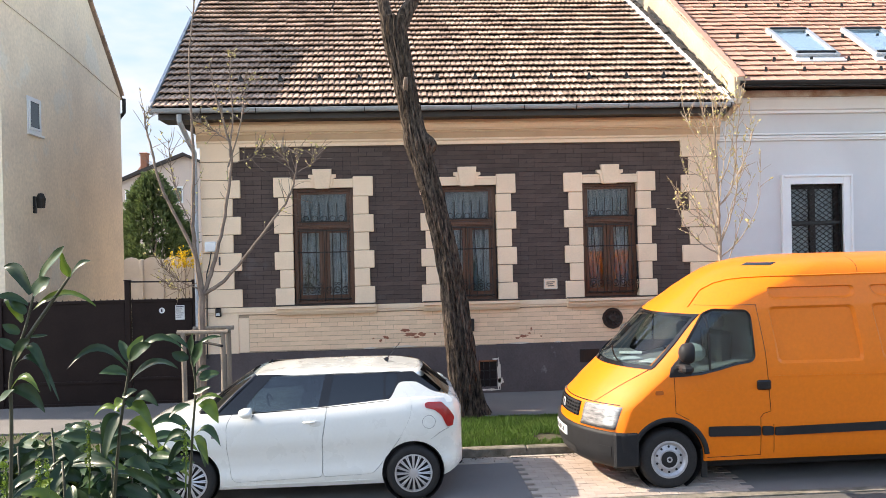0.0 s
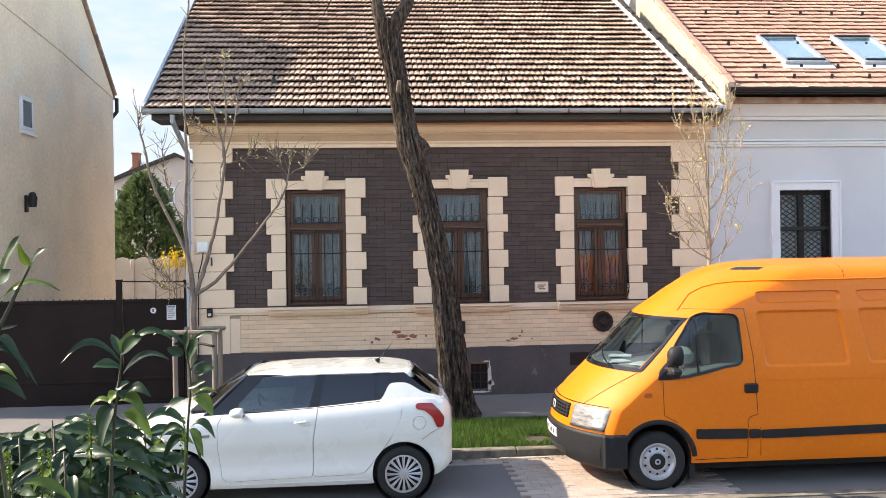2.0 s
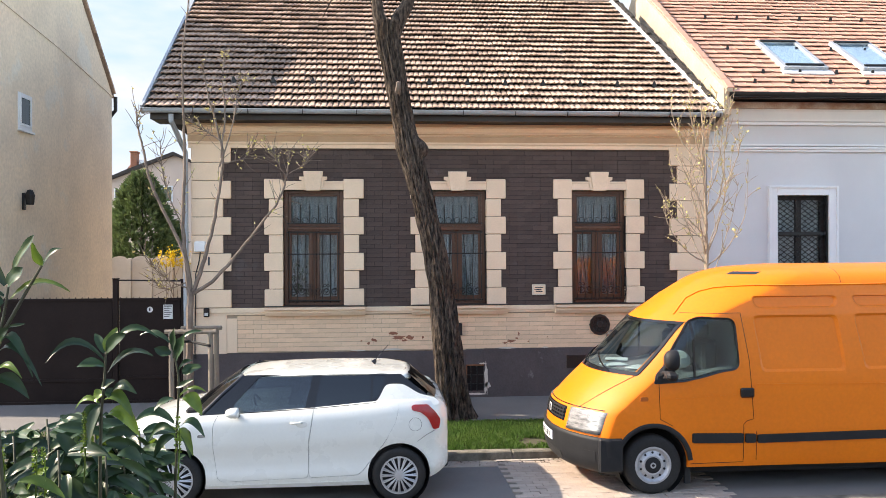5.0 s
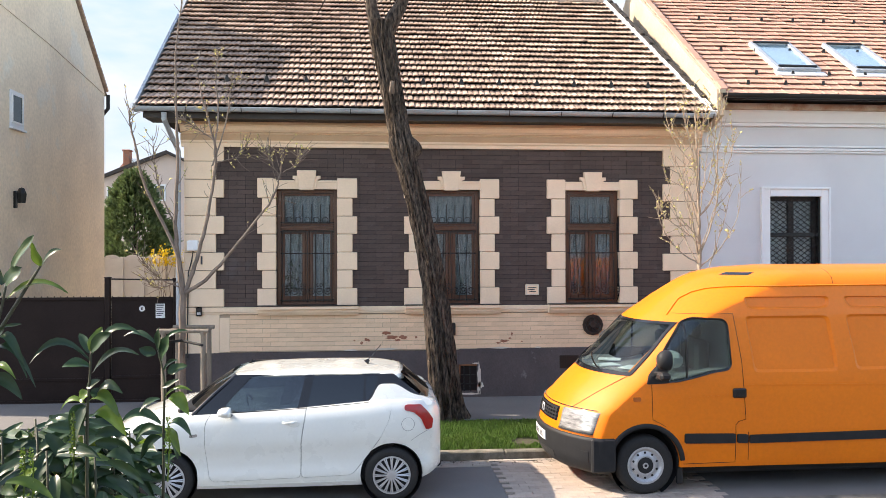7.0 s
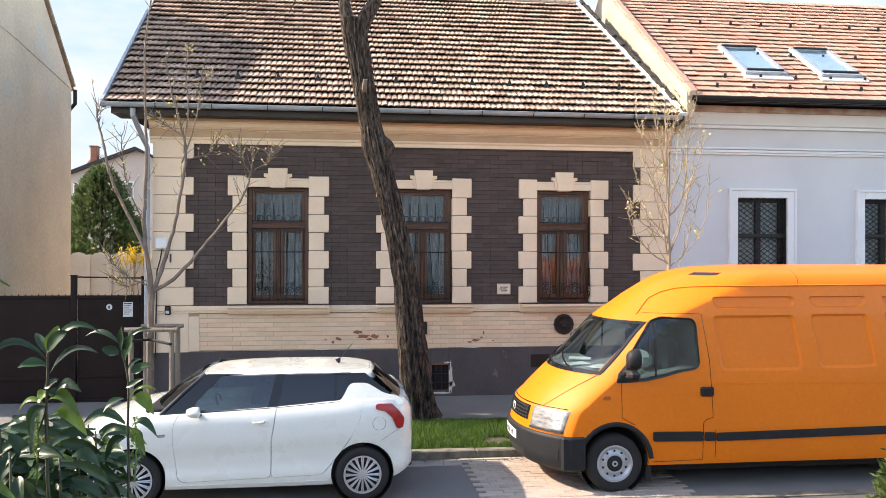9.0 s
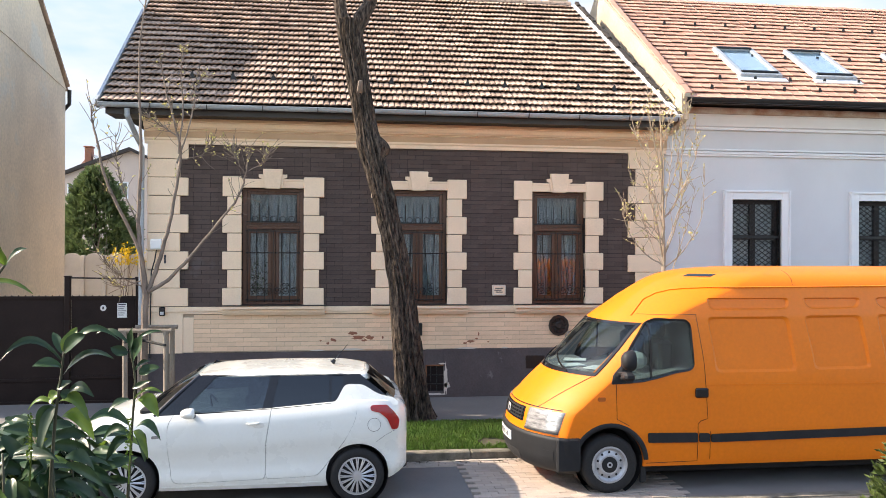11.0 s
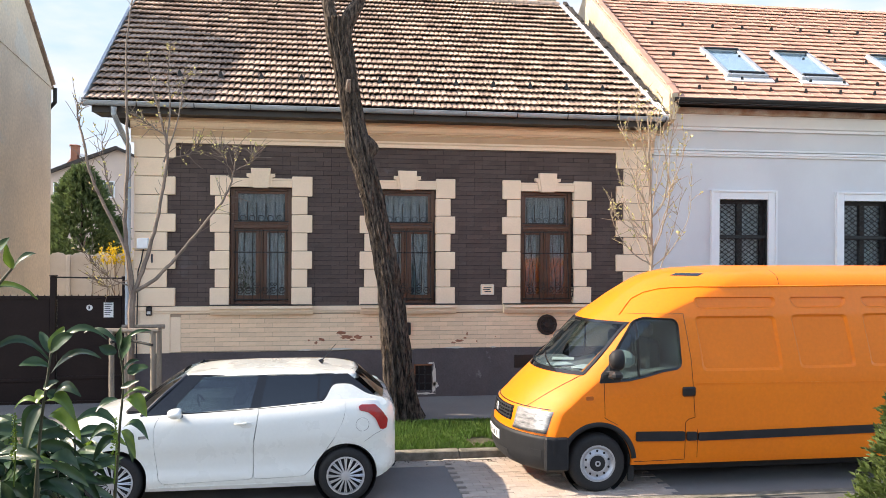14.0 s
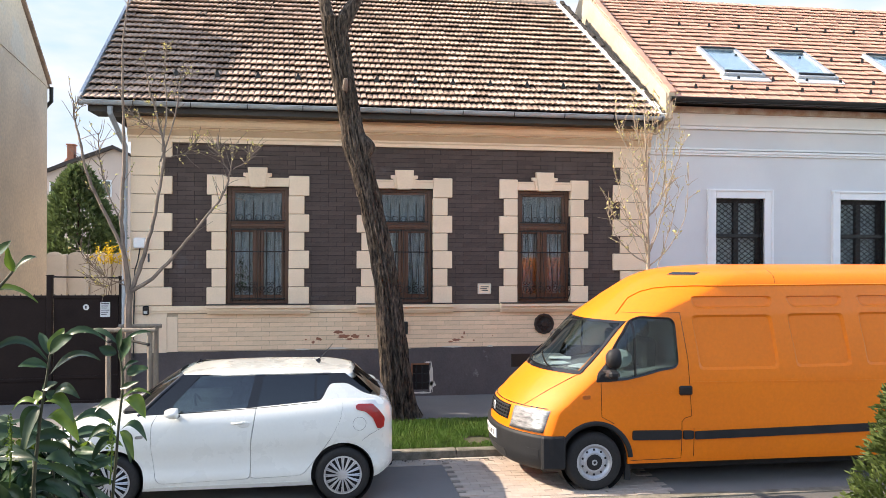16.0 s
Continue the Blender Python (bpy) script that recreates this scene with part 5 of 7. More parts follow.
for s, surf in ((-1, van_side), (1, vs_far)):
    part("side_window", panel(SIDE_WIN, surf, -0.012, 0.004), M["van_glass"], van)
    part("window_seal", line_on(SIDE_WIN, surf, 0.014, 0.0, True), M["gloss_black"], van)
    part("quarter_bar", line_on([(3.50, 1.31), (3.50, 1.95)], surf, 0.014, -0.006), M["gloss_black"], van)
    part("side_strip", panel(rounded([(3.46, 0.585), (4.055, 0.575), (4.055, 0.685), (3.46, 0.695)], 0.02), surf, 0.022, 0.03), M["plastic"], van, "dark grey rubbing strip")
    part("side_strip", panel(rounded([(4.08, 0.575), (4.205, 0.575), (4.205, 0.675), (4.08, 0.68)], 0.02), surf, 0.022, 0.03), M["plastic"], van)
    part("side_strip", panel(rounded([(4.225, 0.57), (6.62, 0.605), (6.62, 0.70), (4.225, 0.665)], 0.02), surf, 0.022, 0.03), M["plastic"], van)
    part("door_gap", line_on([(3.08, 1.27), (3.09, 0.86), (3.24, 0.78)], surf, 0.0032, 0.001), M["gloss_black"], van)
    part("door_gap", line_on([(3.46, 2.04), (4.07, 2.05), (4.146, 1.50), (4.185, 0.845), (4.10, 0.82), (4.066, 0.78), (4.066, 0.35), (3.45, 0.34)], surf, 0.0032, 0.001), M["gloss_black"], van)
    part("panel_gap", line_on([(4.215, 0.70), (4.22, 0.37)], surf, 0.003, 0.001), M["gloss_black"], van)
    part("roof_gutter", line_on([(3.40, 2.02), (3.60, 2.20), (3.75, 2.28), (3.9, 2.325), (4.05, 2.345), (4.3, 2.36), (7.9, 2.385)], surf, 0.012, 0.002), M["orange_paint"], van)
    part("roof_seam", line_on([(5.33, 2.39), (5.345, 2.46), (5.35, 2.52), (5.35, 2.56)], surf, 0.004, 0.0), M["gloss_black"], van)
    part("waist_crease", line_on([(3.12, 1.08), (4.14, 1.13)], surf, 0.006, -0.002), M["orange_paint"], van)
    part("waist_crease", line_on([(4.2, 1.235), (7.85, 1.205)], surf, 0.012, -0.003), M["orange_paint"], van)
    hb = boxes((4.03, 4.19, surf(4.1, 1.14)[0] - 0.03, surf(4.1, 1.14)[0] + 0.03, 1.09, 1.20), bevel=0.015)
    part("door_handle", hb, M["gloss_black"], van, "black door handle")
    part("side_repeater", panel(rounded([(2.86, 1.07), (2.95, 1.07), (2.95, 1.115), (2.86, 1.115)], 0.015), lambda x, z: (surf(x, z)[0], surf(x, z)[1]), 0.015, 0.03), M["amber"], van, "amber indicator")
    mb = bmesh.new()
    lathe(mb, [(0.0, -0.085), (0.06, -0.08), (0.095, -0.05), (0.11, 0.0), (0.11, 0.045), (0.10, 0.062), (0.0, 0.066)], 20, "x")
    mir = part("mirror", mb, M["plastic"], van, "black door mirror", smooth=True)
    mir.matrix_basis = Matrix.Translation((3.18, VY + s * 1.13, 1.55)) @ Matrix.Diagonal((1.0, 0.85, 1.05, 1))
    part("mirror_lower", boxes((3.10, 3.23, VY + s * 1.13 - 0.09, VY + s * 1.13 + 0.07, 1.33, 1.42), bevel=0.03), M["plastic"], van)
    mb = bmesh.new()
    tube(mb, [(3.12, VY + s * 0.97, 1.38), (3.14, VY + s * 1.10, 1.40)], 0.022, 6)
    tube(mb, [(3.13, VY + s * 0.97, 1.33), (3.16, VY + s * 1.12, 1.34)], 0.016, 6)
    part("mirror_arm", mb, M["plastic"], van)
    part("mirror_base", panel(rounded([(3.02, 1.26), (3.28, 1.27), (3.26, 1.50), (3.14, 1.46), (3.05, 1.36)], 0.02), surf, 0.012, 0.03), M["plastic"], van)
    mb = boxes((3.40, 3.47, VY + s * 0.90 - 0.02, VY + s * 0.90 + 0.02, 0.10, 0.42), bevel=0.006)
    part("mud_flap", mb, M["rubber"], van)


def front_patch(z0, z1, s0, s1, lift, nz=8, ns=14, shape=None):
    """A plate on the front skin between heights and parts of the width."""
    b = bmesh.new()
    g = []
    for i in range(nz + 1):
        row_ = []
        for j in range(ns + 1):
            u, v = j / ns, i / nz
            if shape:
                u, v = shape(u, v)
            z, s = z0 + (z1 - z0) * v, s0 + (s1 - s0) * u
            row_.append(b.verts.new((van_front(z, s) - lift, VY + s * (v_half(z) + lift * abs(s)), z)))
        g.append(row_)
    for i in range(nz):
        for j in range(ns):
            b.faces.new((g[i][j], g[i][j + 1], g[i + 1][j + 1], g[i + 1][j]))
    rim = [g[0][j] for j in range(ns + 1)] + [g[i][ns] for i in range(1, nz + 1)] + [g[nz][j] for j in range(ns - 1, -1, -1)] + [g[i][0] for i in range(nz - 1, 0, -1)]
    low = [b.verts.new(v.co + Vector((lift + 0.012, 0, 0))) for v in rim]
    for i in range(len(rim)):
        j = (i + 1) % len(rim)
        b.faces.new((rim[i], low[i], low[j], rim[j]))
    bmesh.ops.recalc_face_normals(b, faces=b.faces)
    return b


part("windscreen", front_patch(1.35, 1.935, -0.84, 0.84, 0.004), M["van_glass"], van, smooth=True)
for z0, z1, nm in ((1.335, 1.372, "screen_seal"), (1.915, 1.945, "screen_seal")):
    part(nm, front_patch(z0, z1, -0.86, 0.86, 0.008, 2, 20), M["gloss_black"], van)
for s in (-1, 1):
    part("screen_seal", front_patch(1.35, 1.94, min(s * 0.835, s * 0.865), max(s * 0.835, s * 0.865), 0.008, 10, 2), M["gloss_black"], van)
part("bumper", front_patch(0.24, 0.66, -1.0, 1.0, 0.035, 10, 44), M["plastic"], van, "dark grey plastic front bumper", smooth=True)
for s in (-1, 1):
    bx0 = van_front(0.45, 0.999)
    bm = boxes((bx0 - 0.12, 2.66, VY + s * 0.985 - 0.03, VY + s * 0.985 + 0.03, 0.27, 0.655), bevel=0.02)
    part("bumper_side", bm, M["plastic"], van)
    lo, hi = (-0.93, -0.52) if s < 0 else (0.52, 0.93)
    hl = part("headlamp", front_patch(0.70, 0.93, lo, hi, 0.012, 8, 14), M["clear_lens"], van, "clear rectangular headlamp", smooth=True)
    part("lamp_rim", front_patch(0.685, 0.70, lo, hi, 0.016, 1, 14), M["plastic"], hl)
gr = part("grille", front_patch(0.75, 0.92, -0.44, 0.44, 0.006), M["gloss_black"], van, "black slatted grille")
for k in range(4):
    z = 0.775 + 0.04 * k
    part("grille_bar", front_patch(z, z + 0.014, -0.43, 0.43, 0.016, 1, 14), M["plastic"], gr)
for k in range(12):
    s = -0.40 + 0.8 * k / 11
    part("grille_rib", front_patch(0.755, 0.915, s - 0.008, s + 0.008, 0.014, 4, 1), M["plastic"], gr)
bm = bmesh.new()
lathe(bm, [(0.035, 0), (0.05, -0.008), (0.058, 0)], 24, "x")
part("badge", bm, M["alloy"], gr).location = (van_front(0.84, 0) - 0.02, VY, 0.84)
plate = part("number_plate", front_patch(0.48, 0.59, -0.26, 0.26, 0.045, 2, 8), M["plate"], van, "white front number plate")
for k in range(5):
    s = -0.17 + 0.08 * k
    part("plate_bar", front_patch(0.505, 0.565, s, s + 0.035, 0.048, 1, 1), M["ink"], plate)
part("bumper_intake", front_patch(0.30, 0.40, -0.45, 0.45, 0.039, 2, 12), M["dark_well"], van)
for s in (-1, 1):
    part("fog_lamp", front_patch(0.38, 0.50, min(s * 0.80, s * 0.93), max(s * 0.80, s * 0.93), 0.038, 3, 5), M["plastic"], van)
for a, b in ((-0.55, 0.0), (0.10, 0.62)):
    bm = bmesh.new()
    pts = [(van_front(1.35 + 0.16 * f, a + (b - a) * f) - 0.02, VY + (a + (b - a) * f) * v_half(1.4), 1.35 + 0.16 * f) for f in (0, 0.25, 0.5, 0.75, 1)]
    tube(bm, pts, 0.010, 5)
    part("wiper", bm, M["gloss_black"], van)
part("bonnet_gap", front_patch(0.945, 0.952, -0.90, 0.90, 0.003, 1, 24), M["gloss_black"], van)
bm = bmesh.new()
pts = [(van_front(0.95 + 0.38 * f, -0.62 - 0.22 * f) - 0.001, VY - (0.62 + 0.22 * f) * v_half(1.1), 0.95 + 0.38 * f) for f in (i / 8 for i in range(9))]
tube(bm, pts, 0.004, 4)
part("bonnet_gap", bm, M["plastic"], van)
part("roof_vent", front_patch(2.485, 2.515, -0.80, -0.55, 0.006, 2, 6), M["gloss_black"], van)
part("underbody", boxes((2.45, 7.8, VY - 0.75, VY + 0.75, 0.17, 0.30), bevel=0.02), M["dark_well"], van)
# cab
for s in (-1, 1):
    part("cab_seat", boxes((3.72, 3.90, VY + s * 0.45 - 0.24, VY + s * 0.45 + 0.24, 1.0, 1.72), (3.74, 3.86, VY + s * 0.45 - 0.12, VY + s * 0.45 + 0.12, 1.73, 1.92), bevel=0.04), M["seat"], van)
bm = bmesh.new()
lathe(bm, [(0.19, -0.014), (0.208, 0.0), (0.19, 0.014)], 24, "x")
part("steering_wheel", bm, M["gloss_black"], van).matrix_basis = Matrix.Translation((3.30, VY - 0.42, 1.42)) @ Matrix.Rotation(radians(-40), 4, "Y")
bm = bmesh.new()
for x, y, a in ((2.78, -0.25, 12), (2.95, 0.2, -20), (3.0, -0.55, 40)):
    box(bm, -0.14, 0.14, -0.11, 0.11, 0, 0.012)
    bmesh.ops.transform(bm, matrix=pose(x, VY + y, 1.372 + 0.003 * abs(a) / 10, 0, 0, a), verts=bm.verts[-8:])
part("papers", bm, M["paper"], van)
part("jacket", boxes((3.42, 3.62, VY - 0.62, VY - 0.30, 1.37, 1.56), bevel=0.06), M["paper"], van)


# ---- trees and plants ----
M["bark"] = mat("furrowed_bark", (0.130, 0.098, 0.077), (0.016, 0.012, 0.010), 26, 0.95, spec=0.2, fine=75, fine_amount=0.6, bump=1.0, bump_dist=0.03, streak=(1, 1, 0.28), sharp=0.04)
M["twig"] = mat("young_bark", (0.22, 0.165, 0.13), (0.13, 0.098, 0.078), 6, 0.85, fine=60, fine_amount=0.25, bump=0.3)
M["pale_twig"] = mat("pale_young_bark", (0.38, 0.30, 0.22), (0.25, 0.19, 0.13), 6, 0.85, fine=60, fine_amount=0.25, bump=0.3)
M["bud"] = mat("spring_buds", (0.62, 0.52, 0.22), (0.48, 0.44, 0.16), 6, 0.7, vary=0.3, island=True, trans=0.3, bump=0)
M["laurel"] = mat("laurel_leaf", (0.030, 0.062, 0.024), (0.018, 0.044, 0.018), 14, 0.34, spec=0.32, fine=60, fine_amount=0.15, vary=0.3, trans=0.12, bump=0.15, bump_dist=0.003)
M["young_laurel"] = mat("young_laurel_leaf", (0.125, 0.195, 0.026), (0.085, 0.145, 0.02), 14, 0.32, fine=60, fine_amount=0.12, vary=0.25, trans=0.35, bump=0.12, bump_dist=0.003)
M["laurel_rest"] = mat("laurel_leaves", (0.030, 0.062, 0.024), (0.018, 0.044, 0.018), 14, 0.34, spec=0.32, fine=60, fine_amount=0.15, vary=0.3, island=True, trans=0.12, bump=0.15, bump_dist=0.003)
M["young_laurel_rest"] = mat("young_laurel_leaves", (0.125, 0.195, 0.026), (0.085, 0.145, 0.02), 14, 0.32, fine=60, fine_amount=0.12, vary=0.25, island=True, trans=0.35, bump=0.12, bump_dist=0.003)
M["laurel_stem"] = mat("laurel_stem", (0.045, 0.050, 0.020), (0.030, 0.028, 0.016), 12, 0.6, fine=60)
M["conifer"] = mat("conifer_needles", (0.10, 0.15, 0.055), (0.14, 0.19, 0.075), 4, 0.7, vary=0.4, island=True, trans=0.2, bump=0)
M["thuja"] = mat("thuja_scales", (0.06, 0.095, 0.018), (0.10, 0.13, 0.03), 6, 0.7, vary=0.4, island=True, trans=0.25, bump=0)
M["forsythia"] = mat("yellow_blossom", (0.75, 0.52, 0.02), (0.6, 0.42, 0.02), 6, 0.7, vary=0.2, island=True, trans=0.2, bump=0)


def smooth_path(pts, per=5):
    pts = [Vector(p) for p in pts]
    out = []
    for i in range(len(pts) - 1):
        p0, p1, p2, p3 = pts[max(i - 1, 0)], pts[i], pts[i + 1], pts[min(i + 2, len(pts) - 1)]
        for j in range(per):
            t = j / per
            out.append(0.5 * (2 * p1 + (p2 - p0) * t + (2 * p0 - 5 * p1 + 4 * p2 - p3) * t * t + (3 * p1 - p0 - 3 * p2 + p3) * t**3))
    return out + [pts[-1]]


def limb(bm, pts, r0, r1, n=6, per=5, wob=0.0, rnd=None):
    path = smooth_path(pts, per)
    if wob and rnd:
        path = [p + Vector((rnd.uniform(-wob, wob), rnd.uniform(-wob, wob), rnd.uniform(-wob, wob))) if 0 < i < len(path) - 1 else p for i, p in enumerate(path)]
    k = len(path) - 1
    tube(bm, path, [r0 + (r1 - r0) * (i / k) for i in range(k + 1)], n)
    return path


def flake(bm, p, d, nrm, long, wide):
    """A small pointed leaf or scale of two triangles bent along its middle."""
    side = d.cross(nrm).normalized() * wide / 2
    a, b, c, e = bm.verts.new(p), bm.verts.new(p + d * long * 0.5 + side + nrm * wide * 0.15), bm.verts.new(p + d * long), bm.verts.new(p + d * long * 0.5 - side + nrm * wide * 0.15)
    bm.faces.new((a, b, c))
    bm.faces.new((a, c, e))


def rand_dir(rnd, up=0.0):
    while True:
        v = Vector((rnd.uniform(-1, 1), rnd.uniform(-1, 1), rnd.uniform(-1, 1)))
        if 0.1 < v.length < 1:
            v = v.normalized() + Vector((0, 0, up))
            return v.normalized()


# old street tree with a leaning furrowed trunk
street_tree = thing("street_tree", "old bare street tree with leaning furrowed trunk", "tree")
TY = 12.25
axis_pts = smooth_path([(1.13, TY, 0.0), (1.07, TY, 0.35), (1.0, TY, 1.0), (0.86, TY, 2.28), (0.66, TY, 3.3), (0.40, TY, 4.3), (0.28, TY, 4.9), (0.13, TY, 5.7), (0.05, TY, 6.2), (0.06, TY, 6.42)], 20)
t_r = curve([(0.0, 0.34), (0.15, 0.27), (0.5, 0.235), (1.2, 0.205), (2.3, 0.175), (3.4, 0.165), (4.2, 0.17), (4.45, 0.19), (4.7, 0.155), (5.6, 0.165), (6.0, 0.175), (6.42, 0.19)])
bm = bmesh.new()
rings = []
NA = 84
for p in axis_pts:
    r = t_r(p.z)
    ring = []
    for j in range(NA):
        a = 2 * math.pi * j / NA
        c, s = math.cos(a), math.sin(a)
        q = Vector((c * 2.3, s * 2.3, p.z * 0.55))
        ridge = abs(noise.noise(Vector((c * 6.5, s * 6.5, p.z * 0.8 + 3)))) * 2.0
        fine_ = abs(noise.noise(Vector((c * 7, s * 7, p.z * 2.0 + 9))))
        bulge = 0.10 * max(0, 1 - ((p.z - 4.42) / 0.16) ** 2) * max(0, c) ** 2 + 0.05 * max(0, 1 - ((p.z - 2.45) / 0.2) ** 2) * max(0, -s)
        flare = 0.10 * max(0, 1 - p.z / 0.35) ** 2 * (0.5 + 0.5 * math.sin(a * 5 + 1))
        rr = r * (0.66 + 0.56 * min(ridge, 0.6) ** 0.6 + 0.20 * fine_ + 0.06 * noise.noise(q)) + bulge + flare
        ring.append(bm.verts.new(p + Vector((c * rr, s * rr, 0))))
    rings.append(ring)
for a, b in zip(rings, rings[1:]):
    for j in range(NA):
        bm.faces.new((a[j], a[(j + 1) % NA], b[(j + 1) % NA], b[j]))
bm.faces.new(rings[-1])
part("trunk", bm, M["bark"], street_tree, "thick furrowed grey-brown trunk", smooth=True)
rnd = random.Random(21)
for pts, r0, r1 in (([(0.0, TY, 6.2), (-0.10, TY, 6.55), (-0.16, TY, 6.9), (-0.5, TY + 0.1, 7.9), (-0.8, TY - 0.2, 9.2), (-0.9, TY, 10.6)], 0.115, 0.03), ([(0.08, TY, 6.15), (0.24, TY, 6.5), (0.40, TY, 6.85), (0.62, TY - 0.1, 8.0), (0.9, TY + 0.3, 9.4), (1.0, TY + 0.2, 10.8)], 0.14, 0.03)):
    bm = bmesh.new()
    path = limb(bm, pts, r0, r1, 10)
    for i in range(9):
        p = path[rnd.randrange(len(path) // 2, len(path))]
        q = p + rand_dir(rnd, 0.6) * rnd.uniform(0.5, 1.3)
        limb(bm, [p, (p + q) / 2 + rand_dir(rnd) * 0.08, q], 0.025, 0.006, 5)
    part("bough", bm, M["bark"], street_tree)
bm = bmesh.new()
limb(bm, [(0.20, TY - 0.10, 5.25), (0.20, TY - 0.22, 5.33), (0.21, TY - 0.26, 5.42)], 0.05, 0.03, 8)
part("stub", bm, M["twig"], street_tree, "pale broken branch stub")


def young_tree(name, label, material, branches, seed, buds, twigs):
    """A thin street tree: named boughs as (points, r0, r1), with side twigs and buds."""
    r_ = random.Random(seed)
    tree = thing(name, label, "tree", "young street trees")
    bud = bmesh.new()
    for i, (pts, r0, r1) in enumerate(branches):
        b = bmesh.new()
        path = limb(b, pts, r0, r1, 7, 6, 0.008, r_)
        if i:
            for _ in range(twigs):
                k = r_.randrange(len(path) // 3, len(path) - 1)
                p = path[k]
                d = (path[k + 1] - p).normalized()
                q = p + (d * 0.7 + rand_dir(r_, 0.5) * 0.8).normalized() * r_.uniform(0.12, 0.42)
                tw = limb(b, [p, (p + q) / 2 + rand_dir(r_) * 0.02, q], max(r1 * 0.9, 0.006), 0.0035, 4, 3)
                for s in tw[1:]:
                    if r_.random() < buds:
                        for _k in range(2):
                            flake(bud, s, rand_dir(r_, 0.6), rand_dir(r_), r_.uniform(0.03, 0.05), r_.uniform(0.025, 0.04))
        part("trunk" if i == 0 else "bough", b, material, tree)
    tagged(part("blossom", bud, M["bud"], tree, "yellow-green opening buds"), kind="stuff")
    return tree


def at_y(pts, y, rnd_, spread=0.12):
    o = rnd_.uniform(-spread, spread)
    return [(x, y + o * i / max(1, len(pts) - 1) * 2, z) for i, (x, z) in enumerate(pts)]


rnd = random.Random(5)
LT = [([(-3.12, 0.08), (-3.13, 0.8), (-3.14, 1.4), (-3.12, 2.14)], 0.062, 0.055), ([(-3.12, 2.1), (-3.22, 2.76), (-3.7, 3.76), (-3.87, 4.39), (-3.98, 4.88), (-4.0, 5.11)], 0.036, 0.007),
      ([(-3.13, 2.1), (-3.20, 2.6), (-3.25, 3.21), (-3.23, 4.12), (-3.25, 5.02), (-3.27, 5.93), (-3.18, 6.9)], 0.045, 0.008), ([(-3.10, 2.1), (-2.91, 2.67), (-2.73, 3.48), (-2.63, 4.3), (-2.72, 4.75), (-2.89, 5.39), (-2.98, 5.93)], 0.038, 0.006),
      ([(-2.63, 4.3), (-2.58, 5.03), (-2.62, 5.6), (-2.6, 6.0)], 0.016, 0.004), ([(-2.66, 4.15), (-2.45, 4.9), (-2.40, 5.4), (-2.31, 5.57)], 0.014, 0.004), ([(-3.08, 2.12), (-2.69, 2.39), (-2.15, 3.02), (-1.69, 3.62), (-1.56, 4.03), (-1.51, 4.39)], 0.034, 0.005),
      ([(-1.58, 3.95), (-1.72, 4.2), (-1.78, 4.35)], 0.008, 0.003), ([(-1.55, 4.05), (-1.36, 4.2), (-1.28, 4.4)], 0.008, 0.003), ([(-2.63, 4.57), (-2.85, 4.71), (-3.12, 4.89)], 0.012, 0.004), ([(-2.61, 4.21), (-2.32, 4.3), (-2.14, 4.53)], 0.010, 0.003),
      ([(-3.16, 2.2), (-3.45, 2.35), (-3.7, 2.6), (-3.8, 2.8)], 0.012, 0.003), ([(-3.2, 2.3), (-3.5, 2.2), (-3.65, 2.3)], 0.010, 0.003), ([(-3.25, 3.2), (-3.5, 3.9), (-3.55, 4.6)], 0.012, 0.004)]
young_tree("young_tree", "thin bare young tree tied to wooden stakes", M["twig"], [(at_y(p, 12.6, rnd, 0.0 if i == 0 else 0.15), a, b) for i, (p, a, b) in enumerate(LT)], 11, 0.14, 26)
RT = [([(5.42, 0.08), (5.40, 1.2), (5.38, 2.51), (5.37, 3.37), (5.33, 4.6), (5.3, 5.25)], 0.05, 0.008), ([(5.37, 3.37), (5.2, 3.6), (4.9, 3.94), (4.81, 4.13)], 0.016, 0.004), ([(5.35, 2.7), (5.14, 3.18), (4.86, 3.65), (4.8, 4.0)], 0.016, 0.004),
      ([(5.38, 2.55), (4.85, 2.71), (4.37, 3.09), (4.27, 3.56)], 0.014, 0.003), ([(5.39, 3.37), (5.64, 3.65), (5.74, 4.6), (5.81, 5.08)], 0.016, 0.004), ([(5.38, 2.7), (5.73, 3.27), (5.88, 3.75), (5.89, 4.13)], 0.016, 0.004), ([(5.49, 3.46), (5.83, 3.84), (6.13, 4.32), (6.16, 4.7)], 0.014, 0.003),
      ([(5.32, 4.13), (5.1, 4.51), (4.91, 4.88), (4.87, 5.17)], 0.012, 0.003), ([(5.25, 4.22), (4.81, 4.6), (4.67, 5.07)], 0.011, 0.003), ([(5.34, 2.99), (5.04, 3.08), (4.75, 2.99)], 0.010, 0.003), ([(5.36, 2.9), (5.1, 3.0), (4.6, 3.2), (4.45, 3.35)], 0.010, 0.003),
      ([(5.36, 3.7), (5.55, 4.0), (5.62, 4.6), (5.66, 4.95)], 0.012, 0.003), ([(5.34, 3.9), (5.2, 4.4), (5.12, 4.9)], 0.012, 0.003), ([(5.4, 2.5), (5.9, 2.8), (6.3, 3.3), (6.4, 3.9)], 0.012, 0.003), ([(5.33, 4.5), (5.42, 4.9), (5.5, 5.2)], 0.008, 0.003)]
RT = [(p if i == 0 else [(5.38 + (x - 5.38) * (0.72 if x < 5.38 else 0.85), z + 0.28 * j / len(p)) for j, (x, z) in enumerate(p)], a, b) for i, (p, a, b) in enumerate(RT)]
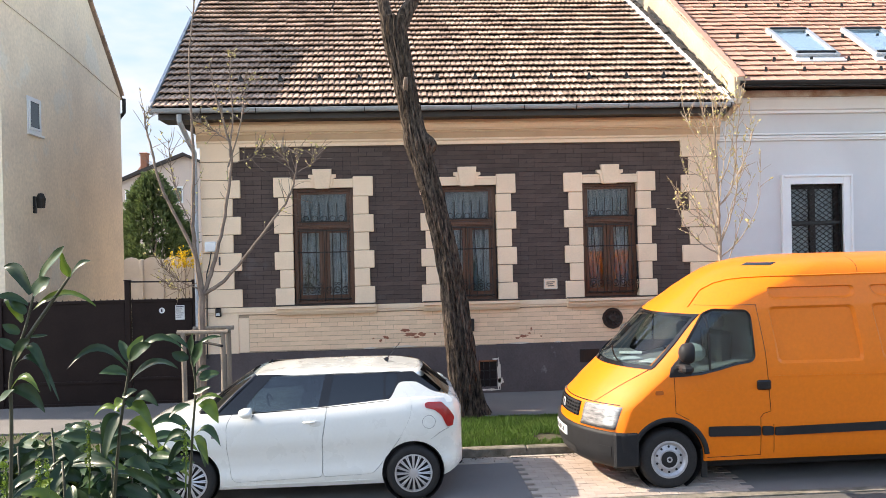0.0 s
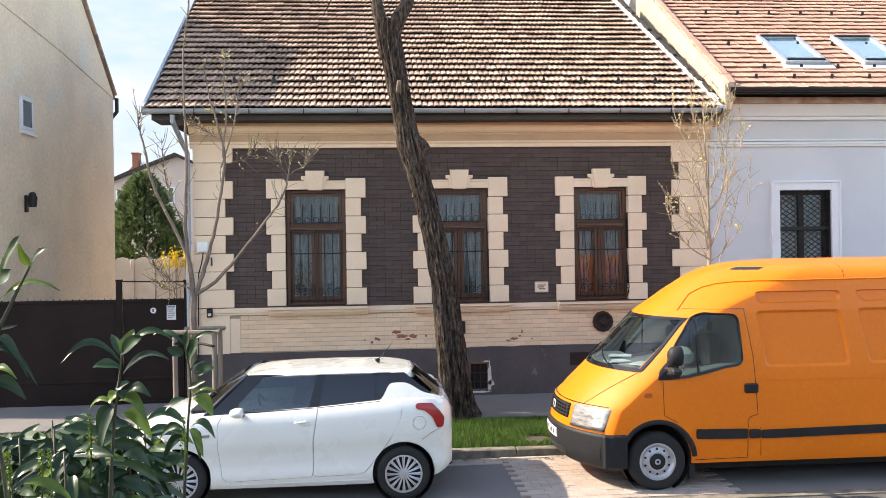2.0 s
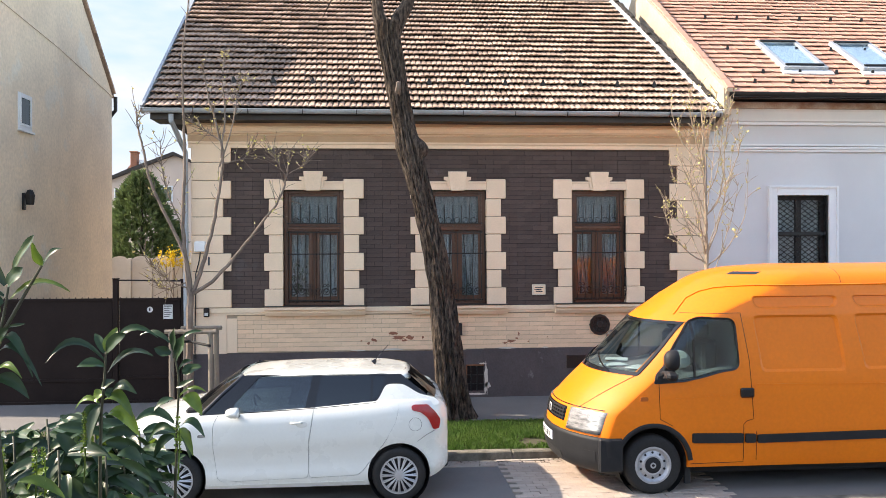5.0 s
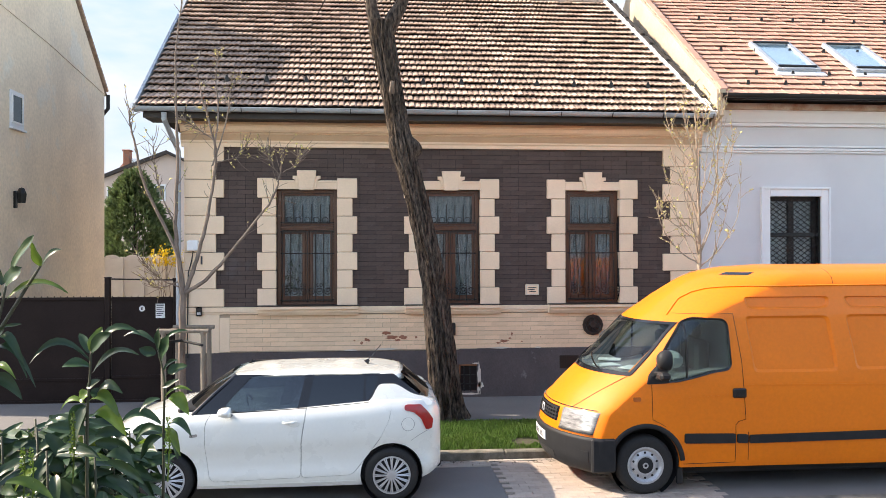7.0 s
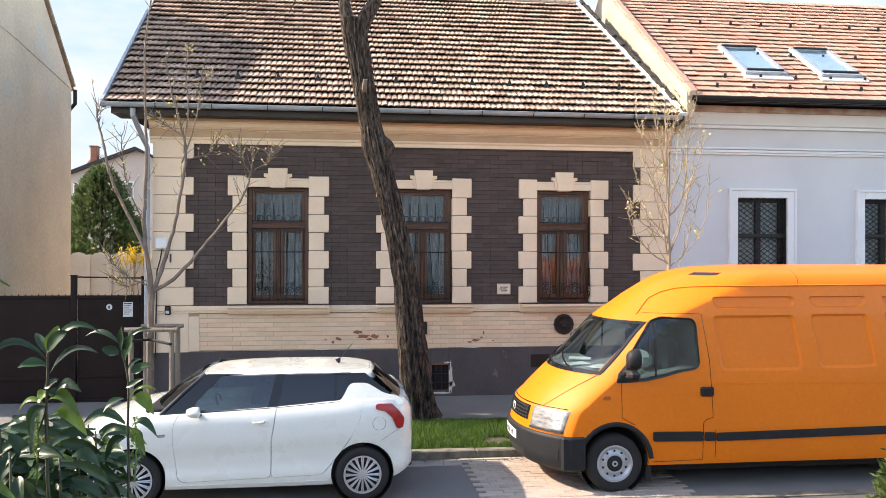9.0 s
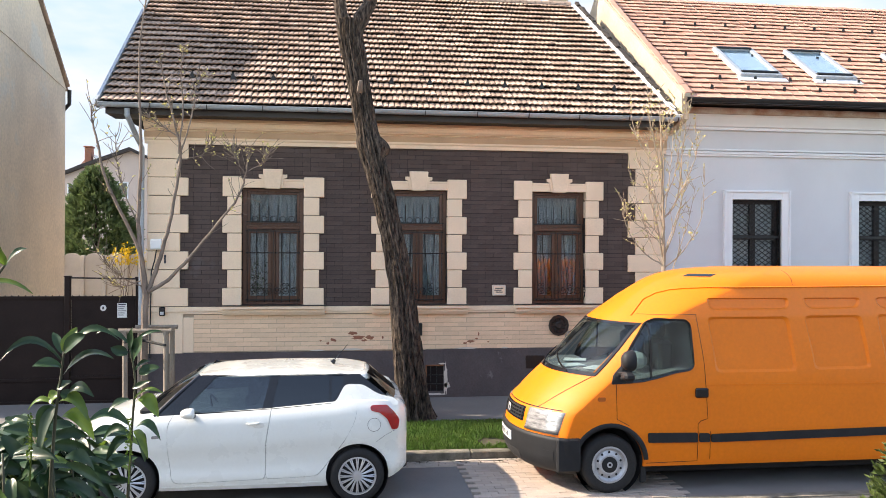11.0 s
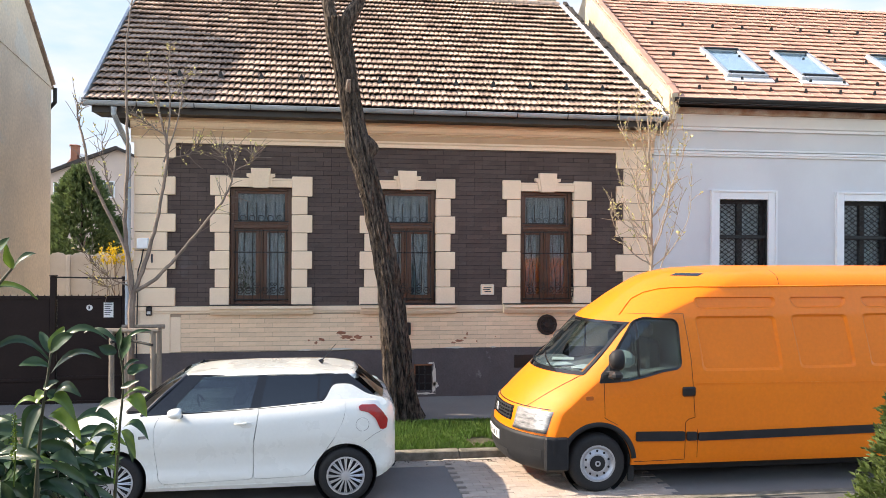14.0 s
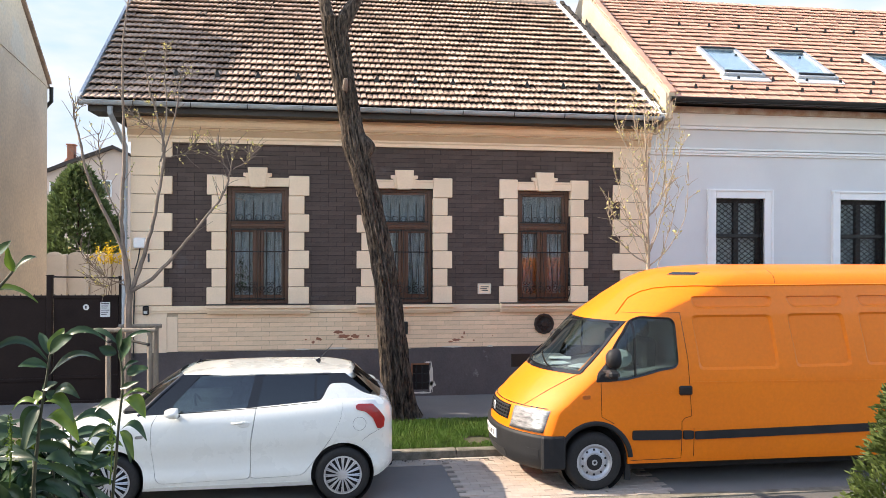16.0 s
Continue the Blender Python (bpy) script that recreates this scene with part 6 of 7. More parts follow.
RT += [([(5.39, 2.2 + 0.3 * k), (5.38 + 0.16 * d, 2.6 + 0.3 * k), (5.38 + 0.36 * d, 3.3 + 0.3 * k), (5.38 + 0.46 * d, 3.9 + 0.3 * k)], 0.010, 0.003) for k, d in enumerate((1, -1, 1.3, -0.8, 0.7, -0.5))]
young_tree("young_tree", "thin young tree with pale twigs and yellow buds", M["pale_twig"], [(at_y(p, 12.6, rnd, 0.0 if i == 0 else 0.2), a, b) for i, (p, a, b) in enumerate(RT)], 12, 0.22, 12)
# stakes round the young tree
stakes = thing("tree_stakes", "weathered wooden tree stakes with cross rails", "stake")
for x, y in ((-3.33, 12.25), (-2.73, 12.25), (-3.28, 12.9), (-2.78, 12.9)):
    bm = bmesh.new()
    tube(bm, [(x + 0.01, y, 0.08), (x, y, 0.8), (x, y, 1.53)], [0.042, 0.04, 0.038], 10)
    part("post", bm, M["grey_wood"], stakes)
for pts in (((-3.42, 12.22, 1.555), (-2.64, 12.22, 1.545)), ((-3.36, 12.93, 1.54), (-2.70, 12.93, 1.54)), ((-3.33, 12.18, 1.52), (-3.28, 12.97, 1.52)), ((-2.73, 12.18, 1.51), (-2.78, 12.97, 1.51))):
    bm = bmesh.new()
    tube(bm, pts, 0.034, 8)
    part("rail", bm, M["grey_wood"], stakes)
bm = bmesh.new()
tube(bm, [(-3.33, 12.2, 1.38), (-3.12, 12.50, 1.37), (-2.73, 12.2, 1.33)], 0.022, 6)
part("tie", bm, M["rubber"], stakes, "dark rubber tie")

# laurel bush close to the camera
laurel = thing("laurel_bush", "glossy green laurel bush swaying in the wind", "bush")


def shoot(name, pivot, paths, r0, r1):
    """A shoot with its origin at the foot, so that it can lean."""
    bm = bmesh.new()
    for pts in paths:
        limb(bm, [Vector((x, y, z)) - Vector(pivot) for x, y, z in pts], r0, r1, 7)
    ob = part(name, bm, M["laurel_stem"], laurel, smooth=True)
    ob.location = pivot
    return ob


leaf_rnd = random.Random(31)


def leaf_mesh(base, tip, wide, sag, face):
    """A pointed leaf folded along its midrib, arched between base and tip."""
    bm = bmesh.new()
    d = tip - base
    n = 8
    grid = []
    side = d.cross(face).normalized()
    nrm = side.cross(d).normalized()
    twist = leaf_rnd.uniform(-0.5, 0.5)
    for i in range(n + 1):
        t = i / n
        w = wide * 0.5 * (math.sin(math.pi * min(1, t * 0.92 + 0.06)) ** 0.75) * (1 - 0.25 * t)
        if i == n:
            w = 0.0006
        p = base + d * t + Vector((0, 0, 1)) * (sag * 4 * t * (1 - t) * 0.9)
        s = (side * math.cos(twist * t) + nrm * math.sin(twist * t))
        up = (nrm * math.cos(twist * t) - side * math.sin(twist * t))
        wave = 0.06 * wide * math.sin(t * 9 + twist * 8)
        grid.append([bm.verts.new(p + s * w * k + up * (abs(k) * w * 0.35 + wave * k)) for k in (-1, -0.5, 0, 0.5, 1)])
    for a, b in zip(grid, grid[1:]):
        for j in range(4):
            bm.faces.new((a[j], a[j + 1], b[j + 1], b[j]))
    return bm


def blade(owner, x0, z0, x1, z1, wide, sag, y=None, dy=None, young=None, into=None):
    y = owner.location.y if y is None else y
    rr = leaf_rnd
    base = Vector((x0, y, z0)) - owner.location
    long = math.hypot(x1 - x0, z1 - z0)
    tip = Vector((x1, y + (rr.uniform(-0.5, 0.3) * long if dy is None else dy), z1)) - owner.location
    face = Vector((rr.uniform(-0.35, 0.35), -0.8, rr.uniform(0.35, 1.0)))
    young = (rr.random() < 0.26) if young is None else young
    if into is not None:
        return into.append((leaf_mesh(base + owner.location, tip + owner.location, wide, sag, face), young))
    return part("leaf", leaf_mesh(base, tip, wide, sag, face), M["young_laurel" if young else "laurel"], owner, smooth=True)


wild_shoot = shoot("wild_shoot", (-0.74, 1.55, 2.20), [[(-0.74, 1.55, 2.20), (-0.731, 1.55, 2.458), (-0.729, 1.55, 2.565), (-0.701, 1.55, 2.649), (-0.684, 1.55, 2.713)], [(-0.705, 1.55, 2.62), (-0.648, 1.55, 2.701), (-0.618, 1.55, 2.743)]], 0.004, 0.0022)
middle_shoot = shoot("middle_shoot", (-0.66, 1.80, 2.05), [[(-0.66, 1.8, 2.05), (-0.651, 1.8, 2.244), (-0.635, 1.8, 2.396), (-0.628, 1.8, 2.446), (-0.617, 1.8, 2.508), (-0.609, 1.8, 2.561)]], 0.0045, 0.0024)
far_shoot = shoot("far_shoot", (-0.57, 2.05, 1.95), [[(-0.57, 2.05, 1.95), (-0.565, 2.05, 2.159), (-0.556, 2.05, 2.277), (-0.55, 2.05, 2.363), (-0.54, 2.05, 2.478), (-0.55, 2.05, 2.558)]], 0.0045, 0.0024)
blade(wild_shoot, -0.673, 2.740, -0.608, 2.801, 0.029, 0.000)
blade(wild_shoot, -0.618, 2.743, -0.623, 2.788, 0.024, 0.000)
blade(wild_shoot, -0.616, 2.743, -0.577, 2.772, 0.016, 0.010)
blade(wild_shoot, -0.689, 2.713, -0.749, 2.765, 0.029, 0.020)
blade(wild_shoot, -0.686, 2.713, -0.646, 2.742, 0.039, 0.000)
blade(wild_shoot, -0.695, 2.692, -0.750, 2.708, 0.018, 0.010)
blade(wild_shoot, -0.700, 2.676, -0.728, 2.703, 0.026, 0.000)
blade(wild_shoot, -0.685, 2.683, -0.574, 2.686, 0.021, 0.030)
blade(wild_shoot, -0.706, 2.660, -0.741, 2.701, 0.021, 0.010)
blade(wild_shoot, -0.712, 2.639, -0.739, 2.657, 0.021, 0.000)
blade(wild_shoot, -0.702, 2.630, -0.665, 2.633, 0.010, 0.000)
blade(wild_shoot, -0.718, 2.607, -0.753, 2.632, 0.024, 0.000)
blade(wild_shoot, -0.723, 2.586, -0.684, 2.630, 0.026, 0.010)
blade(wild_shoot, -0.718, 2.586, -0.650, 2.530, 0.021, 0.060)
blade(wild_shoot, -0.729, 2.565, -0.636, 2.511, 0.018, 0.060)
blade(wild_shoot, -0.730, 2.533, -0.666, 2.531, 0.018, 0.030)
blade(wild_shoot, -0.756, 2.510, -0.719, 2.535, 0.021, 0.000)
blade(wild_shoot, -0.730, 2.533, -0.673, 2.486, 0.029, 0.020)
blade(middle_shoot, -0.615, 2.543, -0.723, 2.553, 0.021, 0.050)
blade(middle_shoot, -0.609, 2.561, -0.585, 2.612, 0.034, 0.000, young=True)
blade(middle_shoot, -0.611, 2.558, -0.636, 2.604, 0.022, 0.004)
blade(middle_shoot, -0.609, 2.560, -0.554, 2.600, 0.034, 0.006)
blade(middle_shoot, -0.607, 2.556, -0.490, 2.580, 0.020, 0.045)
blade(middle_shoot, -0.614, 2.527, -0.669, 2.535, 0.027, 0.010)
blade(middle_shoot, -0.610, 2.512, -0.499, 2.542, 0.026, 0.030)
blade(middle_shoot, -0.627, 2.481, -0.594, 2.495, 0.024, 0.000)
blade(middle_shoot, -0.625, 2.465, -0.651, 2.457, 0.036, 0.000)
blade(middle_shoot, -0.603, 2.470, -0.542, 2.461, 0.027, 0.020)
blade(middle_shoot, -0.622, 2.452, -0.559, 2.408, 0.036, 0.030)
blade(middle_shoot, -0.639, 2.444, -0.672, 2.362, 0.042, 0.020)
blade(middle_shoot, -0.634, 2.440, -0.661, 2.332, 0.033, 0.020)
blade(middle_shoot, -0.634, 2.446, -0.693, 2.436, 0.015, 0.020)
blade(middle_shoot, -0.616, 2.421, -0.554, 2.359, 0.039, 0.030)
blade(middle_shoot, -0.619, 2.471, -0.585, 2.455, 0.030, 0.000)
blade(far_shoot, -0.550, 2.558, -0.537, 2.618, 0.028, 0.000)
blade(far_shoot, -0.545, 2.533, -0.509, 2.595, 0.048, 0.000)
blade(far_shoot, -0.555, 2.576, -0.639, 2.600, 0.017, 0.020)
blade(far_shoot, -0.535, 2.582, -0.471, 2.603, 0.012, 0.010)
blade(far_shoot, -0.557, 2.548, -0.597, 2.566, 0.031, 0.000)
blade(far_shoot, -0.540, 2.504, -0.502, 2.527, 0.016, 0.010)
blade(far_shoot, -0.530, 2.499, -0.480, 2.511, 0.035, 0.000)
blade(far_shoot, -0.546, 2.461, -0.498, 2.480, 0.017, 0.000)
blade(far_shoot, -0.545, 2.432, -0.467, 2.447, 0.014, 0.020)
blade(far_shoot, -0.530, 2.435, -0.483, 2.384, 0.041, 0.020)
blade(far_shoot, -0.555, 2.432, -0.601, 2.405, 0.024, 0.010)
blade(far_shoot, -0.557, 2.368, -0.644, 2.387, 0.031, 0.030)
blade(far_shoot, -0.540, 2.360, -0.481, 2.322, 0.026, 0.030)
blade(far_shoot, -0.543, 2.353, -0.506, 2.285, 0.024, 0.020)
blade(far_shoot, -0.557, 2.346, -0.631, 2.320, 0.024, 0.030)
blade(far_shoot, -0.560, 2.335, -0.615, 2.279, 0.028, 0.020)
blade(far_shoot, -0.536, 2.348, -0.517, 2.275, 0.028, 0.020)
far_shoot.location += Vector((0.022, 0, -0.036))
middle_shoot.location += Vector((0.014, 0, -0.012))
# the lower mass: several woody stems from the ground, thick with leaves
low_rnd = random.Random(77)
loose = []
for si, (sx, sy, top) in enumerate(((-0.92, 1.75, 2.42), (-0.80, 1.95, 2.38), (-0.72, 1.70, 2.34), (-0.62, 1.95, 2.36), (-0.52, 2.10, 2.34), (-0.46, 1.95, 2.22), (-0.85, 1.60, 2.36), (-0.66, 1.60, 2.28), (-0.96, 1.85, 2.40), (-0.56, 1.75, 2.26), (-0.74, 2.05, 2.40), (-0.64, 2.2, 2.38), (-0.90, 1.95, 2.34), (-0.70, 1.82, 2.24), (-0.60, 2.15, 2.30), (-0.50, 2.25, 2.32), (-0.80, 1.72, 2.24), (-0.98, 1.65, 2.28), (-0.76, 1.62, 2.20), (-0.58, 1.85, 2.20), (-0.78, 2.1, 2.36), (-0.70, 1.95, 2.40), (-0.66, 2.1, 2.36), (-0.58, 2.0, 2.38), (-0.52, 1.9, 2.34), (-0.84, 2.15, 2.34), (-0.62, 1.8, 2.38), (-0.50, 2.15, 2.36))):
    sx, top = sy * (-0.64 + (sx / sy + 0.62) * 0.82), top - 0.05
    foot = (sx * 0.9 - 0.05, sy + 0.05, 0.0)
    st = shoot("stem", foot, [[foot, (sx * 0.95, sy, 1.2), (sx, sy, top)]], 0.013, 0.0025)
    for k in range(54):
        z = top - 0.50 * (k / 48) ** 1.1 if k < 49 else low_rnd.uniform(0.9, top - 0.3)
        a = low_rnd.uniform(0, 2 * math.pi)
        long = low_rnd.uniform(0.072, 0.122)
        reach = Vector((math.cos(a), math.sin(a) * 0.9, low_rnd.uniform(-1.15, 0.3))).normalized() * long
        x0 = sx + (0.025 if math.cos(a) > 0 else -0.025)
        blade(st, x0, z, x0 + reach.x, z + reach.z, low_rnd.uniform(0.024, 0.037), low_rnd.uniform(0.0, 0.02), y=sy + math.sin(a) * 0.02, dy=reach.y, young=low_rnd.random() < 0.12, into=None if si < 8 else loose)
for tone in (False, True):
    bm = bmesh.new()
    for b, young in loose:
        if young == tone:
            me = bpy.data.meshes.new("leaf_piece")
            b.to_mesh(me)
            b.free()
            bm.from_mesh(me)
            bpy.data.meshes.remove(me)
    tagged(part("foliage", bm, M["young_laurel_rest" if tone else "laurel_rest"], laurel, smooth=True), kind="stuff")
for x, z0, z1, y in ((-0.67, 2.33, 2.425, 1.75), (-0.775, 2.27, 2.35, 1.75), (-0.744, 2.26, 2.355, 1.72), (-0.475, 2.32, 2.405, 1.78), (-0.82, 2.28, 2.36, 1.7)):
    bm = bmesh.new()
    limb(bm, [(x, y, z0 - 0.06), (x + 0.004, y, (z0 + z1) / 2), (x - 0.003, y, z1)], 0.002, 0.001, 4)
    for k in range(70):
        f = k / 70
        p = Vector((x, y, z0 + (z1 - z0) * f))
        d = rand_dir(low_rnd, 0.3)
        flake(bm, p + d * 0.002, d, rand_dir(low_rnd), 0.009 * (1.1 - 0.6 * f), 0.006)
    part("flower_spike", bm, M["young_laurel"], laurel, "pale green flower buds")


# ---- conifers ----
def spray_bush(name, label, material, at, height, width, count, long, wide, seed, trunk=True, core=0.35):
    """A dense evergreen: a trunk and ragged sprays of scales round it."""
    r_ = random.Random(seed)
    ob = thing(name, label, "shrub", at=at)
    b = bmesh.new()
    limb(b, [(0, 0, 0), (0.02, 0, height * 0.5), (0, 0, height * 0.93)], 0.05 * width + 0.02, 0.01, 8)
    part("trunk", b, M["bark"], ob)
    b = bmesh.new()
    for _ in range(count):
        f = r_.random() ** 0.8
        a = r_.uniform(0, 2 * math.pi)
        prof = min(1.0, 2.6 * (1 - f)) ** 0.8 * (0.72 + 0.28 * math.sin(a * 3 + f * 11) ** 2)
        rad = width / 2 * prof * (core + (1 - core) * math.sqrt(r_.random()))
        p = Vector((math.cos(a) * rad, math.sin(a) * rad, height * f))
        d0 = (Vector((math.cos(a), math.sin(a), r_.uniform(0.2, 1.3)))).normalized()
        for k in range(7):
            d = (d0 + rand_dir(r_) * 0.55).normalized()
            flake(b, p + d0 * long * 0.35 * k * 0.5, d, rand_dir(r_), long * r_.uniform(0.7, 1.3), wide)
    tagged(part("foliage", b, material, ob), kind="stuff")
    return ob


spray_bush("conifer", "dark green conifer behind the yard fence", M["conifer"], (-8.0, 26.0, 0), 5.25, 2.6, 2600, 0.20, 0.075, 8)
spray_bush("thuja", "yellow-green thuja hedge tip close by", M["thuja"], (2.50, 3.0, 0), 2.3, 0.72, 3600, 0.035, 0.013, 9)
bm = bmesh.new()
rnd = random.Random(44)
for _ in range(26):
    p = Vector((-6.35 + rnd.uniform(-0.25, 0.4), 23.4, 2.2))
    q = p + Vector((rnd.uniform(-0.35, 0.35), rnd.uniform(-0.2, 0.2), rnd.uniform(0.4, 0.85)))
    for k in range(14):
        flake(bm, p.lerp(q, rnd.uniform(0.3, 1)), rand_dir(rnd, 0.3), rand_dir(rnd), 0.08, 0.05)
fors = thing("forsythia", "yellow flowering shrub behind the gate", "shrub")
tagged(part("blossom", bm, M["forsythia"], fors), kind="stuff")
bm = bmesh.new()
for k in range(7):
    limb(bm, [(-6.3 + 0.03 * k, 23.4, 0), (-6.35 + rnd.uniform(-0.2, 0.3), 23.4, 1.5), (-6.35 + rnd.uniform(-0.4, 0.5), 23.4, 2.8)], 0.015, 0.004, 4)
part("stems", bm, M["twig"], fors)
# grass on the verge
bm = bmesh.new()
rnd = random.Random(2)
for _ in range(22000):
    x, y = (rnd.uniform(0.3, 3.6) if rnd.random() < 0.75 else rnd.uniform(-6, 9)), rnd.uniform(10.29, 12.04)
    if noise.noise(Vector((x * 1.3, y * 1.3, 0.5))) < -0.42:
        continue
    edge = min(1.0, (12.07 - y) / 0.2, (y - 10.22) / 0.15)
    h = rnd.uniform(0.03, 0.11) * (0.6 + 0.4 * edge)
    a = rnd.uniform(0, 6.28)
    d = Vector((math.cos(a) * 0.5, math.sin(a) * 0.5, 1)).normalized()
    flake(bm, Vector((x, y, 0.088)), d, Vector((math.cos(a + 1.57), math.sin(a + 1.57), 0)), h, 0.016)
tagged(part("grass", bm, M["grass"]), "bright green grass on the tree strip", "grass", kind="stuff")


# ---- windows of the house ----
def folds(x0, x1, z0, z1, y, waves, depth):
    b = bmesh.new()
    n = waves * 6
    lo = [b.verts.new((x0 + (x1 - x0) * i / n, y + depth * math.sin(2 * math.pi * i / 6 + 0.6 * math.sin(i)), z0)) for i in range(n + 1)]
    hi = [b.verts.new((v.co.x, y + depth * 0.6 * math.sin(2 * math.pi * i / 6), z1)) for i, v in enumerate(lo)]
    for i in range(n):
        b.faces.new((lo[i], lo[i + 1], hi[i + 1], hi[i]))
    return b


def ring(b, x, y, z, r, wire=0.006):
    tube(b, [(x + r * math.cos(a), y, z + r * math.sin(a)) for a in (2 * math.pi * i / 12 for i in range(12))], wire, 4, closed=True)


GY = YF + 0.10
for wi, (o0, o1, a, b) in enumerate(WINDOWS):
    belly = 0.02 if wi == 0 else 0.13
    z0, z1 = W_Z0 + 0.01, W_Z1
    bm = boxes((a, a + 0.075, GY, GY + 0.10, z0, z1), (b - 0.075, b, GY, GY + 0.10, z0, z1), (a + 0.075, b - 0.075, GY, GY + 0.10, z1 - 0.06, z1), (a + 0.075, b - 0.075, GY, GY + 0.10, z0, z0 + 0.07), bevel=0.006)
    win = part("window", bm, M["window_wood"], house, "tall brown wooden casement window behind a wrought-iron grille")
    part("transom", boxes((a + 0.07, b - 0.07, GY - 0.02, GY + 0.09, 3.16, 3.24), (a + 0.07, b - 0.07, GY - 0.035, GY + 0.02, 3.185, 3.215), bevel=0.006), M["window_wood"], win)
    c = (a + b) / 2
    part("mullion", boxes((c - 0.035, c + 0.035, GY - 0.01, GY + 0.08, z0 + 0.07, 3.16), bevel=0.008), M["window_wood"], win)
    for l, r in ((a + 0.078, c - 0.037), (c + 0.037, b - 0.078)):
        s = 0.055
        sash = part("sash", boxes((l, l + s, GY + 0.015, GY + 0.07, z0 + 0.075, 3.155), (r - s, r, GY + 0.015, GY + 0.07, z0 + 0.075, 3.155), (l + s, r - s, GY + 0.015, GY + 0.07, z0 + 0.075, z0 + 0.165), (l + s, r - s, GY + 0.015, GY + 0.07, 3.09, 3.155), bevel=0.005), M["window_wood"], win)
        part("pane", boxes((l + s - 0.01, r - s + 0.01, GY + 0.04, GY + 0.045, z0 + 0.15, 3.10)), M["pane"], win)
    part("sash", boxes((a + 0.078, a + 0.13, GY + 0.015, GY + 0.07, 3.245, z1 - 0.065), (b - 0.13, b - 0.078, GY + 0.015, GY + 0.07, 3.245, z1 - 0.065), (a + 0.13, b - 0.13, GY + 0.015, GY + 0.07, 3.245, 3.285), (a + 0.13, b - 0.13, GY + 0.015, GY + 0.07, z1 - 0.105, z1 - 0.065), bevel=0.005), M["window_wood"], win)
    part("pane", boxes((a + 0.12, b - 0.12, GY + 0.04, GY + 0.045, 3.275, z1 - 0.09)), M["pane"], win)
    for l, r in ((a + 0.02, c - 0.13), (c + 0.10, b - 0.02)):
        part("curtain", folds(l, r, z0 + 0.05, 3.2, YF + 0.29, 5, 0.018), M["curtain"], win, "sheer white curtain")
    part("upper_curtain", folds(a + 0.02, b - 0.02, 3.2, 3.86, YF + 0.30, 9, 0.015), M["shaded_curtain"], win)
    part("reveal", boxes((a - 0.02, a, YF + 0.2, YF + THICK, z0, z1), (b, b + 0.02, YF + 0.2, YF + THICK, z0, z1)), M["room"], win)
    # wrought iron
    grille = bmesh.new()
    gy = YF + 0.06
    prof = curve([(1.86, 0.1), (1.95, 0.8), (2.08, 1.0), (2.3, 0.75), (2.6, 0.2), (2.75, 0.02), (3.15, 0.0)])
    n = 7
    for i in range(n):
        x = a + 0.10 + (b - a - 0.20) * i / (n - 1)
        zz = [1.86, 1.90, 1.95, 2.02, 2.1, 2.2, 2.35, 2.5, 2.65, 2.75, 2.95, 3.14]
        sway = 0.02 * math.sin(i * 2.1) if wi else 0.0
        tube(grille, [(x + sway * math.sin((z - 1.86) * 4), gy - belly * prof(z), z) for z in zz], 0.0075, 5)
    for z in (1.90, 2.74, 3.13):
        y = gy - belly * prof(z)
        box(grille, a + 0.06, b - 0.06, y - 0.006, y + 0.006, z - 0.010, z + 0.010)
    for i in range(n - 1):
        x = a + 0.10 + (b - a - 0.20) * (i + 0.5) / (n - 1)
        y = gy - belly * prof(2.04)
        for dz, r in ((0, 0.058), (0.02, 0.03)):
            ring(grille, x, y, 2.06 + dz, r)
        if i % 2 == 0:
            ring(grille, x - 0.03, y, 2.17, 0.025)
            ring(grille, x + 0.03, y, 2.17, 0.025)
    for i in range(6):
        x = a + 0.14 + (b - a - 0.28) * i / 5
        tube(grille, [(x, gy, 3.30), (x, gy, 3.60), (x, gy, 3.64)], [0.007, 0.007, 0.002], 5)
        if i < 5:
            ring(grille, x + (b - a - 0.28) / 10, gy, 3.345, 0.052)
    box(grille, a + 0.06, b - 0.06, gy - 0.006, gy + 0.006, 3.285, 3.303)
    part("grille", grille, M["iron"], win, "black wrought-iron window grille with scrolls")
    if wi:
        sc = bmesh.new()
        for s, x in ((1, b - 0.03),):
            for zc, r in ((1.98, 0.055), (2.13, 0.065), (2.30, 0.05)):
                tube(sc, [(x + 0.01, gy - belly * 0.5 + r * math.cos(t_), zc + r * math.sin(t_)) for t_ in (2 * math.pi * i / 12 for i in range(12))], 0.006, 4, closed=True)
            tube(sc, [(x + 0.01, gy - 0.02, 1.87), (x + 0.015, gy - belly, 2.05), (x + 0.01, gy - belly * 0.5, 2.4), (x + 0.005, gy, 2.9), (x, gy, 3.3)], 0.007, 5)
        part("side_scroll", sc, M["iron"], win)
